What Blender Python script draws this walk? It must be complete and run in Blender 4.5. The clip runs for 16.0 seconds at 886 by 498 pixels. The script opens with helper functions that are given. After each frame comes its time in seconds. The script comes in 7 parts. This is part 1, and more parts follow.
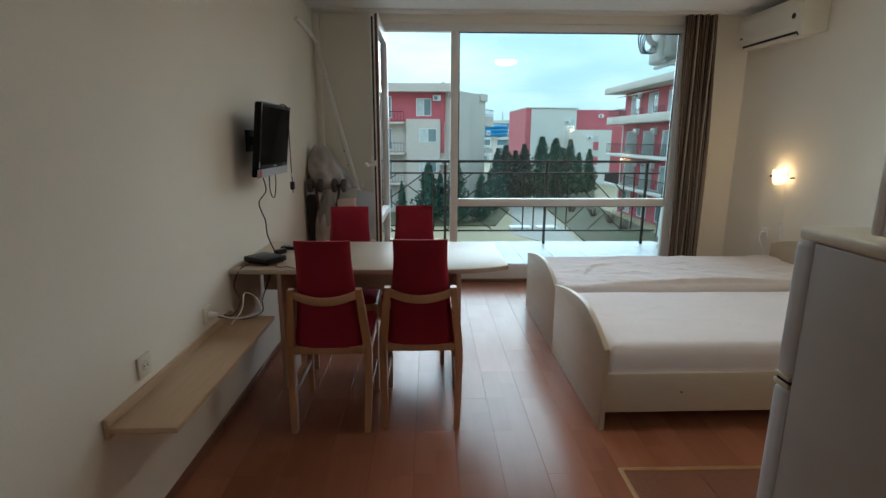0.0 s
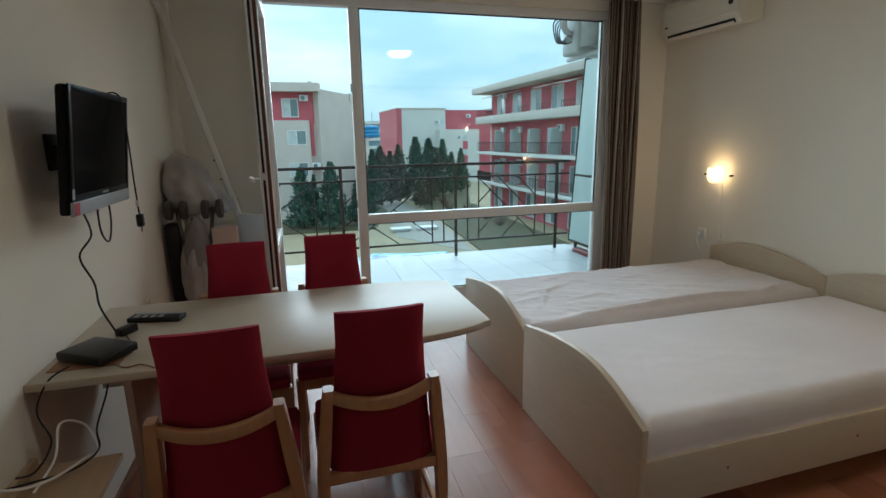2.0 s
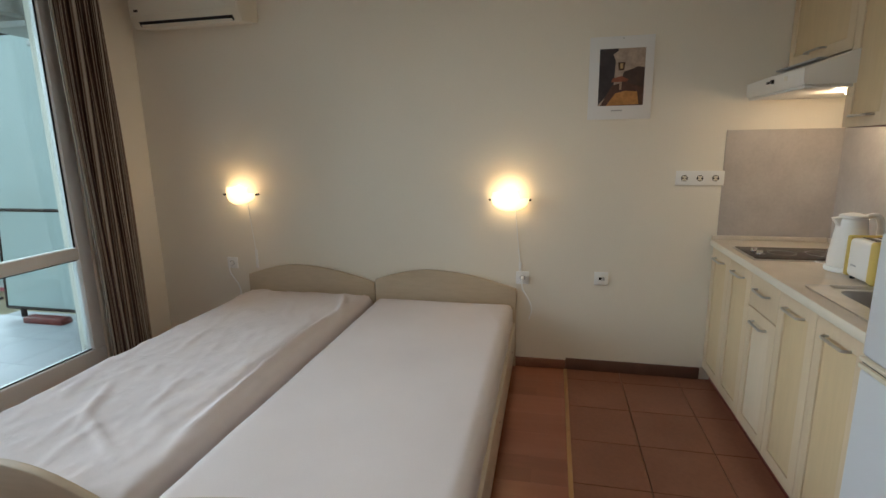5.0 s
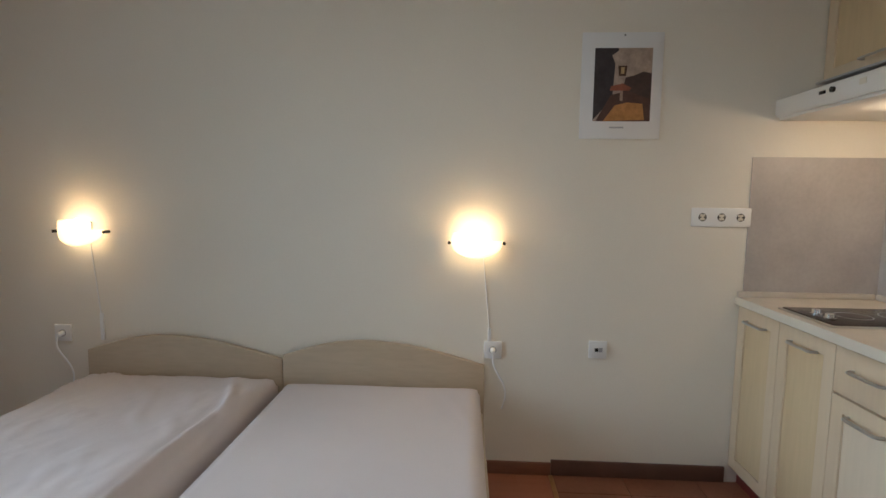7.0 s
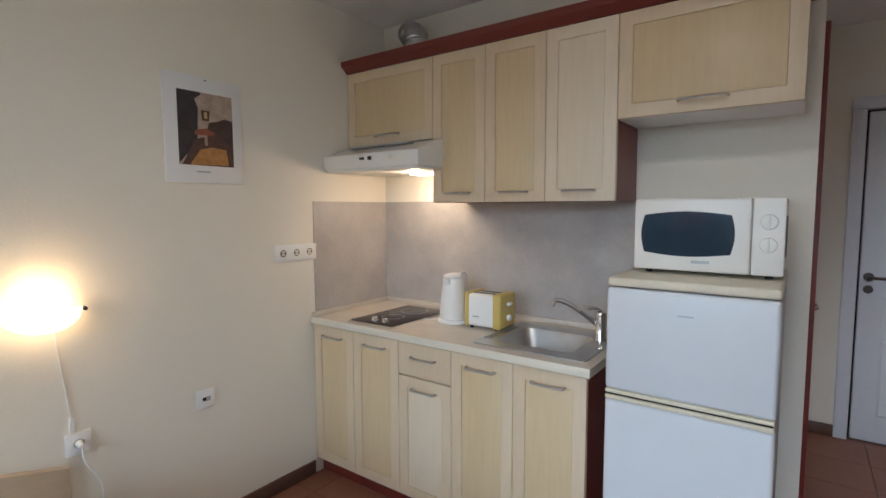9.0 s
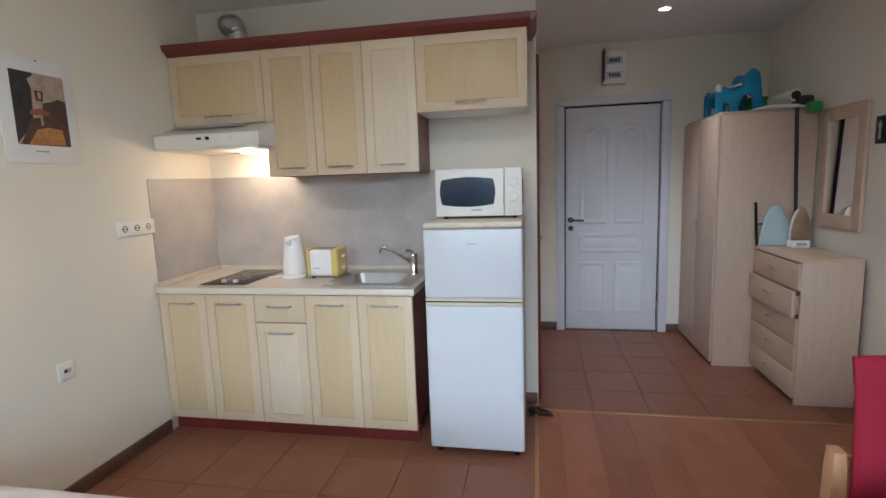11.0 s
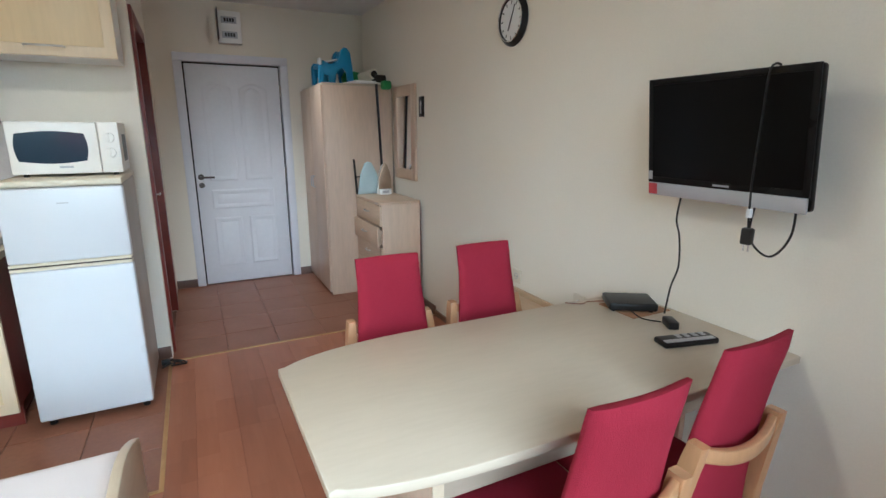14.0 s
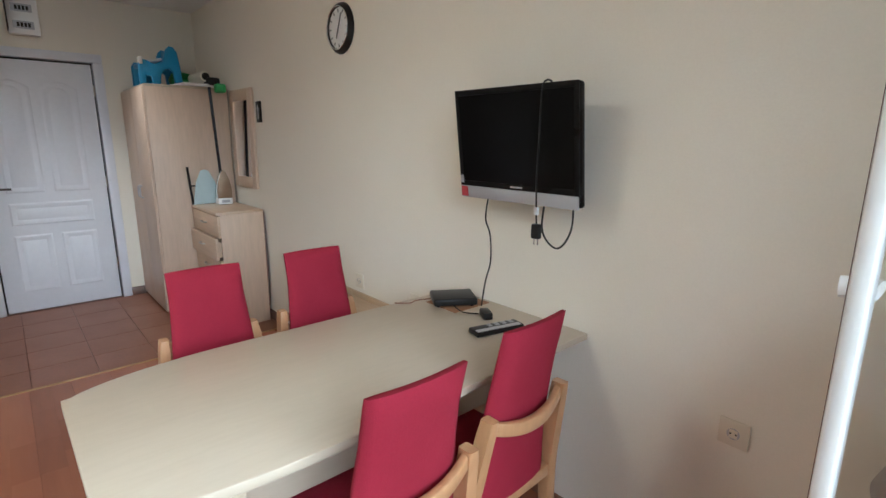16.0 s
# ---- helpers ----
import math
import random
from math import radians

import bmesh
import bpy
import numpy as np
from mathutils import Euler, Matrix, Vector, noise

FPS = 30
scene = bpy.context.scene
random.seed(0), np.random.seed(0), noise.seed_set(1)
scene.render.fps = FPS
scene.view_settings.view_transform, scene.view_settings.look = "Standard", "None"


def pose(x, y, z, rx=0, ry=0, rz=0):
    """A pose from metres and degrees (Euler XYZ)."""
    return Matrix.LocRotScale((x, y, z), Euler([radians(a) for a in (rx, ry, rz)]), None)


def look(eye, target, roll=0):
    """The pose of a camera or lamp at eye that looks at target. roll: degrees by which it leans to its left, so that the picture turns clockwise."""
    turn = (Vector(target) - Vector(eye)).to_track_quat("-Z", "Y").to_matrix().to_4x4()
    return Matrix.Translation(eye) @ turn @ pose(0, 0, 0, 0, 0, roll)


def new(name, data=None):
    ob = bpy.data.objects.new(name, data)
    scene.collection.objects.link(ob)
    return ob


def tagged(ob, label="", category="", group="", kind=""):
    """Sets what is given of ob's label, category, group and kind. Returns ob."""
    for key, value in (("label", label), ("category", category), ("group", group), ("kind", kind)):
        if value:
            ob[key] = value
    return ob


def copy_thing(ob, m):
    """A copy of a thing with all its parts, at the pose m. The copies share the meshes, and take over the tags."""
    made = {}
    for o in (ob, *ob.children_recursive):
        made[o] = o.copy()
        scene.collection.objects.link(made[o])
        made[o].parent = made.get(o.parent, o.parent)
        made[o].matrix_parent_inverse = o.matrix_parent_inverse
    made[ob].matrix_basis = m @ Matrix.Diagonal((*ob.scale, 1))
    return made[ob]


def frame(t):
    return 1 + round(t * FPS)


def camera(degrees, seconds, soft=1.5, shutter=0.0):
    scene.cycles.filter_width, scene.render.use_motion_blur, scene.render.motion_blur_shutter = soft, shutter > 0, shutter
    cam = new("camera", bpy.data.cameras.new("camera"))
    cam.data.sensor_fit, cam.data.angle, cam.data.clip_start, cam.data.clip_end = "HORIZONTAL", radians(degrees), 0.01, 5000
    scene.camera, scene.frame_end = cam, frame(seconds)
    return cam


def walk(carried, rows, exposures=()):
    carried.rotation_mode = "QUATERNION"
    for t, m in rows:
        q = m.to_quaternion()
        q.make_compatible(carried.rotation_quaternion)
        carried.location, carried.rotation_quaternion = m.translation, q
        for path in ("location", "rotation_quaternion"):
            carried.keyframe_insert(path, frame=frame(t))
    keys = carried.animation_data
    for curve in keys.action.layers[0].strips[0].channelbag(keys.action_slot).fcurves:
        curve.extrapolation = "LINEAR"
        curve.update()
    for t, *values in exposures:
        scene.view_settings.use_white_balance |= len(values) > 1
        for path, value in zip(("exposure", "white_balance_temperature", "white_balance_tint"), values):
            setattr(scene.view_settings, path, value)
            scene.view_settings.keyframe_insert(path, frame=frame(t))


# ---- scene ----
cam = camera(83.3, 16.0)
PATH = [
    (0, (-0.083, -0.515, 1.416), (-0.03, 1.437, 0.983), 0.2),
    (0.5, (-0.11, -0.346, 1.415), (-0.064, 1.607, 0.985), -0.8),
    (1, (-0.243, -0.089, 1.425), (-0.089, 1.859, 0.998), -1.6),
    (1.5, (-0.281, 0.159, 1.408), (0.032, 2.09, 0.991), -1.4),
    (2, (-0.316, 0.4, 1.425), (0.218, 2.278, 0.992), -0.9),
    (2.5, (-0.438, 0.692, 1.411), (0.338, 2.484, 0.978), -0.0),
    (3, (-0.381, 0.881, 1.391), (0.583, 2.581, 0.965), 0.9),
    (3.5, (-0.41, 1.175, 1.408), (0.91, 2.62, 0.999), 0.7),
    (4, (-0.363, 1.334, 1.412), (1.268, 2.417, 1.002), -0.6),
    (4.5, (-0.322, 1.470, 1.415), (1.525, 2.103, 0.975), -1.4),
    (4.7, (-0.285, 1.485, 1.425), (1.597, 1.980, 0.969), -1.4),
    (6.8, (0.526, 1.741, 1.278), (2.504, 1.941, 1.055), 0.9),
    (7, (0.628, 1.787, 1.286), (2.615, 1.893, 1.084), 0.7),
    (7.5, (0.831, 1.889, 1.362), (2.793, 1.566, 1.147), -0.1),
    (8, (0.917, 2.037, 1.403), (2.686, 1.135, 1.164), 0.0),
    (8.5, (0.882, 2.148, 1.442), (2.331, 0.784, 1.241), 0.8),
    (9, (0.773, 2.31, 1.444), (1.941, 0.695, 1.279), -0.2),
    (9.5, (0.771, 2.48, 1.453), (1.686, 0.709, 1.288), -1.4),
    (9.7, (0.793, 2.563, 1.414), (1.617, 0.747, 1.264), -1.9),
    (11.8, (0.705, 3.211, 1.427), (0.85, 1.245, 1.089), -1.0),
    (12, (0.699, 3.24, 1.429), (0.782, 1.271, 1.088), -1.0),
    (12.5, (0.681, 3.285, 1.437), (0.511, 1.325, 1.077), -0.7),
    (13, (0.616, 3.343, 1.435), (0.183, 1.427, 1.059), -0.2),
    (13.5, (0.546, 3.425, 1.439), (-0.115, 1.58, 1.036), 0.1),
    (14, (0.502, 3.467, 1.429), (-0.365, 1.725, 0.968), -0.0),
    (14.5, (0.519, 3.516, 1.394), (-0.562, 1.922, 0.855), -0.0),
    (15, (0.57, 3.58, 1.352), (-0.686, 2.139, 0.764), -0.2),
    (15.5, (0.538, 3.613, 1.343), (-0.84, 2.27, 0.8), 0.5),
    (16, (0.373, 3.599, 1.426), (-0.918, 2.134, 0.994), 0.4),
]
walk(cam, [(t, look(eye, target, roll)) for t, eye, target, roll in PATH], [(0.0, 0.80, 5800, 4), (2.0, 0.64, 5780, 3), (2.6, 0.60, 5780, 3), (3.5, 0.38, 5900, 7), (4.2, 0.38, 6050, 7), (4.7, 0.70, 6020, 7), (7.0, 0.76, 5620, 9), (7.6, 0.58, 5380, 7), (8.3, 0.85, 5550, 11), (9.0, 1.08, 5570, 11), (12.5, 1.56, 5520, 8), (15.0, 1.90, 5580, 4), (16.0, 1.78, 5720, 7)])

# ---- world, sun, large lights ----
world = bpy.data.worlds.new("sky")
scene.world = world
world.use_nodes = True
wn, wl = world.node_tree.nodes, world.node_tree.links
wn.clear()
w_out = wn.new("ShaderNodeOutputWorld")
w_bg = wn.new("ShaderNodeBackground")
w_sky = wn.new("ShaderNodeTexSky")
w_sky.sky_type = 'NISHITA'
w_sky.sun_disc = False
w_sky.sun_elevation = radians(12)
w_sky.sun_rotation = radians(10)
w_sky.air_density, w_sky.dust_density, w_sky.ozone_density = 1.0, 0.3, 1.0
w_tc = wn.new("ShaderNodeTexCoord")
w_map = wn.new("ShaderNodeMapping")
w_map.inputs["Scale"].default_value = (1.0, 1.0, 3.5)
w_noise = wn.new("ShaderNodeTexNoise")
w_noise.inputs["Scale"].default_value = 3.0
w_noise.inputs["Detail"].default_value = 6.0
w_ramp = wn.new("ShaderNodeValToRGB")
w_ramp.color_ramp.elements[0].position, w_ramp.color_ramp.elements[0].color = 0.38, (4.5, 6.5, 7.3, 1)
w_ramp.color_ramp.elements[1].position, w_ramp.color_ramp.elements[1].color = 0.66, (7.1, 8.5, 8.9, 1)
w_mix = wn.new("ShaderNodeMix")
w_mix.data_type = 'RGBA'
w_mix.inputs["Factor"].default_value = 0.998
wl.new(w_tc.outputs["Generated"], w_map.inputs["Vector"])
wl.new(w_map.outputs["Vector"], w_noise.inputs["Vector"])
wl.new(w_noise.outputs["Fac"], w_ramp.inputs["Fac"])
wl.new(w_sky.outputs["Color"], w_mix.inputs["A"])
wl.new(w_ramp.outputs["Color"], w_mix.inputs["B"])
# an overcast sky is about three times as bright overhead as at the horizon
w_sep = wn.new("ShaderNodeSeparateXYZ")
w_grad = wn.new("ShaderNodeMapRange")
w_grad.inputs["To Min"].default_value, w_grad.inputs["To Max"].default_value = 1.0, 2.0
w_mul = wn.new("ShaderNodeVectorMath")
w_mul.operation = 'SCALE'
wl.new(w_tc.outputs["Generated"], w_sep.inputs[0])
wl.new(w_sep.outputs[2], w_grad.inputs["Value"])
wl.new(w_mix.outputs["Result"], w_mul.inputs[0])
wl.new(w_grad.outputs["Result"], w_mul.inputs["Scale"])
wl.new(w_mul.outputs[0], w_bg.inputs["Color"])
wl.new(w_bg.outputs["Background"], w_out.inputs["Surface"])
w_bg.inputs["Strength"].default_value = 0.078

sun_data = bpy.data.lights.new("sun", 'SUN')
sun_data.energy, sun_data.angle, sun_data.color = 3.3, radians(70), (0.90, 0.96, 1.0)
sun = new("sun", sun_data)
# a bright patch behind the cloud, over the yard
sun.matrix_world = look((4, 30, 18), (4 - 0.12, 30 - 0.95, 18 - 0.21))


def lamp(name, kind, place, energy, colour, size=0.03, target=None, spread=None):
    data = bpy.data.lights.new(name, kind)
    data.energy, data.color = energy, colour
    if kind == 'AREA':
        data.size = size
    else:
        data.shadow_soft_size = size
    if kind == 'SPOT':
        data.spot_size, data.spot_blend = radians(spread or 100), 1.0
    ob = new(name, data)
    ob.matrix_world = look(place, target) if target else pose(*place)
    return ob


WARM = (1.0, 0.62, 0.28)
lamp("wall_lamp_light", 'POINT', (2.815, 1.755, 1.125), 1.7, WARM, 0.03)
lamp("wall_lamp_light", 'POINT', (2.815, 3.60, 1.145), 1.7, WARM, 0.03)
lamp("hood_light", 'POINT', (2.44, 0.25, 1.575), 1.2, (1.0, 0.72, 0.42), 0.03)
lamp("ceiling_spot_light", 'SPOT', (-0.12, -0.75, 2.495), 15.0, (1.0, 0.94, 0.86), 0.03, (-0.12, -0.75, 0), 84)

# ---- materials ----
def mat(name, c1, c2=None, scale=6.0, rough=0.5, metal=0.0, bump=0.0, bscale=80.0, stretch=None, grain=0.0, coat=0.0, rvar=0.06, spec=0.5, contrast=(0.3, 0.7)):
    """Base colour wandering between c1 and c2 at a large and a fine scale, with relief and uneven gloss."""
    m = bpy.data.materials.new(name)
    m.use_nodes = True
    n, l = m.node_tree.nodes, m.node_tree.links
    p = n["Principled BSDF"]
    c2 = c2 or tuple(v * 0.86 for v in c1)
    tc = n.new("ShaderNodeTexCoord")
    info = n.new("ShaderNodeObjectInfo")
    add = n.new("ShaderNodeVectorMath")
    add.operation = 'MULTIPLY_ADD'
    add.inputs[1].default_value = (7.3, 5.1, 9.7)
    comb = n.new("ShaderNodeCombineXYZ")
    for i in range(3):
        l.new(info.outputs["Random"], comb.inputs[i])
    l.new(comb.outputs[0], add.inputs[0])
    l.new(tc.outputs["Object"], add.inputs[2])
    mp = n.new("ShaderNodeMapping")
    mp.inputs["Scale"].default_value = stretch or (1, 1, 1)
    l.new(add.outputs[0], mp.inputs["Vector"])
    big = n.new("ShaderNodeTexNoise")
    big.inputs["Scale"].default_value, big.inputs["Detail"].default_value = scale, 5.0
    fine = n.new("ShaderNodeTexNoise")
    fine.inputs["Scale"].default_value, fine.inputs["Detail"].default_value = bscale, 3.0
    l.new(mp.outputs[0], big.inputs["Vector"])
    l.new(mp.outputs[0], fine.inputs["Vector"])
    ramp = n.new("ShaderNodeValToRGB")
    ramp.color_ramp.elements[0].position, ramp.color_ramp.elements[0].color = contrast[0], (*c1, 1)
    ramp.color_ramp.elements[1].position, ramp.color_ramp.elements[1].color = contrast[1], (*c2, 1)
    l.new(big.outputs["Fac"], ramp.inputs["Fac"])
    mul = n.new("ShaderNodeMix")
    mul.data_type, mul.blend_type = 'RGBA', 'MULTIPLY'
    mul.inputs["Factor"].default_value = grain
    l.new(ramp.outputs["Color"], mul.inputs["A"])
    l.new(fine.outputs["Color"], mul.inputs["B"])
    gray = n.new("ShaderNodeValToRGB")
    gray.color_ramp.elements[0].position, gray.color_ramp.elements[0].color = 0.3, (0.45, 0.45, 0.45, 1)
    gray.color_ramp.elements[1].position, gray.color_ramp.elements[1].color = 0.65, (1, 1, 1, 1)
    l.new(fine.outputs["Fac"], gray.inputs["Fac"])
    l.new(gray.outputs["Color"], mul.inputs["B"])
    l.new(mul.outputs["Result"], p.inputs["Base Color"])
    p.inputs["Metallic"].default_value = metal
    p.inputs["Specular IOR Level"].default_value = spec
    p.inputs["Coat Weight"].default_value = coat
    p.inputs["Coat Roughness"].default_value = 0.15
    rr = n.new("ShaderNodeMapRange")
    rr.inputs["To Min"].default_value, rr.inputs["To Max"].default_value = max(0.02, rough - rvar), min(1, rough + rvar)
    l.new(big.outputs["Fac"], rr.inputs["Value"])
    l.new(rr.outputs["Result"], p.inputs["Roughness"])
    if bump:
        b = n.new("ShaderNodeBump")
        b.inputs["Strength"].default_value, b.inputs["Distance"].default_value = bump, 0.004
        l.new(fine.outputs["Fac"], b.inputs["Height"])
        l.new(b.outputs["Normal"], p.inputs["Normal"])
    return m


def emit(name, colour, strength):
    m = bpy.data.materials.new(name)
    m.use_nodes = True
    p = m.node_tree.nodes["Principled BSDF"]
    p.inputs["Base Color"].default_value = (0.9, 0.88, 0.85, 1)
    p.inputs["Emission Color"].default_value = (*colour, 1)
    p.inputs["Emission Strength"].default_value = strength
    return m


def glass(name, colour, rough=0.0, ior=1.45):
    m = bpy.data.materials.new(name)
    m.use_nodes = True
    p = m.node_tree.nodes["Principled BSDF"]
    p.inputs["Base Color"].default_value = (*colour, 1)
    p.inputs["Roughness"].default_value = rough
    p.inputs["Transmission Weight"].default_value = 1.0
    p.inputs["IOR"].default_value = ior
    return m


def thin_glass(name, colour):
    """A clear tinted pane that mirrors more at a grazing angle."""
    m = bpy.data.materials.new(name)
    m.use_nodes = True
    n, l = m.node_tree.nodes, m.node_tree.links
    n.remove(n["Principled BSDF"])
    clear = n.new("ShaderNodeBsdfTransparent")
    clear.inputs["Color"].default_value = (*(c ** 0.5 for c in colour), 1)
    gloss = n.new("ShaderNodeBsdfGlossy")
    gloss.inputs["Roughness"].default_value = 0.0
    fres = n.new("ShaderNodeFresnel")
    fres.inputs["IOR"].default_value = 1.45
    mix = n.new("ShaderNodeMixShader")
    l.new(fres.outputs[0], mix.inputs[0])
    l.new(clear.outputs[0], mix.inputs[1])
    l.new(gloss.outputs[0], mix.inputs[2])
    l.new(mix.outputs[0], n["Material Output"].inputs["Surface"])
    return m


M_WALL = mat("wall_paint", (0.855, 0.80, 0.695), (0.83, 0.772, 0.667), 1.3, 0.85, bump=0.12, bscale=140, grain=0.04)
M_CEIL = mat("ceiling_paint", (0.89, 0.87, 0.85), (0.87, 0.85, 0.82), 1.0, 0.9, bump=0.08, bscale=120)
M_PVC = mat("white_pvc", (0.80, 0.79, 0.77), (0.76, 0.75, 0.72), 3.0, 0.35, grain=0.03)
M_DOORW = mat("white_door_paint", (0.76, 0.76, 0.80), (0.73, 0.73, 0.77), 2.5, 0.35, grain=0.05, bscale=30, bump=0.05)
M_ASH = mat("pale_ash_laminate", (0.68, 0.52, 0.395), (0.61, 0.455, 0.34), 5.0, 0.42, stretch=(1, 1, 0.12), grain=0.16, bscale=60)
M_ASHX = mat("pale_ash_laminate_x", (0.54, 0.455, 0.35), (0.51, 0.425, 0.32), 4.0, 0.36, spec=0.3, stretch=(0.2, 1, 1), grain=0.07, bscale=60)
M_ASHY = mat("pale_ash_laminate_y", (0.65, 0.49, 0.355), (0.58, 0.43, 0.30), 5.0, 0.4, stretch=(1, 0.12, 1), grain=0.16, bscale=60)
M_BEDWOOD = mat("cream_bed_laminate", (0.56, 0.455, 0.33), (0.51, 0.405, 0.285), 4.0, 0.45, stretch=(1, 0.15, 1), grain=0.14, bscale=70)
M_BEECH = mat("beech_wood", (0.53, 0.285, 0.145), (0.45, 0.235, 0.11), 6.0, 0.35, stretch=(1, 1, 0.15), grain=0.2, bscale=70, coat=0.2)
M_REDCLOTH = mat("crimson_upholstery", (0.34, 0.022, 0.045), (0.28, 0.016, 0.034), 3.0, 0.9, bump=0.6, bscale=420, grain=0.3, spec=0.2)
M_SHEET = mat("white_cotton_sheet", (0.72, 0.655, 0.645), (0.67, 0.605, 0.595), 2.2, 0.9, bump=0.3, bscale=300, grain=0.05, spec=0.2)
M_KDOOR = mat("yellow_ash_cabinet", (0.71, 0.575, 0.405), (0.67, 0.535, 0.365), 4.0, 0.4, stretch=(1, 1, 0.12), grain=0.08, bscale=60)
M_KPANEL = mat("yellow_ash_panel", (0.69, 0.54, 0.33), (0.645, 0.495, 0.29), 4.0, 0.42, stretch=(1, 1, 0.1), grain=0.1, bscale=60)
M_KPALE = mat("bleached_ash_panel", (0.76, 0.645, 0.49), (0.72, 0.60, 0.445), 4.0, 0.42, stretch=(1, 1, 0.1), grain=0.08, bscale=60)
M_MAHOG = mat("dark_red_mahogany", (0.21, 0.036, 0.027), (0.15, 0.025, 0.019), 5.0, 0.35, stretch=(0.15, 1, 1), grain=0.25, bscale=60)
M_COUNTER = mat("cream_stone_worktop", (0.66, 0.59, 0.50), (0.59, 0.52, 0.435), 9.0, 0.32, grain=0.12, bscale=200)
M_SPLASH = mat("grey_marble_laminate", (0.52, 0.48, 0.45), (0.42, 0.38, 0.36), 6.0, 0.38, grain=0.12, bscale=60)
M_STEEL = mat("brushed_steel", (0.62, 0.61, 0.60), (0.52, 0.51, 0.50), 12.0, 0.38, metal=1.0)
M_CHROME = mat("chrome", (0.8, 0.8, 0.8), (0.75, 0.75, 0.75), 5.0, 0.1, metal=1.0, rvar=0.03)
M_FRIDGE = mat("white_fridge_enamel", (0.66, 0.68, 0.71), (0.63, 0.65, 0.68), 2.5, 0.3, bump=0.06, bscale=260)
# fridge sides: yellowish grey, with their shade darkened into the colour
M_FRBODY = mat("shaded_grey_beige_enamel", (0.42, 0.375, 0.33), (0.37, 0.33, 0.29), 2.5, 0.4, bump=0.06, bscale=260)
M_SHELF = mat("amber_beech_laminate", (0.60, 0.43, 0.28), (0.52, 0.36, 0.22), 5.0, 0.45, stretch=(1, 0.12, 1), grain=0.16, bscale=60)
M_FRCREAM = mat("yellowed_plastic", (0.72, 0.66, 0.52), (0.64, 0.57, 0.43), 8.0, 0.45, grain=0.1)
M_APPL = mat("white_appliance_plastic", (0.80, 0.77, 0.72), (0.76, 0.73, 0.68), 4.0, 0.35)
M_WHITE = mat("white_plastic", (0.88, 0.87, 0.85), (0.85, 0.84, 0.82), 4.0, 0.35)
M_CREAMPL = mat("cream_plastic", (0.76, 0.70, 0.58), (0.72, 0.66, 0.54), 4.0, 0.35)
M_YELLOW = mat("yellow_plastic", (0.70, 0.53, 0.15), (0.65, 0.48, 0.13), 4.0, 0.35)
M_BLACK = mat("black_plastic", (0.016, 0.015, 0.015), (0.010, 0.010, 0.010), 6.0, 0.35, spec=0.3)
M_TVCASE = mat("gloss_black_case", (0.008, 0.007, 0.007), (0.006, 0.006, 0.006), 4.0, 0.28, spec=0.12)
M_BRONZE = mat("dark_bronze", (0.10, 0.08, 0.07), (0.07, 0.058, 0.05), 9.0, 0.35, metal=0.8)
M_SCREEN = mat("black_screen", (0.006, 0.005, 0.005), (0.004, 0.004, 0.004), 2.0, 0.16, rvar=0.03, spec=0.06)
M_SILVER = mat("silver_plastic", (0.48, 0.48, 0.50), (0.43, 0.43, 0.45), 5.0, 0.35, metal=0.3)
# the blue in this base colour stands in for the mirrored window
M_DARKGLASS = mat("blue_reflection_oven_glass", (0.030, 0.048, 0.075), (0.022, 0.036, 0.058), 2.0, 0.06, rvar=0.03, spec=0.9)
M_HOB = mat("brown_glass_hob", (0.045, 0.032, 0.028), (0.035, 0.025, 0.022), 3.0, 0.15, spec=0.25)
M_PLINTH = mat("brown_tile_skirting", (0.16, 0.085, 0.06), (0.12, 0.065, 0.048), 6.0, 0.4, grain=0.15)
M_SKIRTW = mat("red_wood_skirting", (0.24, 0.105, 0.06), (0.19, 0.08, 0.045), 6.0, 0.4, stretch=(1, 0.15, 1), grain=0.2)
M_BRASS = mat("worn_brass_strip", (0.50, 0.29, 0.12), (0.40, 0.22, 0.09), 9.0, 0.45, metal=0.4)
M_GROUT = mat("brown_grout", (0.18, 0.088, 0.06), (0.15, 0.073, 0.05), 20.0, 0.9)
M_TILE = mat("brown_floor_tile", (0.275, 0.117, 0.071), (0.235, 0.098, 0.058), 4.0, 0.36, spec=0.3, grain=0.18, bscale=50, bump=0.05)
M_FOILB = mat("brown_window_foil", (0.11, 0.04, 0.025), (0.085, 0.03, 0.02), 6.0, 0.4, stretch=(1, 1, 0.1), grain=0.2)
M_RAIL = mat("dark_brown_iron", (0.035, 0.022, 0.018), (0.025, 0.016, 0.013), 8.0, 0.65, spec=0.2, bump=0.1)
M_BALC = mat("pale_balcony_tile", (0.46, 0.46, 0.47), (0.40, 0.40, 0.41), 5.0, 0.4, spec=0.12, grain=0.12, bscale=30)
M_GLASS = thin_glass("window_glass", (0.86, 0.95, 0.96))
M_DOORGLASS = thin_glass("door_glass", (0.94, 0.98, 0.98))
M_FROST = mat("frosted_panel", (0.50, 0.58, 0.56), (0.44, 0.52, 0.50), 2.0, 0.4)
M_MIRROR = mat("mirror_silver", (0.9, 0.9, 0.9), (0.89, 0.89, 0.89), 1.0, 0.02, metal=1.0, rvar=0.0)


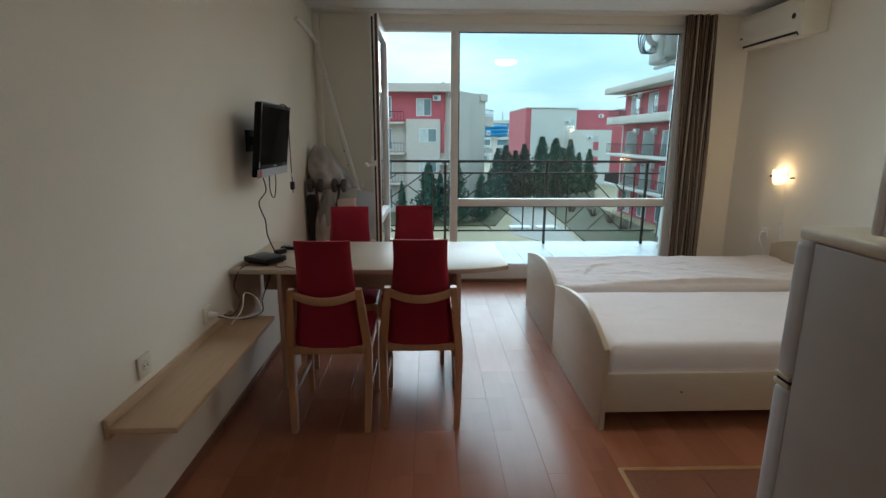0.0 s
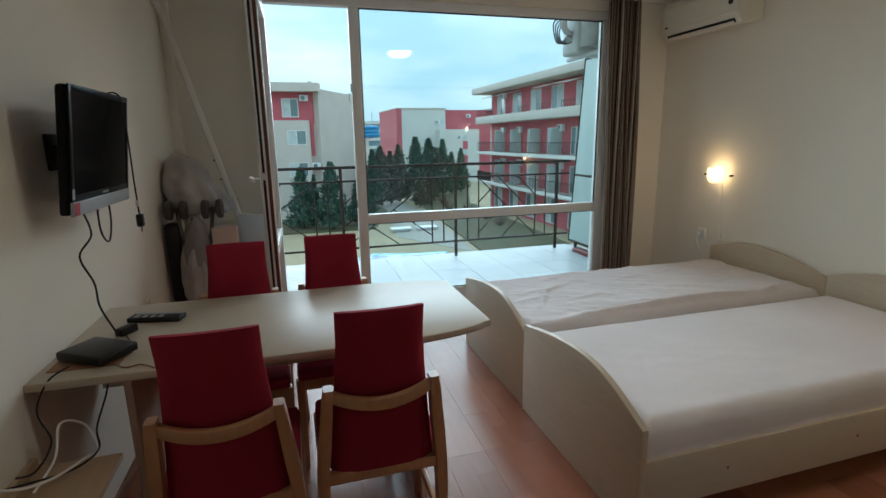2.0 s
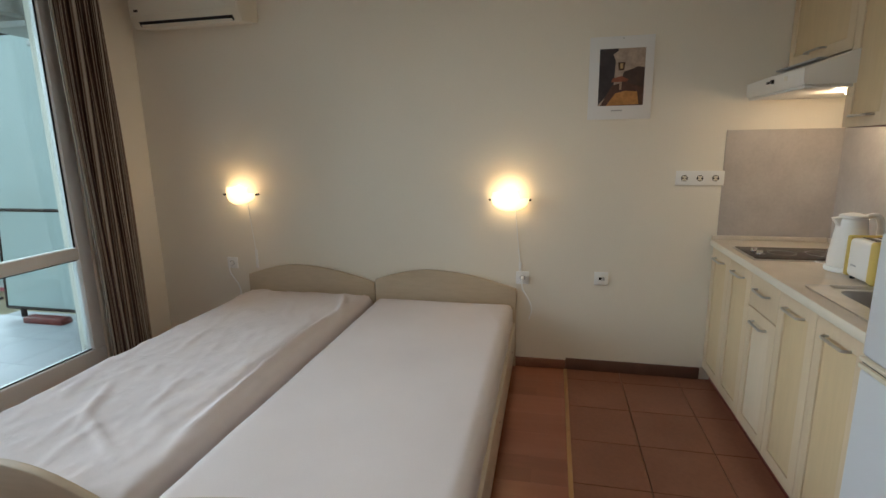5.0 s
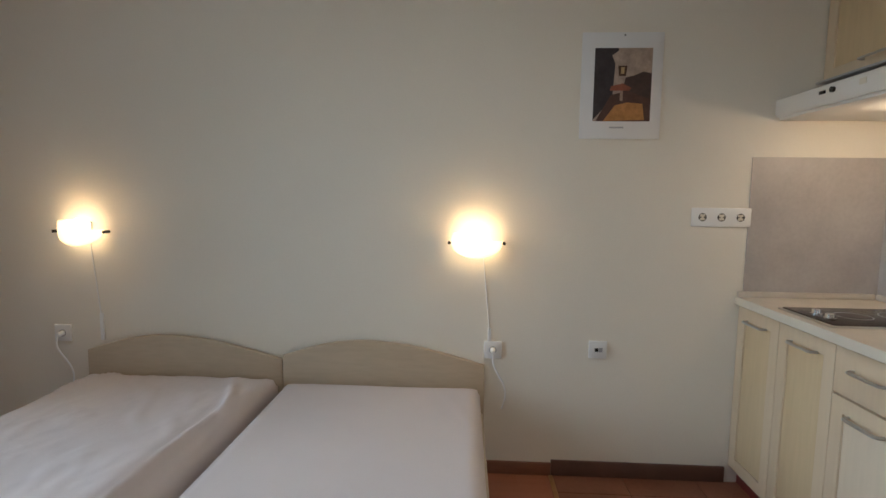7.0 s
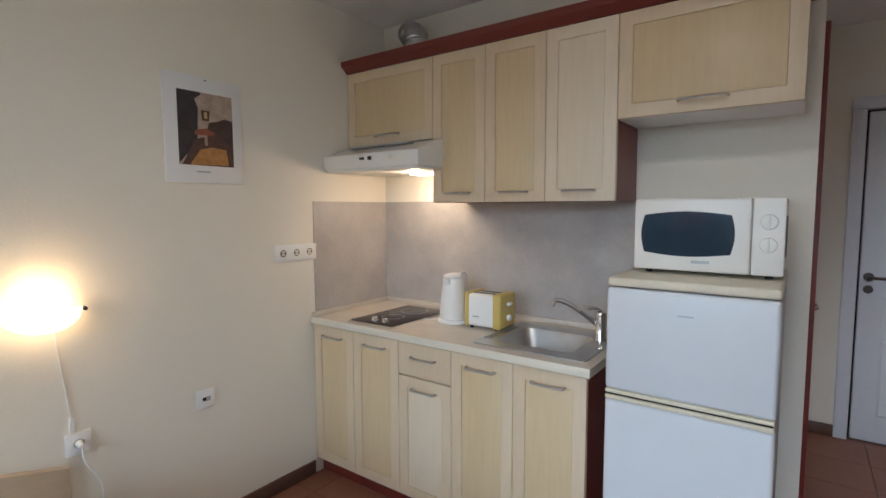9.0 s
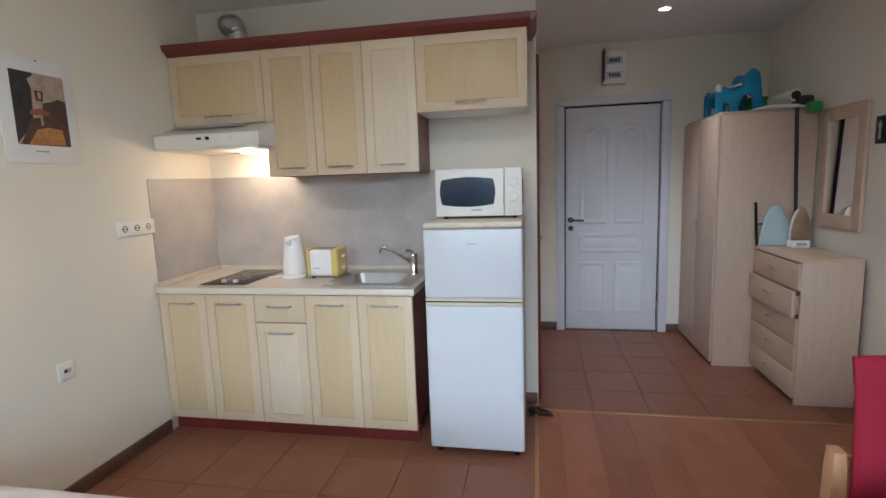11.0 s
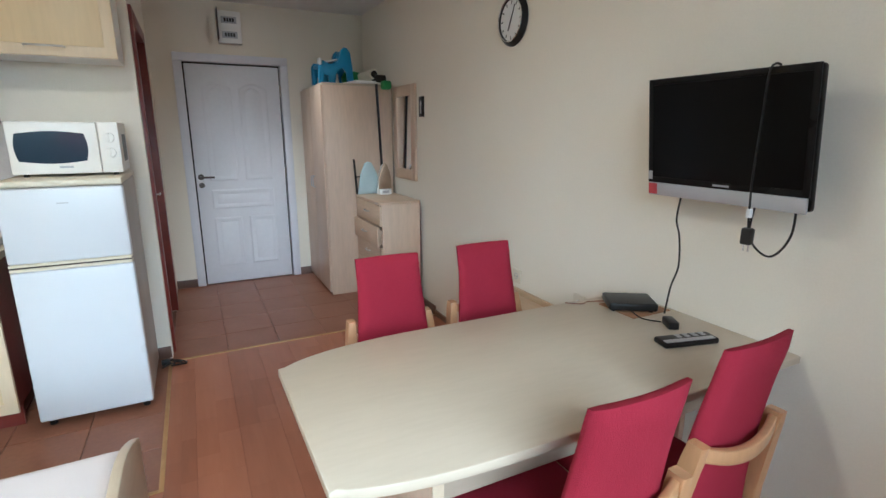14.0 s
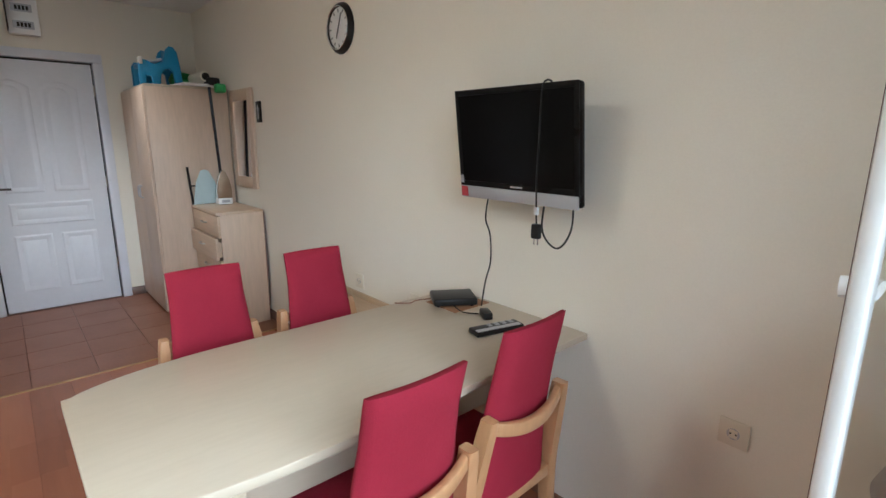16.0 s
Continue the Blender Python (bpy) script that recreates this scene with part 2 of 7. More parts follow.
def frosted_shade(name, colour, glow):
    """Opal glass: passes the bulb's light on, scattered, and shines a little of itself."""
    m = bpy.data.materials.new(name)
    m.use_nodes = True
    n, l = m.node_tree.nodes, m.node_tree.links
    p = n["Principled BSDF"]
    p.inputs["Base Color"].default_value = (0.9, 0.86, 0.78, 1)
    p.inputs["Roughness"].default_value = 0.25
    p.inputs["Emission Color"].default_value = (*colour, 1)
    p.inputs["Emission Strength"].default_value = glow
    thru = n.new("ShaderNodeBsdfTranslucent")
    thru.inputs["Color"].default_value = (0.95, 0.86, 0.70, 1)
    mix = n.new("ShaderNodeMixShader")
    mix.inputs[0].default_value = 0.55
    l.new(p.outputs[0], mix.inputs[1])
    l.new(thru.outputs[0], mix.inputs[2])
    l.new(mix.outputs[0], n["Material Output"].inputs["Surface"])
    return m


M_LAMPGLASS = frosted_shade("lit_lamp_glass", (1.0, 0.76, 0.42), 1.2)
M_OPAL = emit("lit_opal_diffuser", (1.0, 0.90, 0.74), 17.5)
M_BULB = emit("lit_bulb", (1.0, 0.80, 0.5), 7.0)
M_HOODL = emit("lit_hood_cover", (1.0, 0.80, 0.52), 7.0)
M_SPOTBULB = emit("lit_spot", (1.0, 0.96, 0.9), 25.0)
M_FOIL = mat("aluminium_duct", (0.62, 0.62, 0.63), (0.5, 0.5, 0.5), 20.0, 0.35, metal=0.9)
M_BLUE = mat("turquoise_plastic", (0.015, 0.26, 0.50), (0.012, 0.22, 0.44), 4.0, 0.4)
M_GREEN = mat("green_plastic", (0.03, 0.30, 0.08), (0.02, 0.24, 0.06), 8.0, 0.4)
M_BAG = mat("cloudy_plastic_bag", (0.44, 0.405, 0.38), (0.31, 0.28, 0.26), 6.0, 0.35, bump=0.6, bscale=25)
M_WHEELG = mat("grey_rubber_wheel", (0.085, 0.072, 0.066), (0.06, 0.05, 0.046), 8.0, 0.7)
M_PAPER = mat("white_paper", (0.82, 0.81, 0.80), (0.80, 0.79, 0.78), 2.0, 0.8)
M_CLOTHW = mat("white_rail_paint", (0.82, 0.79, 0.73), (0.77, 0.74, 0.68), 4.0, 0.4)


def laminate():
    """Reddish three-strip laminate: each plank shows staggered staves along its length."""
    m = mat("red_laminate_plank", (0.375, 0.146, 0.084), (0.32, 0.12, 0.067), 5.0, 0.25, spec=0.32, stretch=(1, 0.12, 1), grain=0.12, bscale=30, rvar=0.05)
    n, l = m.node_tree.nodes, m.node_tree.links
    p = n["Principled BSDF"]
    src = p.inputs["Base Color"].links[0].from_socket
    tc = n.new("ShaderNodeTexCoord")
    mp = n.new("ShaderNodeMapping")
    mp.inputs["Rotation"].default_value = (0, 0, radians(90))
    l.new(tc.outputs["Object"], mp.inputs["Vector"])
    br = n.new("ShaderNodeTexBrick")
    br.inputs["Color1"].default_value = (1.0, 1.0, 1.0, 1)
    br.inputs["Color2"].default_value = (0.78, 0.72, 0.68, 1)
    br.inputs["Mortar"].default_value = (0.82, 0.78, 0.75, 1)
    br.inputs["Scale"].default_value = 1.0
    br.inputs["Mortar Size"].default_value = 0.0004
    br.inputs["Brick Width"].default_value = 0.33
    br.inputs["Row Height"].default_value = 0.0965
    l.new(mp.outputs[0], br.inputs["Vector"])
    mix = n.new("ShaderNodeMix")
    mix.data_type, mix.blend_type = 'RGBA', 'MULTIPLY'
    mix.inputs["Factor"].default_value = 0.8
    l.new(src, mix.inputs["A"])
    l.new(br.outputs["Color"], mix.inputs["B"])
    info = n.new("ShaderNodeObjectInfo")
    hsv = n.new("ShaderNodeHueSaturation")
    mr = n.new("ShaderNodeMapRange")
    mr.inputs["To Min"].default_value, mr.inputs["To Max"].default_value = 0.88, 1.1
    l.new(info.outputs["Random"], mr.inputs["Value"])
    l.new(mr.outputs["Result"], hsv.inputs["Value"])
    l.new(mix.outputs["Result"], hsv.inputs["Color"])
    l.new(hsv.outputs["Color"], p.inputs["Base Color"])
    return m


M_LAMINATE = laminate()


def striped_curtain():
    """Brown and beige vertical stripes of uneven width, woven."""
    m = mat("striped_curtain", (0.30, 0.22, 0.17), (0.25, 0.18, 0.14), 3.0, 0.9, bump=0.3, bscale=250, grain=0.1, spec=0.2)
    n, l = m.node_tree.nodes, m.node_tree.links
    p = n["Principled BSDF"]
    uv = n.new("ShaderNodeTexCoord")
    sep = n.new("ShaderNodeSeparateXYZ")
    l.new(uv.outputs["UV"], sep.inputs[0])
    nz = n.new("ShaderNodeTexNoise")
    nz.noise_dimensions = '1D'
    nz.inputs["Scale"].default_value, nz.inputs["Detail"].default_value = 26.0, 2.0
    l.new(sep.outputs[0], nz.inputs["W"])
    ramp = n.new("ShaderNodeValToRGB")
    ramp.color_ramp.interpolation = 'CONSTANT'
    e = ramp.color_ramp.elements
    e[0].position, e[0].color = 0.0, (0.045, 0.024, 0.02, 1)
    e[1].position, e[1].color = 0.44, (0.17, 0.105, 0.075, 1)
    for pos, c in ((0.50, (0.42, 0.35, 0.27, 1)), (0.56, (0.085, 0.05, 0.038, 1)), (0.62, (0.5, 0.44, 0.36, 1))):
        x = e.new(pos)
        x.color = c
    l.new(nz.outputs["Fac"], ramp.inputs["Fac"])
    l.new(ramp.outputs["Color"], p.inputs["Base Color"])
    return m


M_CURTAIN = striped_curtain()

# ---- mesh helpers ----
ORIGIN = {}


def fresh():
    return bmesh.new()


def bx(bm, x0, y0, z0, x1, y1, z1, b=0.0, seg=2):
    """A box, its edges rounded by b."""
    got = bmesh.ops.create_cube(bm, size=1.0)
    vs = got["verts"]
    for v in vs:
        v.co = Vector(((x0 + x1) / 2 + v.co.x * (x1 - x0), (y0 + y1) / 2 + v.co.y * (y1 - y0), (z0 + z1) / 2 + v.co.z * (z1 - z0)))
    if b > 0:
        es = list({e for v in vs for e in v.link_edges})
        bmesh.ops.bevel(bm, geom=es, offset=b, segments=seg, profile=0.5, affect='EDGES', clamp_overlap=True)
    return bm


def cyl(bm, p0, p1, r0, r1=None, n=16, caps=True):
    p0, p1 = Vector(p0), Vector(p1)
    r1 = r0 if r1 is None else r1
    d = (p1 - p0).normalized()
    q = d.to_track_quat('Z', 'Y')
    rings = []
    for p, r in ((p0, r0), (p1, r1)):
        rings.append([bm.verts.new(p + q @ Vector((r * math.cos(2 * math.pi * i / n), r * math.sin(2 * math.pi * i / n), 0))) for i in range(n)])
    for i in range(n):
        j = (i + 1) % n
        bm.faces.new((rings[0][i], rings[0][j], rings[1][j], rings[1][i]))
    if caps:
        bm.faces.new(rings[0][::-1])
        bm.faces.new(rings[1])
    return bm


def tube(bm, pts, r, n=8, rz=None):
    """A round rod swept along a line of points."""
    pts = [Vector(p) for p in pts]
    rings, up = [], None
    for i, p in enumerate(pts):
        d = (pts[min(i + 1, len(pts) - 1)] - pts[max(i - 1, 0)]).normalized()
        if up is None:
            up = d.orthogonal().normalized()
        up = (up - d * up.dot(d)).normalized()
        side = d.cross(up)
        rings.append([bm.verts.new(p + up * (r * math.cos(2 * math.pi * k / n)) + side * ((rz or r) * math.sin(2 * math.pi * k / n))) for k in range(n)])
    for a, b in zip(rings, rings[1:]):
        for k in range(n):
            j = (k + 1) % n
            bm.faces.new((a[k], a[j], b[j], b[k]))
    bm.faces.new(rings[0][::-1])
    bm.faces.new(rings[-1])
    return bm


def spline(pts, n=6):
    """Points on a smooth line through pts."""
    pts = [Vector(p) for p in pts]
    out = []
    for i in range(len(pts) - 1):
        a, b, c, d = pts[max(i - 1, 0)], pts[i], pts[i + 1], pts[min(i + 2, len(pts) - 1)]
        for k in range(n):
            t = k / n
            out.append(0.5 * ((2 * b) + (c - a) * t + (2 * a - 5 * b + 4 * c - d) * t * t + (3 * b - a - 3 * c + d) * t ** 3))
    out.append(pts[-1])
    return out


def prism(bm, poly, axis, a, b, bevel=0.0):
    """A flat outline drawn out along an axis from a to b. poly: pairs in the other two axes, in the order x, y, z."""
    def at(u, v, w):
        return {"x": (w, u, v), "y": (u, w, v), "z": (u, v, w)}[axis]
    lo = [bm.verts.new(at(u, v, a)) for u, v in poly]
    hi = [bm.verts.new(at(u, v, b)) for u, v in poly]
    fs = [bm.faces.new(lo), bm.faces.new(hi)]
    k = len(poly)
    for i in range(k):
        j = (i + 1) % k
        fs.append(bm.faces.new((lo[i], lo[j], hi[j], hi[i])))
    bmesh.ops.recalc_face_normals(bm, faces=fs)
    if bevel:
        rim = [e for f in fs[:2] for e in f.edges]
        bmesh.ops.bevel(bm, geom=rim, offset=bevel, segments=2, profile=0.5, affect='EDGES', clamp_overlap=True)
    return bm


def ring_frame(bm, x0, z0, x1, z1, w, y0, y1, b=0.002):
    """A rectangular frame of bar width w in one piece, from y0 to y1."""
    rects = []
    for y in (y0, y1):
        for i in (0.0, w):
            rects.append([bm.verts.new((x, y, z)) for x, z in ((x0 + i, z0 + i), (x1 - i, z0 + i), (x1 - i, z1 - i), (x0 + i, z1 - i))])
    ob_, ib, of, inn = rects
    for a, c in ((ob_, ib), (of, inn), (ob_, of), (ib, inn)):
        for k in range(4):
            j = (k + 1) % 4
            bm.faces.new((a[k], a[j], c[j], c[k]))
    es = [e for e in bm.edges if all(abs(v.co.y - y1) < 1e-6 for v in e.verts) and any(v in of for v in e.verts) == all(v in of for v in e.verts)]
    bmesh.ops.bevel(bm, geom=es, offset=b, segments=2, profile=0.5, affect='EDGES')
    return bm


def lathe(bm, profile, centre, n=24):
    """A turned body: (radius, height) pairs round an upright axis."""
    rings = []
    for r, z in profile:
        rings.append([bm.verts.new((centre[0] + r * math.cos(2 * math.pi * i / n), centre[1] + r * math.sin(2 * math.pi * i / n), centre[2] + z)) for i in range(n)])
    for a, b in zip(rings, rings[1:]):
        for i in range(n):
            j = (i + 1) % n
            bm.faces.new((a[i], a[j], b[j], b[i]))
    bm.faces.new(rings[0][::-1])
    bm.faces.new(rings[-1])
    return bm


def turned(bm, m):
    bmesh.ops.transform(bm, matrix=m, verts=bm.verts[:])
    return bm


def place_mesh(name, bm, material, angle=35):
    if len(bm.verts) < 4000:
        bmesh.ops.recalc_face_normals(bm, faces=bm.faces[:])
    lo = Vector([min(v.co[i] for v in bm.verts) for i in range(3)])
    hi = Vector([max(v.co[i] for v in bm.verts) for i in range(3)])
    c = (lo + hi) / 2
    for v in bm.verts:
        v.co -= c
    me = bpy.data.meshes.new(name)
    bm.to_mesh(me)
    bm.free()
    me.materials.append(material)
    me.polygons.foreach_set("use_smooth", [True] * len(me.polygons))
    me.set_sharp_from_angle(angle=radians(angle))
    ob = new(name, me)
    ORIGIN[ob.name] = c
    ob.location = c
    return ob


def part(name, bm, material, parent, label="", angle=35):
    """Links a bmesh, drawn in world places, as one mesh under a thing or a part."""
    ob = place_mesh(name, bm, material, angle)
    ob.location = ORIGIN[ob.name] - ORIGIN[parent.name]
    ob.parent = parent
    if label:
        tagged(ob, label)
    return ob


def thing(name, base, label, category, group="", kind=""):
    ob = new(name)
    ob.empty_display_size = 0.1
    ob.location = base
    ORIGIN[ob.name] = Vector(base)
    return tagged(ob, label, category, group, kind)


def solo(name, bm, material, label, category, group="", kind="", angle=35):
    return tagged(place_mesh(name, bm, material, angle), label, category, group, kind)


def box_solo(name, dims, material, label, category="wall", b=0.0, kind="structure"):
    return solo(name, bx(fresh(), *dims, b), material, label, category, kind=kind)


# ---- large structure ----
XL, XR, YW, YD, YK, XH, CEIL = -1.12, 2.88, 4.33, -1.585, 0.0, 0.74, 2.52
T = 0.22
"""Room: left wall XL, right wall XR, window wall YW, entrance wall YD, kitchen wall YK, hall side wall XH."""
box_solo("wall_west", (XL - T, YD - T, -0.05, XL, YW + T, CEIL), M_WALL, "cream painted plaster wall with the television on it")
box_solo("wall_east", (XR, YK - T, -0.05, XR + T, YW + T, CEIL), M_WALL, "cream painted plaster wall behind the beds")
box_solo("wall_kitchen", (XH, YK - 0.14, -0.05, XR, YK, CEIL), M_WALL, "cream painted partition wall behind the kitchen units")

# hall side wall with the bathroom door's opening
BD0, BD1, BDH = -0.98, -0.12, 2.08
box_solo("wall_hall_1", (XH, BD1, -0.05, XH + 0.12, YK - 0.14, CEIL), M_WALL, "short cream wall end beside the bathroom door")
box_solo("wall_hall_2", (XH, YD, -0.05, XH + 0.12, BD0, CEIL), M_WALL, "cream hall wall beside the entrance")
box_solo("wall_hall_3", (XH, BD0, BDH, XH + 0.12, BD1, CEIL), M_WALL, "cream wall above the bathroom door")

# entrance wall with the front door's opening
DX0, DX1, DH = -0.385, 0.565, 2.085
box_solo("wall_south_1", (XL, YD - T, -0.05, DX0 + 0.03, YD, CEIL), M_WALL, "cream entrance wall beside the wardrobe")
box_solo("wall_south_2", (DX1 - 0.03, YD - T, -0.05, XH + 0.12, YD, CEIL), M_WALL, "cream entrance wall beside the door")
box_solo("wall_south_3", (DX0 + 0.03, YD - T, DH - 0.03, DX1 - 0.03, YD, CEIL), M_WALL, "cream wall above the entrance door")

# window wall: opening from the balcony door's hinge to the curtain
WX0, WX1, WZ1 = -0.56, 2.33, 2.44
box_solo("wall_north_1", (XL, YW, -0.05, WX0, YW + T, CEIL), M_WALL, "cream wall between corner and balcony door")
box_solo("wall_north_2", (WX1, YW, -0.05, XR, YW + T, CEIL), M_WALL, "cream wall behind the striped curtain")
box_solo("wall_north_3", (WX0, YW, WZ1, WX1, YW + T, CEIL), M_WALL, "cream lintel above the balcony window")
solo("ceiling", bx(fresh(), XL - T, YD - T, CEIL, XR + T, YW + T, CEIL + 0.2), M_CEIL, "white painted ceiling", "ceiling", kind="structure")

# skirting
SEAM = 0.085
TILEY, TILEX = 1.39, 0.755
for dims, m, lab in (
        ((XL, SEAM, 0, XL + 0.014, YW, 0.045), M_SKIRTW, "reddish wooden skirting board"),
        ((XR - 0.014, TILEY, 0, XR, YW, 0.06), M_SKIRTW, "reddish wooden skirting board behind the beds"),
        ((XL + 0.014, YW - 0.014, 0, WX0, YW, 0.06), M_SKIRTW, "reddish wooden skirting under the window wall"),
        ((XR - 0.012, 0.60, 0, XR, TILEY, 0.075), M_PLINTH, "brown tiled skirting of the kitchen"),
        ((XL, YD, 0, XL + 0.012, SEAM, 0.075), M_PLINTH, "brown tiled skirting of the hall"),
        ((XL + 0.012, YD, 0, DX0, YD + 0.012, 0.075), M_PLINTH, "brown tiled skirting beside the door"),
        ((DX1, YD, 0, XH, YD + 0.012, 0.075), M_PLINTH, "brown tiled skirting beside the door"),
        ((XH + 0.005, YK, 0, 1.36, YK + 0.012, 0.075), M_PLINTH, "brown tiled skirting behind the fridge")):
    box_solo("baseboard", dims, m, lab, "baseboard", 0.003)

# ---- window, balcony door ----
def pane_part(name, dims, material, parent):
    ob = part(name, bx(fresh(), *dims), material, parent)
    ob.visible_shadow = False
    return ob


FY0, FY1 = 4.345, 4.415
window = thing("window_1", (1.2, 4.38, 0.0), "large white plastic balcony window with a low cross bar", "window", kind="structure")
for nm, d in (("top_rail", (WX0, FY0, 2.372, WX1, FY1, WZ1)), ("bottom_rail", (0.115, FY0, 0.03, WX1, FY1, 0.17)),
              ("mullion", (0.115, FY0 + 0.002, 0.17, 0.19, FY1 - 0.002, 2.372)), ("side_post", (2.245, FY0 + 0.002, 0.17, WX1, FY1 - 0.002, 2.372)),
              ("cross_bar", (0.19, FY0 + 0.004, 0.765, 2.245, FY1 - 0.004, 0.84)), 
              ("threshold", (WX0, FY0, 0.0, 0.115, FY1, 0.05))):
    part(nm, bx(fresh(), *d, 0.006), M_PVC, window)
part("hinge_post", bx(fresh(), WX0, FY0 + 0.002, 0.03, -0.495, FY1 - 0.002, 2.372, 0.006), M_PVC, window)
part("hinge_post_cover", bx(fresh(), WX0, FY1 - 0.002, 0.03, -0.485, YW + T, 2.372, 0.004), M_FOILB, window, "brown foiled outer side of the post")
pane_part("upper_pane", (0.185, 4.375, 0.835, 2.25, 4.385, 2.377), M_GLASS, window)
pane_part("lower_pane", (0.185, 4.375, 0.165, 2.25, 4.385, 0.77), M_GLASS, window)
for nm, d in (("gasket", (0.19, 4.368, 2.362, 2.245, 4.372, 2.372)), ("gasket", (2.235, 4.368, 0.84, 2.245, 4.372, 2.362)), ("gasket", (0.19, 4.368, 0.84, 0.2, 4.372, 2.362)),
              ("gasket", (0.2, 4.368, 0.17, 2.245, 4.372, 0.178)), ("gasket", (0.2, 4.368, 0.757, 2.245, 4.372, 0.765))):
    part(nm, bx(fresh(), *d), M_BLACK, window)
for z in (0.9, 1.78):
    part("latch_plate", bx(fresh(), 0.108, 4.36, z, 0.116, 4.38, z + 0.06, 0.002), M_BLACK, window)
box_solo("window_sill", (WX0, YW - 0.02, 0.0, WX1, FY0, 0.03), M_SKIRTW, "reddish wooden strip under the balcony window", "sill", 0.004)
box_solo("window_reveal", (WX0, FY1, -0.02, WX1, YW + T + 0.02, 0.03), M_BALC, "pale tiled outer sill of the balcony window", "sill", 0.003)

# the balcony door stands open at a right angle, into the room
LY0, LY1, LX = 3.475, 4.335, -0.465
leaf = thing("balcony_door", (LX, 4.0, 0.03), "open white plastic balcony door with a glass pane", "door")
for nm, d in (("stile", (LX - 0.065, LY0, 0.05, LX, LY0 + 0.024, 2.33)), ("stile", (LX - 0.065, LY1 - 0.09, 0.05, LX, LY1, 2.33)),
              ("top_rail", (LX - 0.063, LY0 + 0.024, 2.24, LX - 0.002, LY1 - 0.09, 2.33)), ("bottom_rail", (LX - 0.063, LY0 + 0.024, 0.05, LX - 0.002, LY1 - 0.09, 0.15)),
              ("cross_bar", (LX - 0.063, LY0 + 0.024, 0.735, LX - 0.002, LY1 - 0.09, 0.795))):
    part(nm, bx(fresh(), *d, 0.006), M_PVC, leaf)
pane_part("pane", (LX - 0.04, LY0 + 0.019, 0.790, LX - 0.03, LY1 - 0.085, 2.245), M_DOORGLASS, leaf)
pane_part("pane", (LX - 0.04, LY0 + 0.019, 0.145, LX - 0.03, LY1 - 0.085, 0.74), M_DOORGLASS, leaf)
part("edge_gasket", bx(fresh(), LX - 0.026, LY0 - 0.0012, 0.06, LX - 0.007, LY0 + 0.002, 2.32), M_FOILB, leaf)
for z0, z1 in ((0.12, 1.205), (1.245, 2.30)):
    part("lock_channel", bx(fresh(), LX - 0.052, LY0 - 0.0012, z0, LX - 0.038, LY0 + 0.002, z1), M_BLACK, leaf)
hd = part("handle_plate", bx(fresh(), LX - 0.072, LY0 + 0.005, 1.14, LX - 0.065, LY0 + 0.023, 1.28, 0.003), M_WHITE, leaf)
part("handle_neck", cyl(fresh(), (LX - 0.07, LY0 + 0.013, 1.21), (LX - 0.108, LY0 + 0.013, 1.21), 0.009, n=12), M_WHITE, hd)
part("handle", tube(fresh(), spline([(LX - 0.105, LY0 + 0.022, 1.212), (LX - 0.112, LY0 + 0.005, 1.211), (LX - 0.112, LY0 - 0.012, 1.21), (LX - 0.112, LY0 - 0.026, 1.208)], 4), 0.009, 10, 0.019), M_WHITE, hd)

# ---- curtain and rail ----
rail = thing("curtain_rail", (0.9, 4.22, CEIL), "white double ceiling curtain rail above the window", "curtain rail")
part("track", bx(fresh(), XL + 0.02, 4.17, CEIL - 0.022, 2.75, 4.20, CEIL, 0.003), M_CLOTHW, rail)
part("track", bx(fresh(), XL + 0.02, 4.23, CEIL - 0.022, 2.75, 4.26, CEIL, 0.003), M_CLOTHW, rail)


def curtain(name, x0, x1, y, z0, z1, folds, depth, material, label, lean=0.0, seed=1):
    rnd = random.Random(seed)
    ph = [rnd.uniform(0.7, 1.3) for _ in range(folds + 2)]
    cols, rows = folds * 10, 14
    bm = bmesh.new()
    uv = bm.loops.layers.uv.new("UVMap")
    grid = []
    for i in range(cols + 1):
        u = i / cols
        k = u * folds
        amp = depth * ph[int(k)]
        line = []
        for j in range(rows + 1):
            v = j / rows
            w = 1.0 + 0.12 * math.sin(3 * v + i)
            x = x0 + (x1 - x0) * u + 0.012 * math.sin(5 * v + k * 2)
            line.append(bm.verts.new((x + lean * (1 - v), y + amp * math.sin(2 * math.pi * k) * w, z0 + (z1 - z0) * v)))
        grid.append(line)
    for i in range(cols):
        for j in range(rows):
            f = bm.faces.new((grid[i][j], grid[i + 1][j], grid[i + 1][j + 1], grid[i][j + 1]))
            for loop, (a, b) in zip(f.loops, ((i, j), (i + 1, j), (i + 1, j + 1), (i, j + 1))):
                loop[uv].uv = (a / cols * 1.9, b / rows)
    ob = solo(name, bm, material, label, "curtain", angle=180)
    md = ob.modifiers.new("thickness", 'SOLIDIFY')
    md.thickness = 0.003
    return ob


curtain("curtain", 2.22, 2.50, 4.215, 0.03, CEIL - 0.02, 6, 0.045, M_CURTAIN, "brown and beige striped curtain gathered beside the window", 0.05, 3)

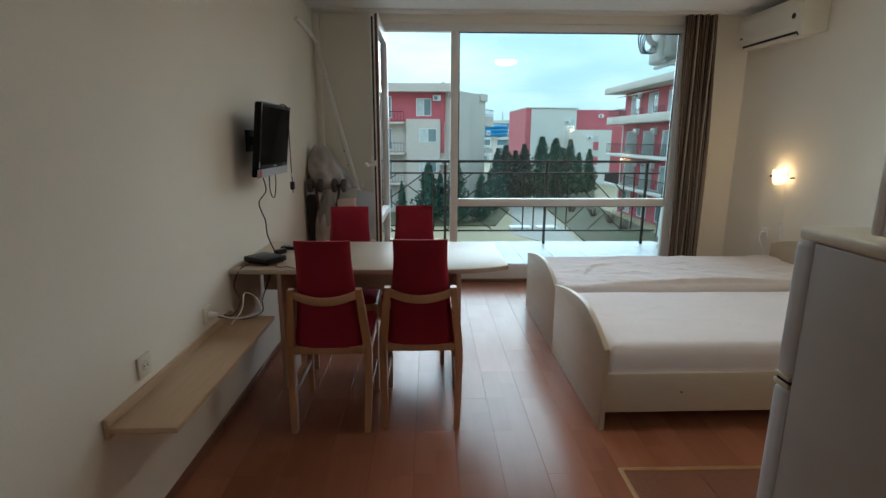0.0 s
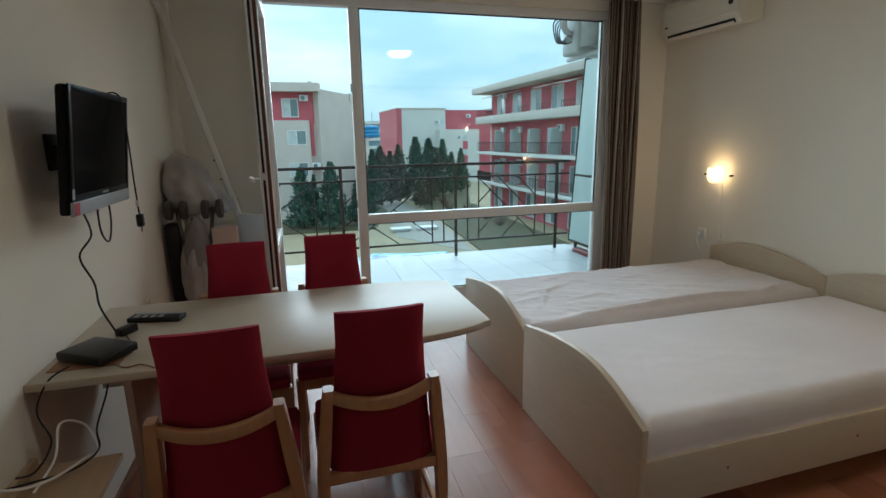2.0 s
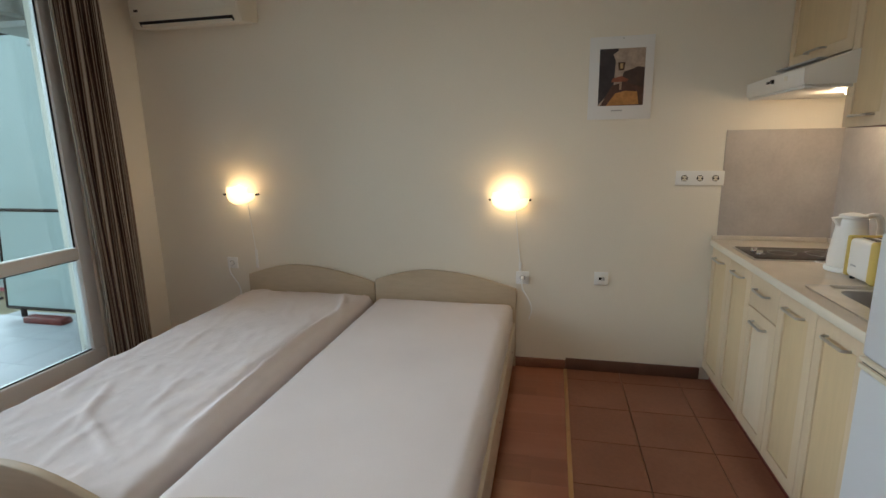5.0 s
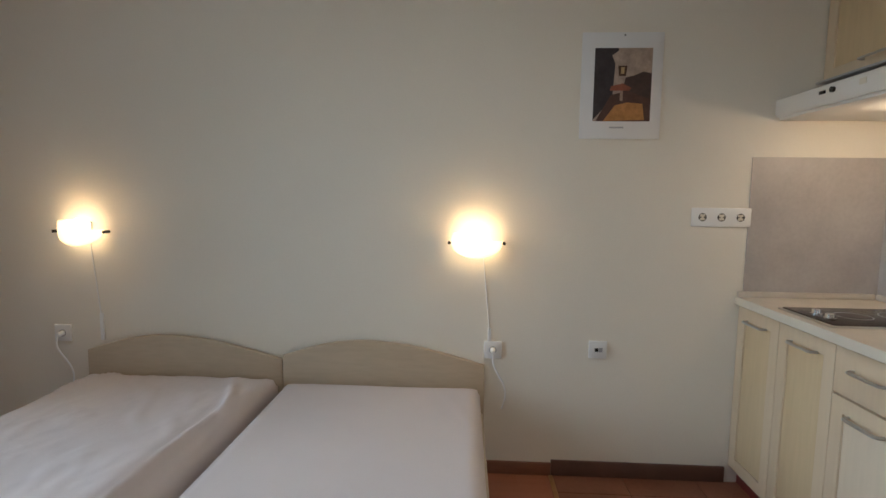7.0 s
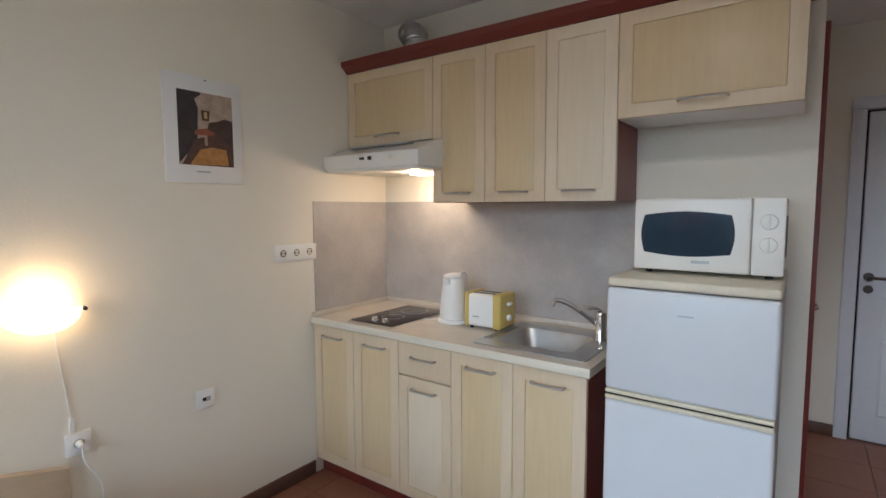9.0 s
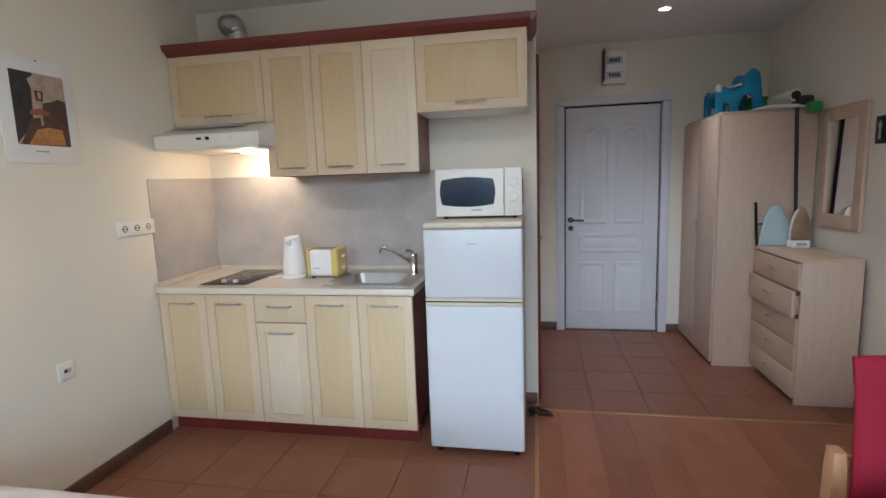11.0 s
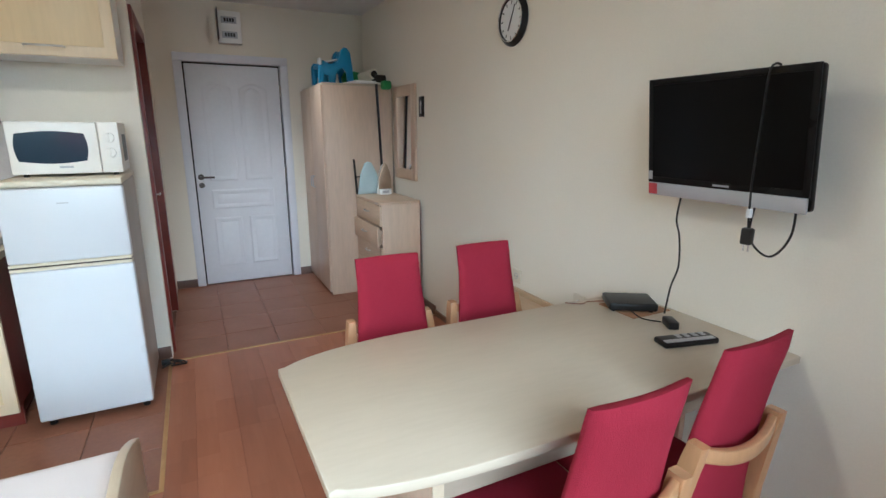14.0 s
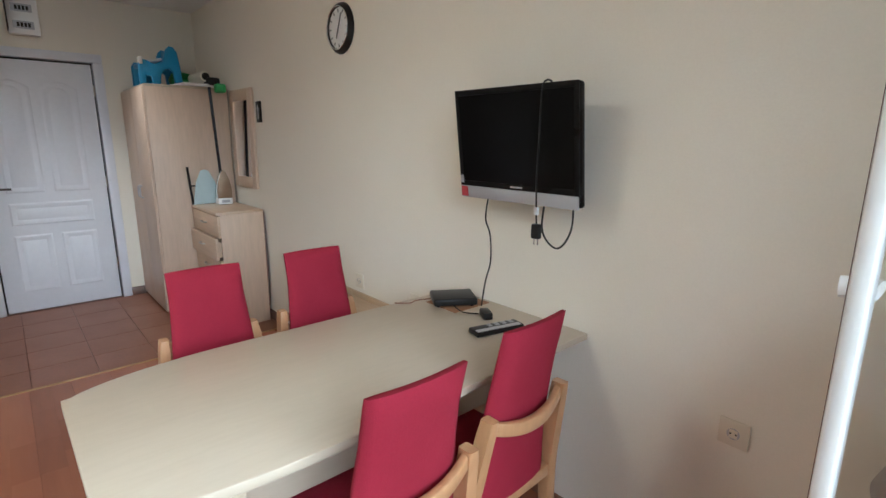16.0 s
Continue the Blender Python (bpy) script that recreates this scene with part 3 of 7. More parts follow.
# ---- beds ----
def arch(y0, y1, z_lo0, z_lo1, z_hi, peak, z_base, n=18):
    """Board outline: an uneven hump from z_lo0 at y0 up to z_hi and down to z_lo1 at y1."""
    pts = [(y0, z_base)]
    for i in range(n + 1):
        u = i / n
        y = y0 + (y1 - y0) * u
        if u < peak:
            s = u / peak
            z = z_lo0 + (z_hi - z_lo0) * math.sin(s * math.pi / 2)
        else:
            s = (u - peak) / (1 - peak)
            z = z_lo1 + (z_hi - z_lo1) * math.cos(s * math.pi / 2)
        pts.append((y, z))
    pts.append((y1, z_base))
    return pts


def mattress_mesh(x0, x1, y0, y1, z0, z1, seed, ruck):
    """A mattress under a loose sheet: soft edges, sagging middle, creases."""
    nx, ny = 120, 64
    bm = bmesh.new()
    noise.seed_set(seed)
    def height(u, v):
        x, y = x0 + (x1 - x0) * u, y0 + (y1 - y0) * v
        e = min(u * (x1 - x0), (1 - u) * (x1 - x0), v * (y1 - y0), (1 - v) * (y1 - y0))
        r = 0.06
        z = z1
        if e < r:
            z -= r * (1 - math.sqrt(max(0.0, 1 - (1 - e / r) ** 2))) * 0.8
        z += 0.006 * noise.noise(Vector((x * 2.2, y * 2.2, seed)))
        cr = noise.noise(Vector((x * 5 + 3 * y, (y - 0.35 * x) * 13, seed * 3.1)))
        z += 0.012 * max(0.0, cr - 0.10) * ruck
        w2 = noise.noise(Vector((x * 3 - 2 * y, (y + 0.5 * x) * 16, seed * 1.7)))
        z += 0.0045 * (1 - abs(w2)) ** 6 * (0.12 + ruck)
        fold = v - 0.07 - 0.05 * math.sin(u * 3.2 + 0.4) * u
        z += (ruck > 0.5) * 0.038 * math.exp(-(fold / 0.022) ** 2) * math.sin(math.pi * min(1, max(0, (u - 0.12) / 0.8)))
        z -= (ruck > 0.5) * 0.016 * math.exp(-((fold - 0.055) / 0.025) ** 2) * math.sin(math.pi * min(1, max(0, (u - 0.12) / 0.8)))
        for cu, cv, a, w, amp in ((0.22, 0.62, 0.5, 0.018, 0.014), (0.14, 0.42, 1.0, 0.014, 0.012), (0.30, 0.40, 0.2, 0.016, 0.010), (0.86, 0.10, 0.35, 0.02, 0.03), (0.95, 0.9, -0.6, 0.012, 0.018), (0.55, 0.7, 0.15, 0.014, 0.006)):
            du, dv = (u - cu) * (x1 - x0), (v - cv) * (y1 - y0)
            along, across = du * math.cos(a) + dv * math.sin(a), -du * math.sin(a) + dv * math.cos(a)
            z += ruck * amp * math.exp(-(along / 0.16) ** 2) * math.exp(-(across / w) ** 2)
        return x, y, z
    top = [[bm.verts.new(height(i / nx, j / ny)) for j in range(ny + 1)] for i in range(nx + 1)]
    for i in range(nx):
        for j in range(ny):
            bm.faces.new((top[i][j], top[i + 1][j], top[i + 1][j + 1], top[i][j + 1]))
    ring = [top[i][0] for i in range(nx + 1)] + [top[nx][j] for j in range(1, ny + 1)] + [top[i][ny] for i in range(nx - 1, -1, -1)] + [top[0][j] for j in range(ny - 1, 0, -1)]
    mid = [bm.verts.new((v.co.x, v.co.y + 0.003 * noise.noise(v.co * 9), (z0 + v.co.z) / 2)) for v in ring]
    low = [bm.verts.new((v.co.x + (0.012 if v.co.x < x0 + 0.1 else -0.012 if v.co.x > x1 - 0.1 else 0), v.co.y + 0.006 * noise.noise(v.co * 7), z0)) for v in ring]
    k = len(ring)
    for a, b in ((ring, mid), (mid, low)):
        for i in range(k):
            j = (i + 1) % k
            bm.faces.new((a[i], b[i], b[j], a[j]))
    bm.faces.new(low)
    return bm


def single_bed(y0, y1, label, mlabel, seed, ruck, zt):
    b = thing("single_bed", (1.8, (y0 + y1) / 2, 0), label, "bed", "two beds pushed together")
    part("footboard", prism(fresh(), arch(y0, y1, 0.43, 0.475, 0.55, 0.42, 0.0), "x", 0.750, 0.778, 0.004), M_BEDWOOD, b, angle=50)
    part("headboard", prism(fresh(), arch(y0, y1, 0.525, 0.55, 0.628, 0.60, 0.0), "x", 2.845, 2.872, 0.004), M_BEDWOOD, b, angle=50)
    part("side_board", bx(fresh(), 0.778, y0 + 0.004, 0.095, 2.845, y0 + 0.026, 0.30, 0.003), M_ASHX, b)
    part("side_board", bx(fresh(), 0.778, y1 - 0.026, 0.095, 2.845, y1 - 0.004, 0.30, 0.003), M_ASHX, b)
    part("bed_base", bx(fresh(), 0.778, y0 + 0.026, 0.23, 2.845, y1 - 0.026, 0.252), M_ASHX, b)
    part("middle_support", bx(fresh(), 0.9, (y0 + y1) / 2 - 0.012, 0.0, 2.7, (y0 + y1) / 2 + 0.012, 0.23), M_ASHX, b)
    for x in (0.95, 1.62, 2.4):
        part("screw_cap", cyl(fresh(), (x + 0.2, y0 + 0.005, 0.2), (x + 0.2, y0 + 0.002, 0.2), 0.006, n=10), M_SKIRTW, b)
    mt = thing("mattress", (1.8, (y0 + y1) / 2, 0.252), mlabel, "mattress", "two mattresses")
    part("fitted_sheet", mattress_mesh(0.785, 2.84, y0 + 0.02, y1 - 0.012, 0.262, zt, seed, ruck), M_SHEET, mt, angle=180)
    part("core", bx(fresh(), 0.80, y0 + 0.035, 0.2525, 2.825, y1 - 0.027, 0.275, 0.006), M_BAG, mt)
    # the head ends stand a little nearer the window than the foot ends
    for ob in (b, mt):
        ob.rotation_euler = (0, 0, radians(0.5))
        ob.location.y += 0.009
    return b


single_bed(1.690, 2.628, "single bed with cream laminate boards beside the kitchen", "mattress in a smooth white fitted sheet", 4, 0.14, 0.435)
single_bed(2.634, 3.575, "single bed with cream laminate boards beside the window", "mattress in a rumpled white fitted sheet", 9, 1.0, 0.45)

# ---- table ----
table = thing("dining_table", (-0.4, 2.33, 0), "pale ash laminate dining table with a rounded end", "table")
TZ = 0.755
def table_outline():
    pts = [(XL + 0.005, 2.69), (XL + 0.005, 1.985)]
    pts += [(-0.10 + 0.44 * math.sin(a), 1.972 + 0.125 * (1 - math.cos(a))) for a in [radians(d) for d in range(0, 76, 8)]]
    pts += [(0.339, 2.062), (0.333, 2.638)]
    pts += [(-0.10 + 0.44 * math.sin(a), 2.695 - 0.09 * (1 - math.cos(a))) for a in [radians(d) for d in range(72, -1, -8)]]
    return pts
part("tabletop", prism(fresh(), table_outline(), "z", TZ - 0.026, TZ, 0.003), M_ASHX, table, angle=50)
part("leg_panel", bx(fresh(), 0.062, 2.10, 0.0, 0.088, 2.58, TZ - 0.026, 0.003), M_ASH, table)
part("edge_strip", bx(fresh(), 0.060, 2.58, 0.0, 0.090, 2.586, TZ - 0.027, 0.001), M_BEDWOOD, table)
part("modesty_panel", bx(fresh(), XL + 0.014, 2.465, 0.50, 0.062, 2.483, TZ - 0.026, 0.002), M_ASHX, table)
part("end_panel", bx(fresh(), -0.93, 2.16, 0.0, -0.905, 2.463, TZ - 0.026, 0.002), M_ASH, table)

# ---- chairs: the seat faces +y in the chair's own frame ----
def dining_chair():
    c = thing("dining_chair", (0, 0, 0), "beech dining chair with crimson upholstered seat and tall back", "chair", "chairs round the table")
    # rear posts rise and lean back
    for s in (-1, 1):
        pts = [(s * 0.178, -0.025, 0.0), (s * 0.186, 0.012, 0.25), (s * 0.185, 0.016, 0.42), (s * 0.170, -0.004, 0.58), (s * 0.155, -0.03, 0.735)]
        bm = fresh()
        prev = None
        for (x, y, z), w in zip(spline(pts, 3), [0.014 + 0.005 * math.sin(math.pi * k / 12) for k in range(13)]):
            ring = [bm.verts.new((x + a * w, y + b * 0.021, z)) for a, b in ((-1, -1), (1, -1), (1, 1), (-1, 1))]
            if prev:
                for k in range(4):
                    bm.faces.new((prev[k], prev[(k + 1) % 4], ring[(k + 1) % 4], ring[k]))
            else:
                bm.faces.new(ring[::-1])
            prev = ring
        bm.faces.new(prev)
        bmesh.ops.bevel(bm, geom=[e for e in bm.edges if abs(e.verts[0].co.z - e.verts[1].co.z) > 0.01], offset=0.005, segments=2, profile=0.5, affect='EDGES')
        part("rear_leg", bm, M_BEECH, c, angle=50)
        fl = fresh()
        bx(fl, -0.018, -0.02, 0, 0.018, 0.02, 0.425, 0.005)
        for v in fl.verts:
            k = 0.72 + 0.28 * v.co.z / 0.425
            v.co.x, v.co.y = v.co.x * k + s * 0.185, v.co.y * k + 0.385
        part("front_leg", fl, M_BEECH, c)
        part("side_rail", bx(fresh(), s * 0.185 - 0.011, 0.03, 0.375, s * 0.185 + 0.011, 0.37, 0.425, 0.003), M_BEECH, c)
        part("stretcher", bx(fresh(), s * 0.184 - 0.009, 0.02, 0.17, s * 0.184 + 0.009, 0.38, 0.20, 0.003), M_BEECH, c)
    part("front_rail", bx(fresh(), -0.172, 0.375, 0.375, 0.172, 0.397, 0.425, 0.003), M_BEECH, c)
    part("bottom_rail", bx(fresh(), -0.170, 0.0, 0.395, 0.170, 0.024, 0.435, 0.004), M_BEECH, c)
    # curved upper back rail
    bm = fresh()
    prev = None
    for i in range(15):
        u = -1 + 2 * i / 14
        x, y = u * 0.152, -0.026 - 0.03 * (1 - u * u)
        zc = 0.708 - 0.028 * (1 - u * u)
        ring = [bm.verts.new((x, y + a * 0.011, zc + b * 0.019)) for a, b in ((-1, -1), (1, -1), (1, 1), (-1, 1))]
        if prev:
            for k in range(4):
                bm.faces.new((prev[k], prev[(k + 1) % 4], ring[(k + 1) % 4], ring[k]))
        else:
            bm.faces.new(ring[::-1])
        prev = ring
    bm.faces.new(prev)
    bmesh.ops.bevel(bm, geom=[e for e in bm.edges if abs(e.verts[0].co.x - e.verts[1].co.x) > 0.01], offset=0.004, segments=2, profile=0.5, affect='EDGES')
    part("top_rail", bm, M_BEECH, c, angle=50)
    # tall padded back, narrower at the top, with rounded edges
    bm = fresh()
    rows, cols = 16, 10
    front, back = [], []
    for j in range(rows + 1):
        v = j / rows
        z = 0.43 + v * 0.535
        half = 0.160 - 0.034 * min(1, v * 1.25)
        yc = 0.028 - 0.012 * v - 0.062 * v * v
        rf, rb = [], []
        for i in range(cols + 1):
            u = -1 + 2 * i / cols
            edge = min(1.0, (1 - abs(u)) * 5, (1 - v) * 8 + 0.02)
            d = 0.006 + 0.014 * math.sqrt(max(0, 1 - (1 - edge) ** 2))
            hollow = 0.012 * (1 - u * u)
            rf.append(bm.verts.new((u * half, yc + d - hollow, z)))
            rb.append(bm.verts.new((u * half, yc - d - hollow, z)))
        front.append(rf)
        back.append(rb)
    for j in range(rows):
        for i in range(cols):
            bm.faces.new((front[j][i], front[j][i + 1], front[j + 1][i + 1], front[j + 1][i]))
            bm.faces.new((back[j][i], back[j + 1][i], back[j + 1][i + 1], back[j][i + 1]))
        for i in (0, cols):
            bm.faces.new((front[j][i], front[j + 1][i], back[j + 1][i], back[j][i]))
    for i in range(cols):
        bm.faces.new((front[0][i], back[0][i], back[0][i + 1], front[0][i + 1]))
        bm.faces.new((front[rows][i], front[rows][i + 1], back[rows][i + 1], back[rows][i]))
    part("backrest", bm, M_REDCLOTH, c, angle=70)
    # domed seat pad
    bm = fresh()
    bx(bm, -0.195, 0.03, 0.425, 0.195, 0.415, 0.475, 0.018, 3)
    bmesh.ops.subdivide_edges(bm, edges=[e for e in bm.edges if e.calc_length() > 0.2], cuts=4, use_grid_fill=True)
    for v in bm.verts:
        if v.co.z > 0.46:
            v.co.z += 0.012 * (1 - (v.co.x / 0.195) ** 2) * (1 - ((v.co.y - 0.22) / 0.195) ** 2)
        if v.co.y < 0.1 and abs(v.co.x) > 0.14:
            v.co.x *= 0.86
    part("seat", bm, M_REDCLOTH, c, angle=60)
    return c


# backs of the first two towards the hall, of the other two towards the window
SPOTS = ((-0.570, 1.738, 0.5), (-0.127, 1.770, 0), (-0.190, 2.848, 180), (-0.620, 2.795, 182))
first = dining_chair()
for x, y, r in SPOTS[1:]:
    copy_thing(first, pose(x, y, 0, 0, 0, r))
first.matrix_basis = pose(SPOTS[0][0], SPOTS[0][1], 0, 0, 0, SPOTS[0][2])

# ---- kitchen ----
def handle_bar(parent, x0, x1, y, z):
    bm = tube(fresh(), spline([(x0, y, z), (x0 + 0.004, y + 0.02, z), (x0 + 0.02, y + 0.026, z), (x1 - 0.02, y + 0.026, z), (x1 - 0.004, y + 0.02, z), (x1, y, z)], 4), 0.0055, 8, 0.004)
    part("handle", bm, M_STEEL, parent, "brushed steel bow handle")


def cabinet_door(parent, x0, x1, y, z0, z1, hz, hx=None, name="door", wood=None, panel=None):
    """A framed door: outer frame, bevelled inner panel set back, bow handle."""
    g = 0.0015
    x0, x1, z0, z1 = x0 + g, x1 - g, z0 + g, z1 - g
    w = 0.052 if min(x1 - x0, z1 - z0) > 0.16 else 0.0
    if w:
        bm = fresh()
        ring_frame(bm, x0, z0, x1, z1, w, y, y + 0.02)
        d = part(name, bm, wood or M_KDOOR, parent)
        part("panel", bx(fresh(), x0 + w - 0.002, y + 0.002, z0 + w - 0.002, x1 - w + 0.002, y + 0.013, z1 - w + 0.002, 0.002), panel or M_KPANEL, d)
    else:
        d = part(name, bx(fresh(), x0, y, z0, x1, y + 0.02, z1, 0.002), M_KDOOR, parent)
    cx = (x0 + x1) / 2 if hx is None else hx
    hw = 0.08 if x1 - x0 > 0.4 else 0.068
    handle_bar(d, cx - hw, cx + hw, y + 0.02, hz)
    return d


BASE = [(2.58, 2.875), (2.28, 2.58), (1.98, 2.28), (1.68, 1.98), (1.38, 1.68)]
for k, (x0, x1) in enumerate(BASE):
    lab = "kitchen base unit with a drawer over a yellow ash door" if k == 2 else "kitchen base unit with a yellow ash framed door"
    cb = thing("base_cabinet", ((x0 + x1) / 2, 0.3, 0), lab, "cabinet", "kitchen base units")
    # the two units under the sink are open above for its bowl
    top = 0.72 if k > 2 else 0.832
    part("body", bx(fresh(), x0 + 0.001, 0.01, 0.105, x1 - 0.001, 0.565, top), M_MAHOG, cb, "dark red carcass")
    if k > 2:
        part("front_rail", bx(fresh(), x0 + 0.018, 0.545, 0.72, x1 - 0.001, 0.565, 0.832), M_MAHOG, cb)
        if k == 4:
            part("side_panel", bx(fresh(), x0 + 0.001, 0.01, 0.72, x0 + 0.018, 0.565, 0.832), M_MAHOG, cb)
    part("plinth", bx(fresh(), x0 + 0.001, 0.52, 0.0, x1 + (0.004 if k == 0 else -0.001), 0.54, 0.105), M_MAHOG, cb)
    if k == 2:
        cabinet_door(cb, x0, x1, 0.567, 0.672, 0.828, 0.765, name="drawer")
        cabinet_door(cb, x0, x1, 0.567, 0.085, 0.668, 0.615, panel=M_KPALE)
    else:
        cabinet_door(cb, x0, x1, 0.567, 0.085, 0.828, 0.775)
wt = thing("worktop", (2.1, 0.3, 0.835), "cream stone-look kitchen worktop with an upstand", "worktop")
# worktop in strips round the sink's cut-out
SX0, SX1, SY0, SY1 = 1.475, 1.845, 0.155, 0.485
bm = fresh()
for d in ((1.365, 0.005, SX0, 0.60), (SX1, 0.005, 2.878, 0.60), (SX0, 0.005, SX1, SY0), (SX0, SY1, SX1, 0.60)):
    bx(bm, d[0], d[1], 0.834, d[2], d[3], 0.868)
bmesh.ops.remove_doubles(bm, verts=bm.verts[:], dist=0.0005)
part("slab", bm, M_COUNTER, wt)
part("front_edge", bx(fresh(), 1.365, 0.60, 0.834, 2.878, 0.604, 0.868, 0.0015), M_CREAMPL, wt)
part("upstand", bx(fresh(), 1.365, 0.005, 0.868, 2.86, 0.022, 0.893, 0.004), M_COUNTER, wt)
part("upstand", bx(fresh(), 2.858, 0.022, 0.868, 2.876, 0.60, 0.893, 0.004), M_COUNTER, wt)
box_solo("splashback_rear", (1.30, YK, 0.86, XR - 0.004, YK + 0.005, 1.48), M_SPLASH, "mottled grey marble-look splashback", "splashback")
box_solo("splashback_side", (XR - 0.005, YK + 0.005, 0.86, XR, 0.572, 1.48), M_SPLASH, "mottled grey marble-look splashback on the side wall", "splashback")

# sink with bowl, drain and mixer tap
sink = thing("kitchen_sink", (1.62, 0.33, 0.868), "stainless steel sink set into the worktop", "sink")
bm = fresh()
rim_o, rim_i, bowl_t, bowl_b = (1.405, 0.095, 1.905, 0.545), (1.49, 0.17, 1.83, 0.47), (1.495, 0.175, 1.825, 0.465), (1.53, 0.21, 1.79, 0.43)
def rounded(r, z, rad, n=5):
    x0, y0, x1, y1 = r
    out = []
    for cx, cy, a0 in ((x1 - rad, y1 - rad, 0), (x0 + rad, y1 - rad, 90), (x0 + rad, y0 + rad, 180), (x1 - rad, y0 + rad, 270)):
        for i in range(n + 1):
            a = radians(a0 + 90 * i / n)
            out.append((cx + rad * math.cos(a), cy + rad * math.sin(a), z))
    return out
loops = [[bm.verts.new(p) for p in rounded(*q)] for q in ((rim_o, 0.869, 0.03), (rim_o, 0.874, 0.028), (rim_i, 0.873, 0.05), (bowl_t, 0.862, 0.05), (bowl_b, 0.735, 0.06))]
for a, b in zip(loops, loops[1:]):
    for i in range(len(a)):
        j = (i + 1) % len(a)
        bm.faces.new((a[i], a[j], b[j], b[i]))
bm.faces.new(loops[-1])
part("basin", bm, M_STEEL, sink, angle=40)
part("drain", lathe(fresh(), [(0.038, 0.0), (0.036, 0.004), (0.02, 0.005), (0.012, 0.001)], (1.66, 0.32, 0.7355), 20), M_CHROME, sink)
for k in range(4):
    part("drainer_rib", bx(fresh(), 1.856 + 0.011 * k, 0.18, 0.8735, 1.861 + 0.011 * k, 0.46, 0.8765, 0.001), M_STEEL, sink)
tap = thing("mixer_tap", (1.455, 0.22, 0.874), "chrome single-lever mixer tap with a swung spout", "tap")
part("base", lathe(fresh(), [(0.026, 0), (0.026, 0.01), (0.022, 0.016), (0.022, 0.10), (0.024, 0.115), (0.02, 0.125)], (1.455, 0.22, 0.874)), M_CHROME, tap)
part("spout", tube(fresh(), spline([(1.455, 0.22, 0.93), (1.50, 0.235, 0.97), (1.56, 0.25, 1.012), (1.61, 0.265, 1.036), (1.64, 0.272, 1.034), (1.65, 0.274, 1.012)], 5), 0.011), M_CHROME, tap)
part("lever", tube(fresh(), spline([(1.455, 0.22, 0.995), (1.462, 0.235, 1.012), (1.475, 0.26, 1.022), (1.49, 0.30, 1.026)], 4), 0.008, 8, 0.012), M_CHROME, tap)

# two-ring hob
hob = thing("electric_hob", (2.58, 0.31, 0.868), "brown glass two-ring hob with steel rim", "hob")
part("plate", bx(fresh(), 2.335, 0.09, 0.868, 2.635, 0.565, 0.874, 0.002), M_STEEL, hob)
part("glass", bx(fresh(), 2.345, 0.10, 0.874, 2.625, 0.555, 0.878, 0.0015), M_HOB, hob)
for y, r in ((0.21, 0.075), (0.39, 0.06)):
    bm = fresh()
    n = 40
    ro = [[bm.verts.new((2.485 + rr * math.cos(2 * math.pi * i / n), y + rr * math.sin(2 * math.pi * i / n), z)) for i in range(n)] for rr, z in ((r, 0.8782), (r, 0.8786), (r - 0.003, 0.8786), (r - 0.003, 0.8782))]
    for a, b in zip(ro, ro[1:] + ro[:1]):
        for i in range(n):
            j = (i + 1) % n
            bm.faces.new((a[i], a[j], b[j], b[i]))
    part("ring", bm, M_SILVER, hob)
for x in (2.435, 2.505):
    part("knob", lathe(fresh(), [(0.021, 0), (0.021, 0.004), (0.016, 0.006), (0.015, 0.018), (0.012, 0.02)], (x, 0.505, 0.878), 18), M_CHROME, hob)

# kettle
kx, ky = 2.19, 0.26
kettle = thing("electric_kettle", (kx, ky, 0.868), "white plastic electric kettle with a tapered body", "kettle")
part("base", lathe(fresh(), [(0.078, 0), (0.08, 0.006), (0.076, 0.018), (0.07, 0.02)], (kx, ky, 0.868)), M_WHITE, kettle)
kbody = part("body", lathe(fresh(), [(0.068, 0.0), (0.072, 0.01), (0.07, 0.05), (0.062, 0.12), (0.055, 0.18), (0.053, 0.205), (0.045, 0.21)], (kx, ky, 0.888)), M_WHITE, kettle)
part("lid", lathe(fresh(), [(0.05, 0), (0.048, 0.01), (0.02, 0.018), (0.006, 0.019)], (kx, ky, 1.098)), M_WHITE, kettle)
part("spout", prism(fresh(), [(ky + 0.040, 1.04), (ky + 0.078, 1.095), (ky + 0.045, 1.1)], "x", kx - 0.016, kx + 0.016, 0.004), M_WHITE, kettle)
part("handle", tube(fresh(), spline([(kx, ky - 0.045, 1.10), (kx, ky - 0.085, 1.105), (kx, ky - 0.105, 1.06), (kx, ky - 0.098, 0.97), (kx, ky - 0.062, 0.925)], 5), 0.010, 8, 0.013), M_WHITE, kettle)
part("power_base_cable", tube(fresh(), spline([(kx + 0.07, ky - 0.01, 0.875), (kx + 0.12, ky + 0.05, 0.873), (kx + 0.19, ky + 0.02, 0.873), (kx + 0.2, ky - 0.1, 0.873)], 5), 0.003, 6), M_WHITE, kettle)

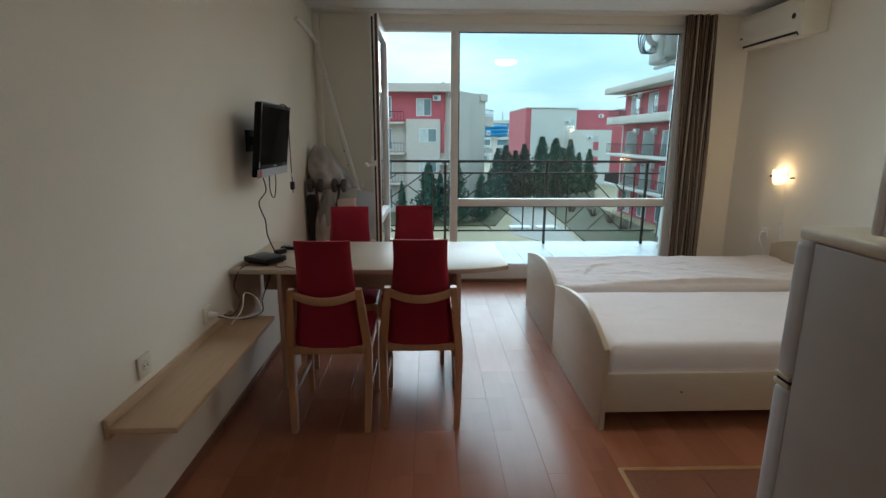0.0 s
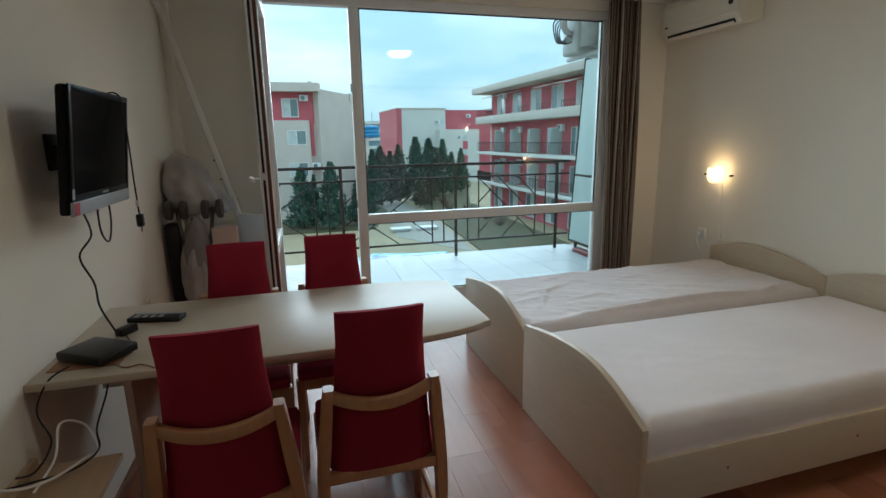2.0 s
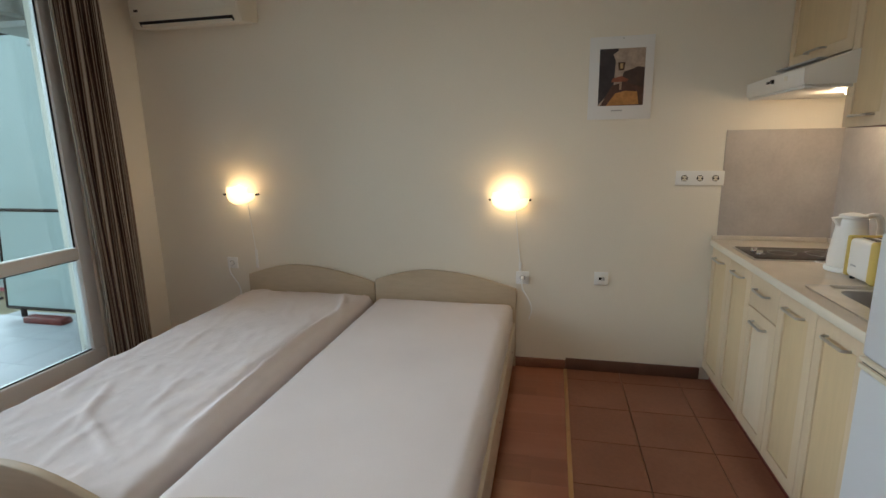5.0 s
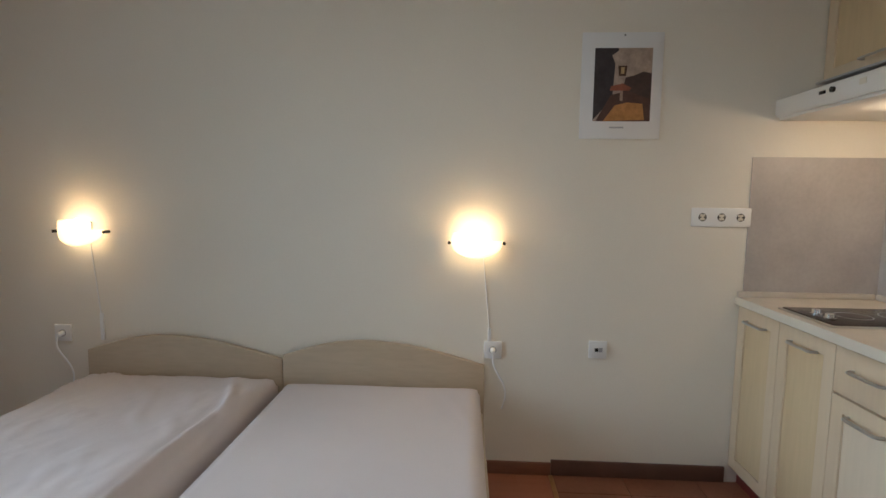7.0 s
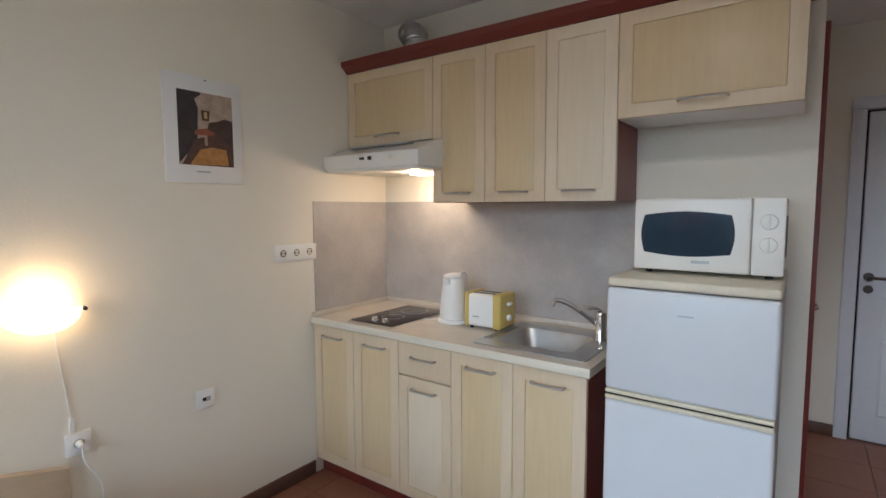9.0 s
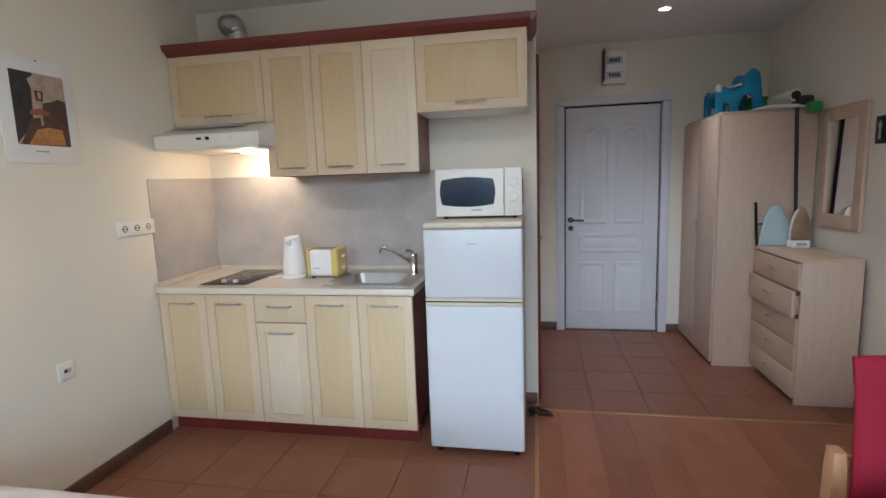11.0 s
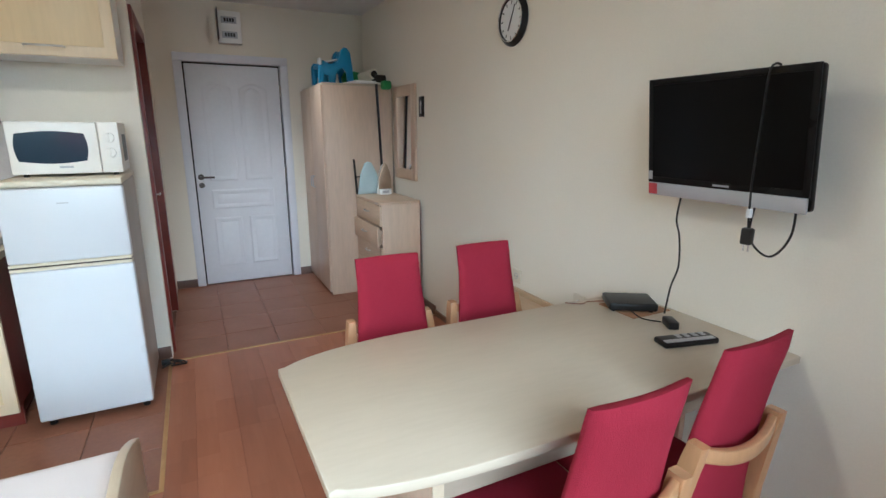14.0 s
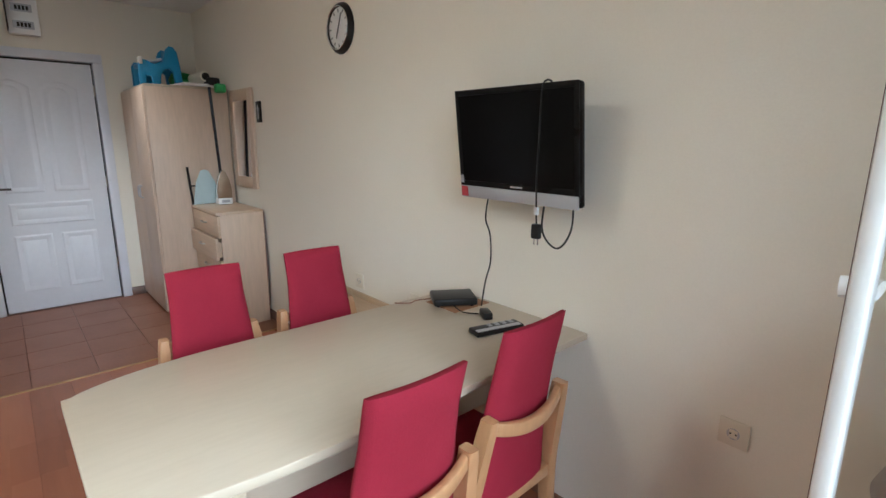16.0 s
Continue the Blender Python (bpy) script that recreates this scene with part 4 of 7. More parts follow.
# toaster
tx0, tx1, ty0, ty1 = 1.885, 2.08, 0.175, 0.325
toaster = thing("toaster", ((tx0 + tx1) / 2, 0.25, 0.868), "white and yellow two-slot toaster", "toaster")
part("body", bx(fresh(), tx0 + 0.02, ty0, 0.878, tx1 - 0.012, ty1, 1.035, 0.018, 3), M_WHITE, toaster)
part("side_cover", bx(fresh(), tx0, ty0 - 0.003, 0.876, tx0 + 0.045, ty1 + 0.003, 1.042, 0.014, 3), M_YELLOW, toaster, "yellow plastic end cover")
part("side_cover", bx(fresh(), tx1 - 0.02, ty0 - 0.003, 0.876, tx1, ty1 + 0.003, 1.042, 0.008, 3), M_YELLOW, toaster, "yellow plastic end cover")
for y in (0.215, 0.265):
    part("slot", bx(fresh(), tx0 + 0.05, y, 1.034, tx1 - 0.03, y + 0.024, 1.037), M_BLACK, toaster)
part("lever", bx(fresh(), tx0 - 0.018, 0.235, 0.985, tx0, 0.265, 0.998, 0.003), M_WHITE, toaster)
part("dial", cyl(fresh(), (tx0, 0.25, 0.925), (tx0 - 0.012, 0.25, 0.925), 0.014), M_WHITE, toaster)
for x in (tx0 + 0.03, tx1 - 0.03):
    for y in (ty0 + 0.02, ty1 - 0.02):
        part("foot", cyl(fresh(), (x, y, 0.868), (x, y, 0.879), 0.009, n=10), M_BLACK, toaster)
part("maker_mark", bx(fresh(), 2.0, ty1, 0.925, 2.035, ty1 + 0.0008, 0.931), M_SILVER, toaster)

# upper cabinets
UPPER = [(2.28, 2.875, 1.785), (1.98, 2.28, 1.468), (1.68, 1.98, 1.468), (1.38, 1.68, 1.468), (0.785, 1.38, 1.785)]
UTOP = 2.185
for k, (x0, x1, z0) in enumerate(UPPER):
    lab = ("short wall unit above the cooker hood, yellow ash door", "tall wall unit with a yellow ash framed door", "tall wall unit with a yellow ash framed door", "tall wall unit with a yellow ash framed door", "short wall unit above the fridge, yellow ash flap")[k]
    cb = thing("wall_cabinet", ((x0 + x1) / 2, 0.15, z0), lab, "cabinet", "kitchen wall units")
    part("body", bx(fresh(), x0 + 0.001, 0.006, z0, x1 - 0.001, 0.288, UTOP), M_MAHOG if k in (1, 2, 3) else M_WHITE, cb)
    cabinet_door(cb, x0, x1, 0.29, z0, UTOP, z0 + 0.045, wood=M_KPALE if k == 3 else None, panel=M_KPALE if k == 3 else None)
part_c = thing("cornice", (1.8, 0.2, UTOP), "dark red moulded cornice along the wall units", "cornice")
prof = [(0.0, UTOP + 0.001), (0.31, UTOP + 0.001), (0.325, UTOP + 0.018), (0.345, UTOP + 0.03), (0.352, UTOP + 0.058), (0.0, UTOP + 0.058)]
part("front_moulding", prism(fresh(), [(y + 0.006, z) for y, z in prof], "x", 0.765, 2.876), M_MAHOG, part_c)
part("end_moulding", prism(fresh(), [(0.765, UTOP + 0.001), (0.765, UTOP + 0.058), (0.735, UTOP + 0.058), (0.742, UTOP + 0.03), (0.755, UTOP + 0.018)], "y", 0.006, 0.355), M_MAHOG, part_c)

# cooker hood
hood = thing("cooker_hood", (2.58, 0.25, 1.63), "white flat cooker hood with its lamp lit", "cooker hood")
part("housing", prism(fresh(), [(0.006, 1.645), (0.49, 1.645), (0.497, 1.66), (0.497, 1.715), (0.30, 1.782), (0.006, 1.782)], "x", 2.225, 2.872, 0.003), M_APPL, hood)
part("lower_tray", bx(fresh(), 2.235, 0.012, 1.632, 2.862, 0.485, 1.645, 0.003), M_APPL, hood)
part("lamp_cover", bx(fresh(), 2.30, 0.10, 1.622, 2.52, 0.20, 1.632, 0.003), M_HOODL, hood, "lit hood lamp cover")
part("grille", bx(fresh(), 2.36, 0.36, 1.763, 2.78, 0.40, 1.770, 0.001), M_SILVER, hood)
part("slider", bx(fresh(), 2.57, 0.497, 1.685, 2.60, 0.502, 1.697, 0.001), M_BLACK, hood)
part("knob", cyl(fresh(), (2.53, 0.497, 1.691), (2.53, 0.507, 1.691), 0.010), M_BLACK, hood)
part("badge", bx(fresh(), 2.38, 0.497, 1.68, 2.41, 0.4985, 1.70), M_CREAMPL, hood)

# air duct on top of the wall unit
duct = thing("extractor_duct", (2.5, 0.17, UTOP), "ribbed aluminium extractor duct on the wall units", "duct")
bm = fresh()
path = spline([(2.50, 0.17, UTOP + 0.06), (2.50, 0.168, UTOP + 0.13), (2.52, 0.16, UTOP + 0.19), (2.58, 0.12, UTOP + 0.21), (2.60, 0.006, UTOP + 0.21)], 8)
prev = None
for i, p in enumerate(path):
    d = (path[min(i + 1, len(path) - 1)] - path[max(i - 1, 0)]).normalized()
    s = d.cross(Vector((1, 0.3, 0))).normalized()
    t2 = d.cross(s)
    r = 0.062 if i % 2 else 0.056
    ring = [bm.verts.new(p + s * r * math.cos(2 * math.pi * k / 20) + t2 * r * math.sin(2 * math.pi * k / 20)) for k in range(20)]
    if prev:
        for k in range(20):
            bm.faces.new((prev[k], prev[(k + 1) % 20], ring[(k + 1) % 20], ring[k]))
    prev = ring
part("hose", bm, M_FOIL, duct, angle=60)

# fridge
FX0, FX1, FY_0, FY_1, FZ = 0.81, 1.295, 0.06, 0.655, 1.212
fridge = thing("fridge_freezer", ((FX0 + FX1) / 2, 0.35, 0), "white two-door fridge freezer with yellowed trim", "fridge")
part("body", bx(fresh(), FX0 + 0.004, FY_0, 0.035, FX1 - 0.004, FY_1 - 0.055, FZ - 0.03, 0.006), M_FRBODY, fridge, "grey-beige side panels, darkened for shade")
part("top_cover", bx(fresh(), FX0, FY_0, FZ - 0.03, FX1, FY_1 - 0.006, FZ, 0.010, 3), M_FRCREAM, fridge, "yellowed plastic top cover")
lower = part("fridge_door", bx(fresh(), FX0, FY_1 - 0.052, 0.04, FX1, FY_1, 0.80, 0.012, 3), M_FRIDGE, fridge)
upper = part("freezer_door", bx(fresh(), FX0, FY_1 - 0.052, 0.835, FX1, FY_1, FZ - 0.034, 0.012, 3), M_FRIDGE, fridge)
part("grip", bx(fresh(), FX0 + 0.002, FY_1 - 0.05, 0.80, FX1 - 0.002, FY_1 + 0.006, 0.815, 0.005), M_FRCREAM, lower, "yellowed grip strip")
part("grip", bx(fresh(), FX0 + 0.002, FY_1 - 0.05, 0.822, FX1 - 0.002, FY_1 + 0.006, 0.835, 0.005), M_FRCREAM, upper, "yellowed grip strip")
part("gap_seal", bx(fresh(), FX0 + 0.006, FY_1 - 0.05, 0.814, FX1 - 0.006, FY_1 - 0.004, 0.823), M_BLACK, fridge)
part("maker_mark", bx(fresh(), 1.03, FY_1, 1.105, 1.075, FY_1 + 0.001, 1.110), M_SILVER, upper)
for x in (FX0 + 0.04, FX1 - 0.04):
    for y in (FY_0 + 0.05, FY_1 - 0.06):
        part("foot", cyl(fresh(), (x, y, 0.0), (x, y, 0.036), 0.017, n=12), M_BLACK, fridge)
part("back_panel_coil", bx(fresh(), FX0 + 0.03, 0.045, 0.12, FX1 - 0.03, FY_0, 1.1), M_BLACK, fridge)

# microwave
mx0, mx1, my0, my1, mz0, mz1 = 0.815, 1.262, 0.12, 0.465, 1.226, 1.472
mw = thing("microwave", (1.04, 0.3, FZ), "cream microwave oven with two dials on the fridge", "microwave")
part("body", bx(fresh(), mx0 + 0.003, my0, mz0, mx1 - 0.003, my1 - 0.025, mz1, 0.006), M_APPL, mw)
part("front", bx(fresh(), mx0, my1 - 0.025, mz0, mx0 + 0.088, my1 - 0.002, mz1, 0.006), M_APPL, mw, "cream control panel")
mdoor = part("door", bx(fresh(), mx0 + 0.09, my1 - 0.025, mz0, mx1, my1, mz1, 0.008, 3), M_APPL, mw)
def bulge(x0, x1, z0, z1, b, n=8):
    pts = []
    for i in range(n + 1):
        s = i / n
        pts.append((x0 + (x1 - x0) * s, z0 - b * math.sin(math.pi * s)))
    for i in range(n + 1):
        s = i / n
        pts.append((x1 + b * 0.9 * math.sin(math.pi * s), z0 + (z1 - z0) * s))
    for i in range(n + 1):
        s = i / n
        pts.append((x1 - (x1 - x0) * s, z1 + b * math.sin(math.pi * s)))
    for i in range(n + 1):
        s = i / n
        pts.append((x0 - b * 0.9 * math.sin(math.pi * s), z1 - (z1 - z0) * s))
    out = []
    for p in pts:
        if not out or (abs(p[0] - out[-1][0]) + abs(p[1] - out[-1][1])) > 1e-5:
            out.append(p)
    return out[:-1]
part("window", prism(fresh(), bulge(mx0 + 0.145, mx1 - 0.035, mz0 + 0.062, mz1 - 0.055, 0.012), "y", my1 - 0.004, my1 + 0.0015), M_DARKGLASS, mdoor, "dark oven glass with the window's blue reflection in its colour")
part("maker_mark", bx(fresh(), 1.02, my1, mz0 + 0.028, 1.075, my1 + 0.001, mz0 + 0.038), M_SILVER, mdoor)
for z in (mz1 - 0.075, mz1 - 0.148):
    kn = part("dial", cyl(fresh(), (mx0 + 0.043, my1 - 0.003, z), (mx0 + 0.043, my1 + 0.010, z), 0.024, 0.022, 24), M_APPL, mw)
    part("pointer", bx(fresh(), mx0 + 0.040, my1 + 0.009, z - 0.022, mx0 + 0.046, my1 + 0.016, z + 0.022, 0.001), M_APPL, kn)
part("side_vent", bx(fresh(), mx0 + 0.001, my0 + 0.06, mz0 + 0.05, mx0 + 0.0035, my0 + 0.2, mz1 - 0.06), M_BLACK, mw)
for x in (mx0 + 0.04, mx1 - 0.04):
    for y in (my0 + 0.04, my1 - 0.06):
        part("foot", cyl(fresh(), (x, y, FZ), (x, y, mz0 + 0.002), 0.012, n=10), M_BLACK, mw)

# ---- hall: entrance door, wardrobe, chest of drawers, mirror ----
fd = thing("door_1", (0.09, YD, 0), "white panelled entrance door, shut, in a white frame", "door", kind="structure")
for nm, d in (("jamb", (DX0, YD - 0.06, 0, DX0 + 0.07, YD + 0.018, DH - 0.07)), ("jamb", (DX1 - 0.07, YD - 0.06, 0, DX1, YD + 0.018, DH - 0.07)), ("head", (DX0, YD - 0.06, DH - 0.07, DX1, YD + 0.0185, DH))):
    part(nm, bx(fresh(), *d, 0.006), M_DOORW, fd)
lx0, lx1, lz1, ly = -0.302, 0.482, 2.000, YD - 0.012
lf = part("leaf", bx(fresh(), lx0, ly - 0.04, 0.008, lx1, ly, lz1, 0.004), M_DOORW, fd)
part("threshold", bx(fresh(), DX0 + 0.03, YD - T, -0.06, DX1 - 0.03, YD - 0.001, 0.0045), M_PLINTH, fd)
part("gap_shadow", bx(fresh(), lx0 - 0.018, ly - 0.046, 0.0, lx1 + 0.018, ly - 0.042, lz1 + 0.018), M_BLACK, fd)


def raised_panel(x0, x1, z0, z1, arched=False):
    bm = fresh()
    loops = []
    for inset, dy in ((0, 0.0), (0.012, 0.006), (0.028, 0.006), (0.045, 0.0015), (0.06, 0.006)):
        pts = [(x0 + inset, z0 + inset), (x1 - inset, z0 + inset)]
        n = 10
        for i in range(n + 1):
            u = i / n
            x = x1 - inset - (x1 - x0 - 2 * inset) * u
            z = z1 - inset + (0.05 * math.sin(math.pi * u) if arched else 0)
            pts.append((x, z))
        loops.append([bm.verts.new((x, ly + dy, z)) for x, z in pts])
    for a, b in zip(loops, loops[1:]):
        for i in range(len(a)):
            j = (i + 1) % len(a)
            bm.faces.new((a[i], a[j], b[j], b[i]))
    bm.faces.new(loops[-1])
    part("raised_panel", bm, M_DOORW, lf, angle=25)


raised_panel(lx0 + 0.115, 0.06, 0.98, 1.80, True)
raised_panel(0.12, lx1 - 0.115, 0.98, 1.80, True)
raised_panel(lx0 + 0.115, lx1 - 0.115, 0.72, 0.90)
raised_panel(lx0 + 0.115, 0.06, 0.17, 0.64)
raised_panel(0.12, lx1 - 0.115, 0.17, 0.64)
rose = part("rose", cyl(fresh(), (0.44, ly, 1.02), (0.44, ly + 0.012, 1.02), 0.026, n=20), M_BRONZE, lf)
part("lever", tube(fresh(), spline([(0.44, ly + 0.01, 1.02), (0.44, ly + 0.045, 1.02), (0.42, ly + 0.055, 1.02), (0.33, ly + 0.055, 1.018)], 4), 0.009), M_BRONZE, rose)
part("key_rose", cyl(fresh(), (0.44, ly, 0.945), (0.44, ly + 0.012, 0.945), 0.024, n=20), M_BRONZE, lf)
for z in (0.28, 1.0, 1.75):
    part("hinge", cyl(fresh(), (lx0 - 0.006, ly + 0.006, z), (lx0 - 0.006, ly + 0.006, z + 0.09), 0.008, n=10), M_CHROME, fd)

# bathroom door, seen from its edge only
bd = thing("door_2", (XH, -0.55, 0), "dark red wooden bathroom door in its frame", "door", kind="structure")
for nm, d in (("jamb", (XH - 0.018, BD1 - 0.03, 0, XH + 0.13, BD1 + 0.05, BDH + 0.05)), ("jamb", (XH - 0.018, BD0 - 0.05, 0, XH + 0.13, BD0 + 0.03, BDH + 0.05)), ("head", (XH - 0.0175, BD0 + 0.03, BDH - 0.03, XH + 0.13, BD1 - 0.03, BDH + 0.05)), ("leaf", (XH + 0.03, BD0 + 0.03, 0.008, XH + 0.07, BD1 - 0.03, BDH - 0.03))):
    part(nm, bx(fresh(), *d, 0.004), M_MAHOG, bd)
br = part("rose", cyl(fresh(), (XH + 0.03, -0.2, 1.03), (XH + 0.018, -0.2, 1.03), 0.025), M_CHROME, bd)
part("lever", tube(fresh(), spline([(XH + 0.02, -0.2, 1.03), (XH - 0.02, -0.2, 1.03), (XH - 0.028, -0.22, 1.03), (XH - 0.028, -0.30, 1.028)], 4), 0.008), M_CHROME, br)

# wardrobe
wx0, wx1, wy0, wy1, wz = XL + 0.012, -0.49, YD + 0.01, -0.77, 1.815
wr = thing("wardrobe", (-0.8, -1.2, 0), "tall pale ash laminate wardrobe with two plain doors", "wardrobe")
part("side_panel", bx(fresh(), wx0, wy1 - 0.018, 0, wx1 - 0.02, wy1, wz - 0.018, 0.002), M_ASH, wr)
part("side_panel", bx(fresh(), wx0, wy0, 0, wx1 - 0.02, wy0 + 0.018, wz - 0.018, 0.002), M_ASH, wr)
part("top_panel", bx(fresh(), wx0, wy0, wz - 0.018, wx1 - 0.02, wy1, wz, 0.002), M_ASHX, wr)
part("back_panel", bx(fresh(), wx0, wy0 + 0.018, 0.02, wx0 + 0.006, wy1 - 0.018, wz - 0.018), M_ASH, wr)
part("plinth", bx(fresh(), wx1 - 0.06, wy0 + 0.018, 0, wx1 - 0.045, wy1 - 0.018, 0.06), M_ASHY, wr)
ym = (wy0 + wy1) / 2
for a, b, hy in ((wy0 + 0.002, ym - 0.0015, ym - 0.035), (ym + 0.0015, wy1 - 0.002, ym + 0.035)):
    d = part("door", bx(fresh(), wx1 - 0.018, a, 0.03, wx1, b, wz - 0.02, 0.002), M_ASH, wr)
    part("handle", tube(fresh(), spline([(wx1, hy, 0.93), (wx1 + 0.02, hy, 0.94), (wx1 + 0.022, hy, 0.98), (wx1 + 0.02, hy, 1.02), (wx1, hy, 1.03)], 3), 0.005), M_SILVER, d)

# chest of drawers: the second drawer stands a little out
cx0, cx1, cy0, cy1, cz = XL + 0.03, -0.752, -0.75, -0.145, 0.893
ch = thing("chest_of_drawers", (-0.93, -0.45, 0), "pale ash chest of five drawers, one drawer slightly open", "chest")
part("side_panel", bx(fresh(), cx0, cy1 - 0.018, 0, cx1 - 0.02, cy1, cz - 0.02, 0.002), M_ASH, ch)
part("side_panel", bx(fresh(), cx0, cy0, 0, cx1 - 0.02, cy0 + 0.018, cz - 0.02, 0.002), M_ASH, ch)
part("top", bx(fresh(), cx0, cy0 - 0.004, cz - 0.02, cx1 + 0.004, cy1 + 0.004, cz, 0.003), M_ASHY, ch)
part("back", bx(fresh(), cx0 - 0.004, cy0, 0.01, cx0, cy1, cz - 0.02), M_MAHOG, ch)
for k in range(5):
    z0 = 0.045 + 0.165 * k
    o = 0.025 if k == 3 else 0.0
    d = part("drawer", bx(fresh(), cx1 - 0.02 + o, cy0 + 0.002, z0, cx1 + o, cy1 - 0.002, z0 + 0.160, 0.002), M_ASHY, ch)
    part("drawer_box", bx(fresh(), cx0 + 0.02 + o, cy0 + 0.03, z0 + 0.015, cx1 - 0.02 + o, cy1 - 0.03, z0 + 0.13), M_ASHY, d)
    ycen = (cy0 + cy1) / 2
    part("handle", tube(fresh(), spline([(cx1 + o, ycen - 0.05, z0 + 0.09), (cx1 + o + 0.02, ycen - 0.035, z0 + 0.09), (cx1 + o + 0.022, ycen, z0 + 0.09), (cx1 + o + 0.02, ycen + 0.035, z0 + 0.09), (cx1 + o, ycen + 0.05, z0 + 0.09)], 3), 0.0055), M_STEEL, d)

# mirror on the wall
my_0, my_1, mz_0, mz_1 = -0.70, -0.245, 1.035, 1.79
mr_ = thing("wall_mirror", (XL, -0.47, 1.03), "wall mirror in a broad pale ash frame", "mirror")
for nm, d in (("frame_side", (XL + 0.003, my_0, mz_0, XL + 0.025, my_0 + 0.075, mz_1)), ("frame_side", (XL + 0.003, my_1 - 0.075, mz_0, XL + 0.025, my_1, mz_1)),
              ("frame_rail", (XL + 0.003, my_0 + 0.075, mz_0, XL + 0.0245, my_1 - 0.075, mz_0 + 0.085)), ("frame_rail", (XL + 0.003, my_0 + 0.075, mz_1 - 0.085, XL + 0.0245, my_1 - 0.075, mz_1))):
    part(nm, bx(fresh(), *d, 0.003), M_ASH, mr_)
part("mirror_glass", bx(fresh(), XL + 0.004, my_0 + 0.07, mz_0 + 0.08, XL + 0.014, my_1 - 0.07, mz_1 - 0.08), M_MIRROR, mr_)

# small dark plaque beside the mirror
pq = thing("small_plaque", (XL, -0.14, 1.6), "small dark plaque with a light figure beside the mirror", "plaque")
part("board", bx(fresh(), XL + 0.002, -0.185, 1.535, XL + 0.014, -0.105, 1.685, 0.003), M_BLACK, pq)
part("figure", prism(fresh(), [(-0.155, 1.56), (-0.135, 1.56), (-0.138, 1.61), (-0.128, 1.635), (-0.145, 1.66), (-0.162, 1.635), (-0.152, 1.61)], "x", XL + 0.014, XL + 0.0165), M_SILVER, pq)

# fuse box over the door
fb = thing("fuse_box", (0.1, YD, 2.28), "white fuse box over the door with its flap open", "fuse box")
part("case", bx(fresh(), -0.005, YD + 0.001, 2.175, 0.185, YD + 0.07, 2.435, 0.006), M_WHITE, fb)
part("open_flap", bx(fresh(), 0.187, YD + 0.07, 2.185, 0.193, YD + 0.22, 2.43, 0.003), M_BLACK, fb, "smoked flap, open")
for z in (2.215, 2.335):
    part("breaker_row", bx(fresh(), 0.03, YD + 0.07, z, 0.155, YD + 0.074, z + 0.055), M_SILVER, fb)
    for k in range(4):
        part("breaker", bx(fresh(), 0.05 + 0.022 * k, YD + 0.074, z + 0.012, 0.066 + 0.022 * k, YD + 0.08, z + 0.042), M_BLACK, fb)

# recessed ceiling spot
sp = thing("ceiling_spot", (-0.12, -0.75, CEIL), "lit recessed ceiling spot with a white ring", "ceiling light")
part("ring", lathe(fresh(), [(0.045, -0.001), (0.046, -0.006), (0.036, -0.010), (0.032, -0.004)], (-0.12, -0.75, CEIL)), M_WHITE, sp)
part("bulb", lathe(fresh(), [(0.030, -0.004), (0.030, -0.007), (0.01, -0.008)], (-0.12, -0.75, CEIL)), M_SPOTBULB, sp)

# round opal lamp in the middle of the room's ceiling, mirrored in the window
LX_, LY_ = 1.01, 1.80
cl = thing("ceiling_lamp", (LX_, LY_, CEIL), "lit round opal ceiling lamp in a white rim", "ceiling light")
part("rim", lathe(fresh(), [(0.172, 0.0), (0.176, -0.006), (0.174, -0.026), (0.158, -0.03), (0.152, -0.004)], (LX_, LY_, CEIL), 40), M_WHITE, cl)
part("diffuser", lathe(fresh(), [(0.152, -0.012), (0.146, -0.042), (0.122, -0.064), (0.078, -0.078), (0.02, -0.083)], (LX_, LY_, CEIL), 32), M_OPAL, cl, "lit opal diffuser", angle=80)

# ---- television on its bracket ----
tv = thing("television", (-0.98, 2.44, 1.2), "black flat television with a silver lower edge on a wall bracket", "television")
TY0, TY1, TZ0, TZ1, TXF = 2.165, 2.705, 1.205, 1.60, -0.945
def tvl(bm):
    """The television leans out at the top."""
    for v in bm.verts:
        v.co.x -= (1.597 - v.co.z) * 0.12
    return bm


part("housing", tvl(bx(fresh(), TXF - 0.036, TY0, TZ0 + 0.005, TXF - 0.004, TY1, TZ1, 0.010, 3)), M_TVCASE, tv)
part("back_bulge", tvl(bx(fresh(), TXF - 0.064, TY0 + 0.11, TZ0 + 0.06, TXF - 0.036, TY1 - 0.11, TZ1 - 0.05, 0.012, 3)), M_TVCASE, tv)
bm = fresh()
for d in ((TY0, TZ0 + 0.045, TY0 + 0.018, TZ1), (TY1 - 0.018, TZ0 + 0.045, TY1, TZ1), (TY0 + 0.018, TZ1 - 0.02, TY1 - 0.018, TZ1), (TY0 + 0.018, TZ0 + 0.045, TY1 - 0.018, TZ0 + 0.065)):
    bx(bm, TXF - 0.004, d[0], d[1], TXF + 0.002, d[2], d[3], 0.001)
part("bezel", tvl(bm), M_TVCASE, tv)
part("screen", tvl(bx(fresh(), TXF - 0.003, TY0 + 0.018, TZ0 + 0.065, TXF, TY1 - 0.018, TZ1 - 0.02)), M_SCREEN, tv)
part("speaker_bar", tvl(bx(fresh(), TXF - 0.006, TY0 + 0.003, TZ0, TXF + 0.006, TY1 - 0.003, TZ0 + 0.045, 0.004)), M_SILVER, tv, "silver speaker bar")
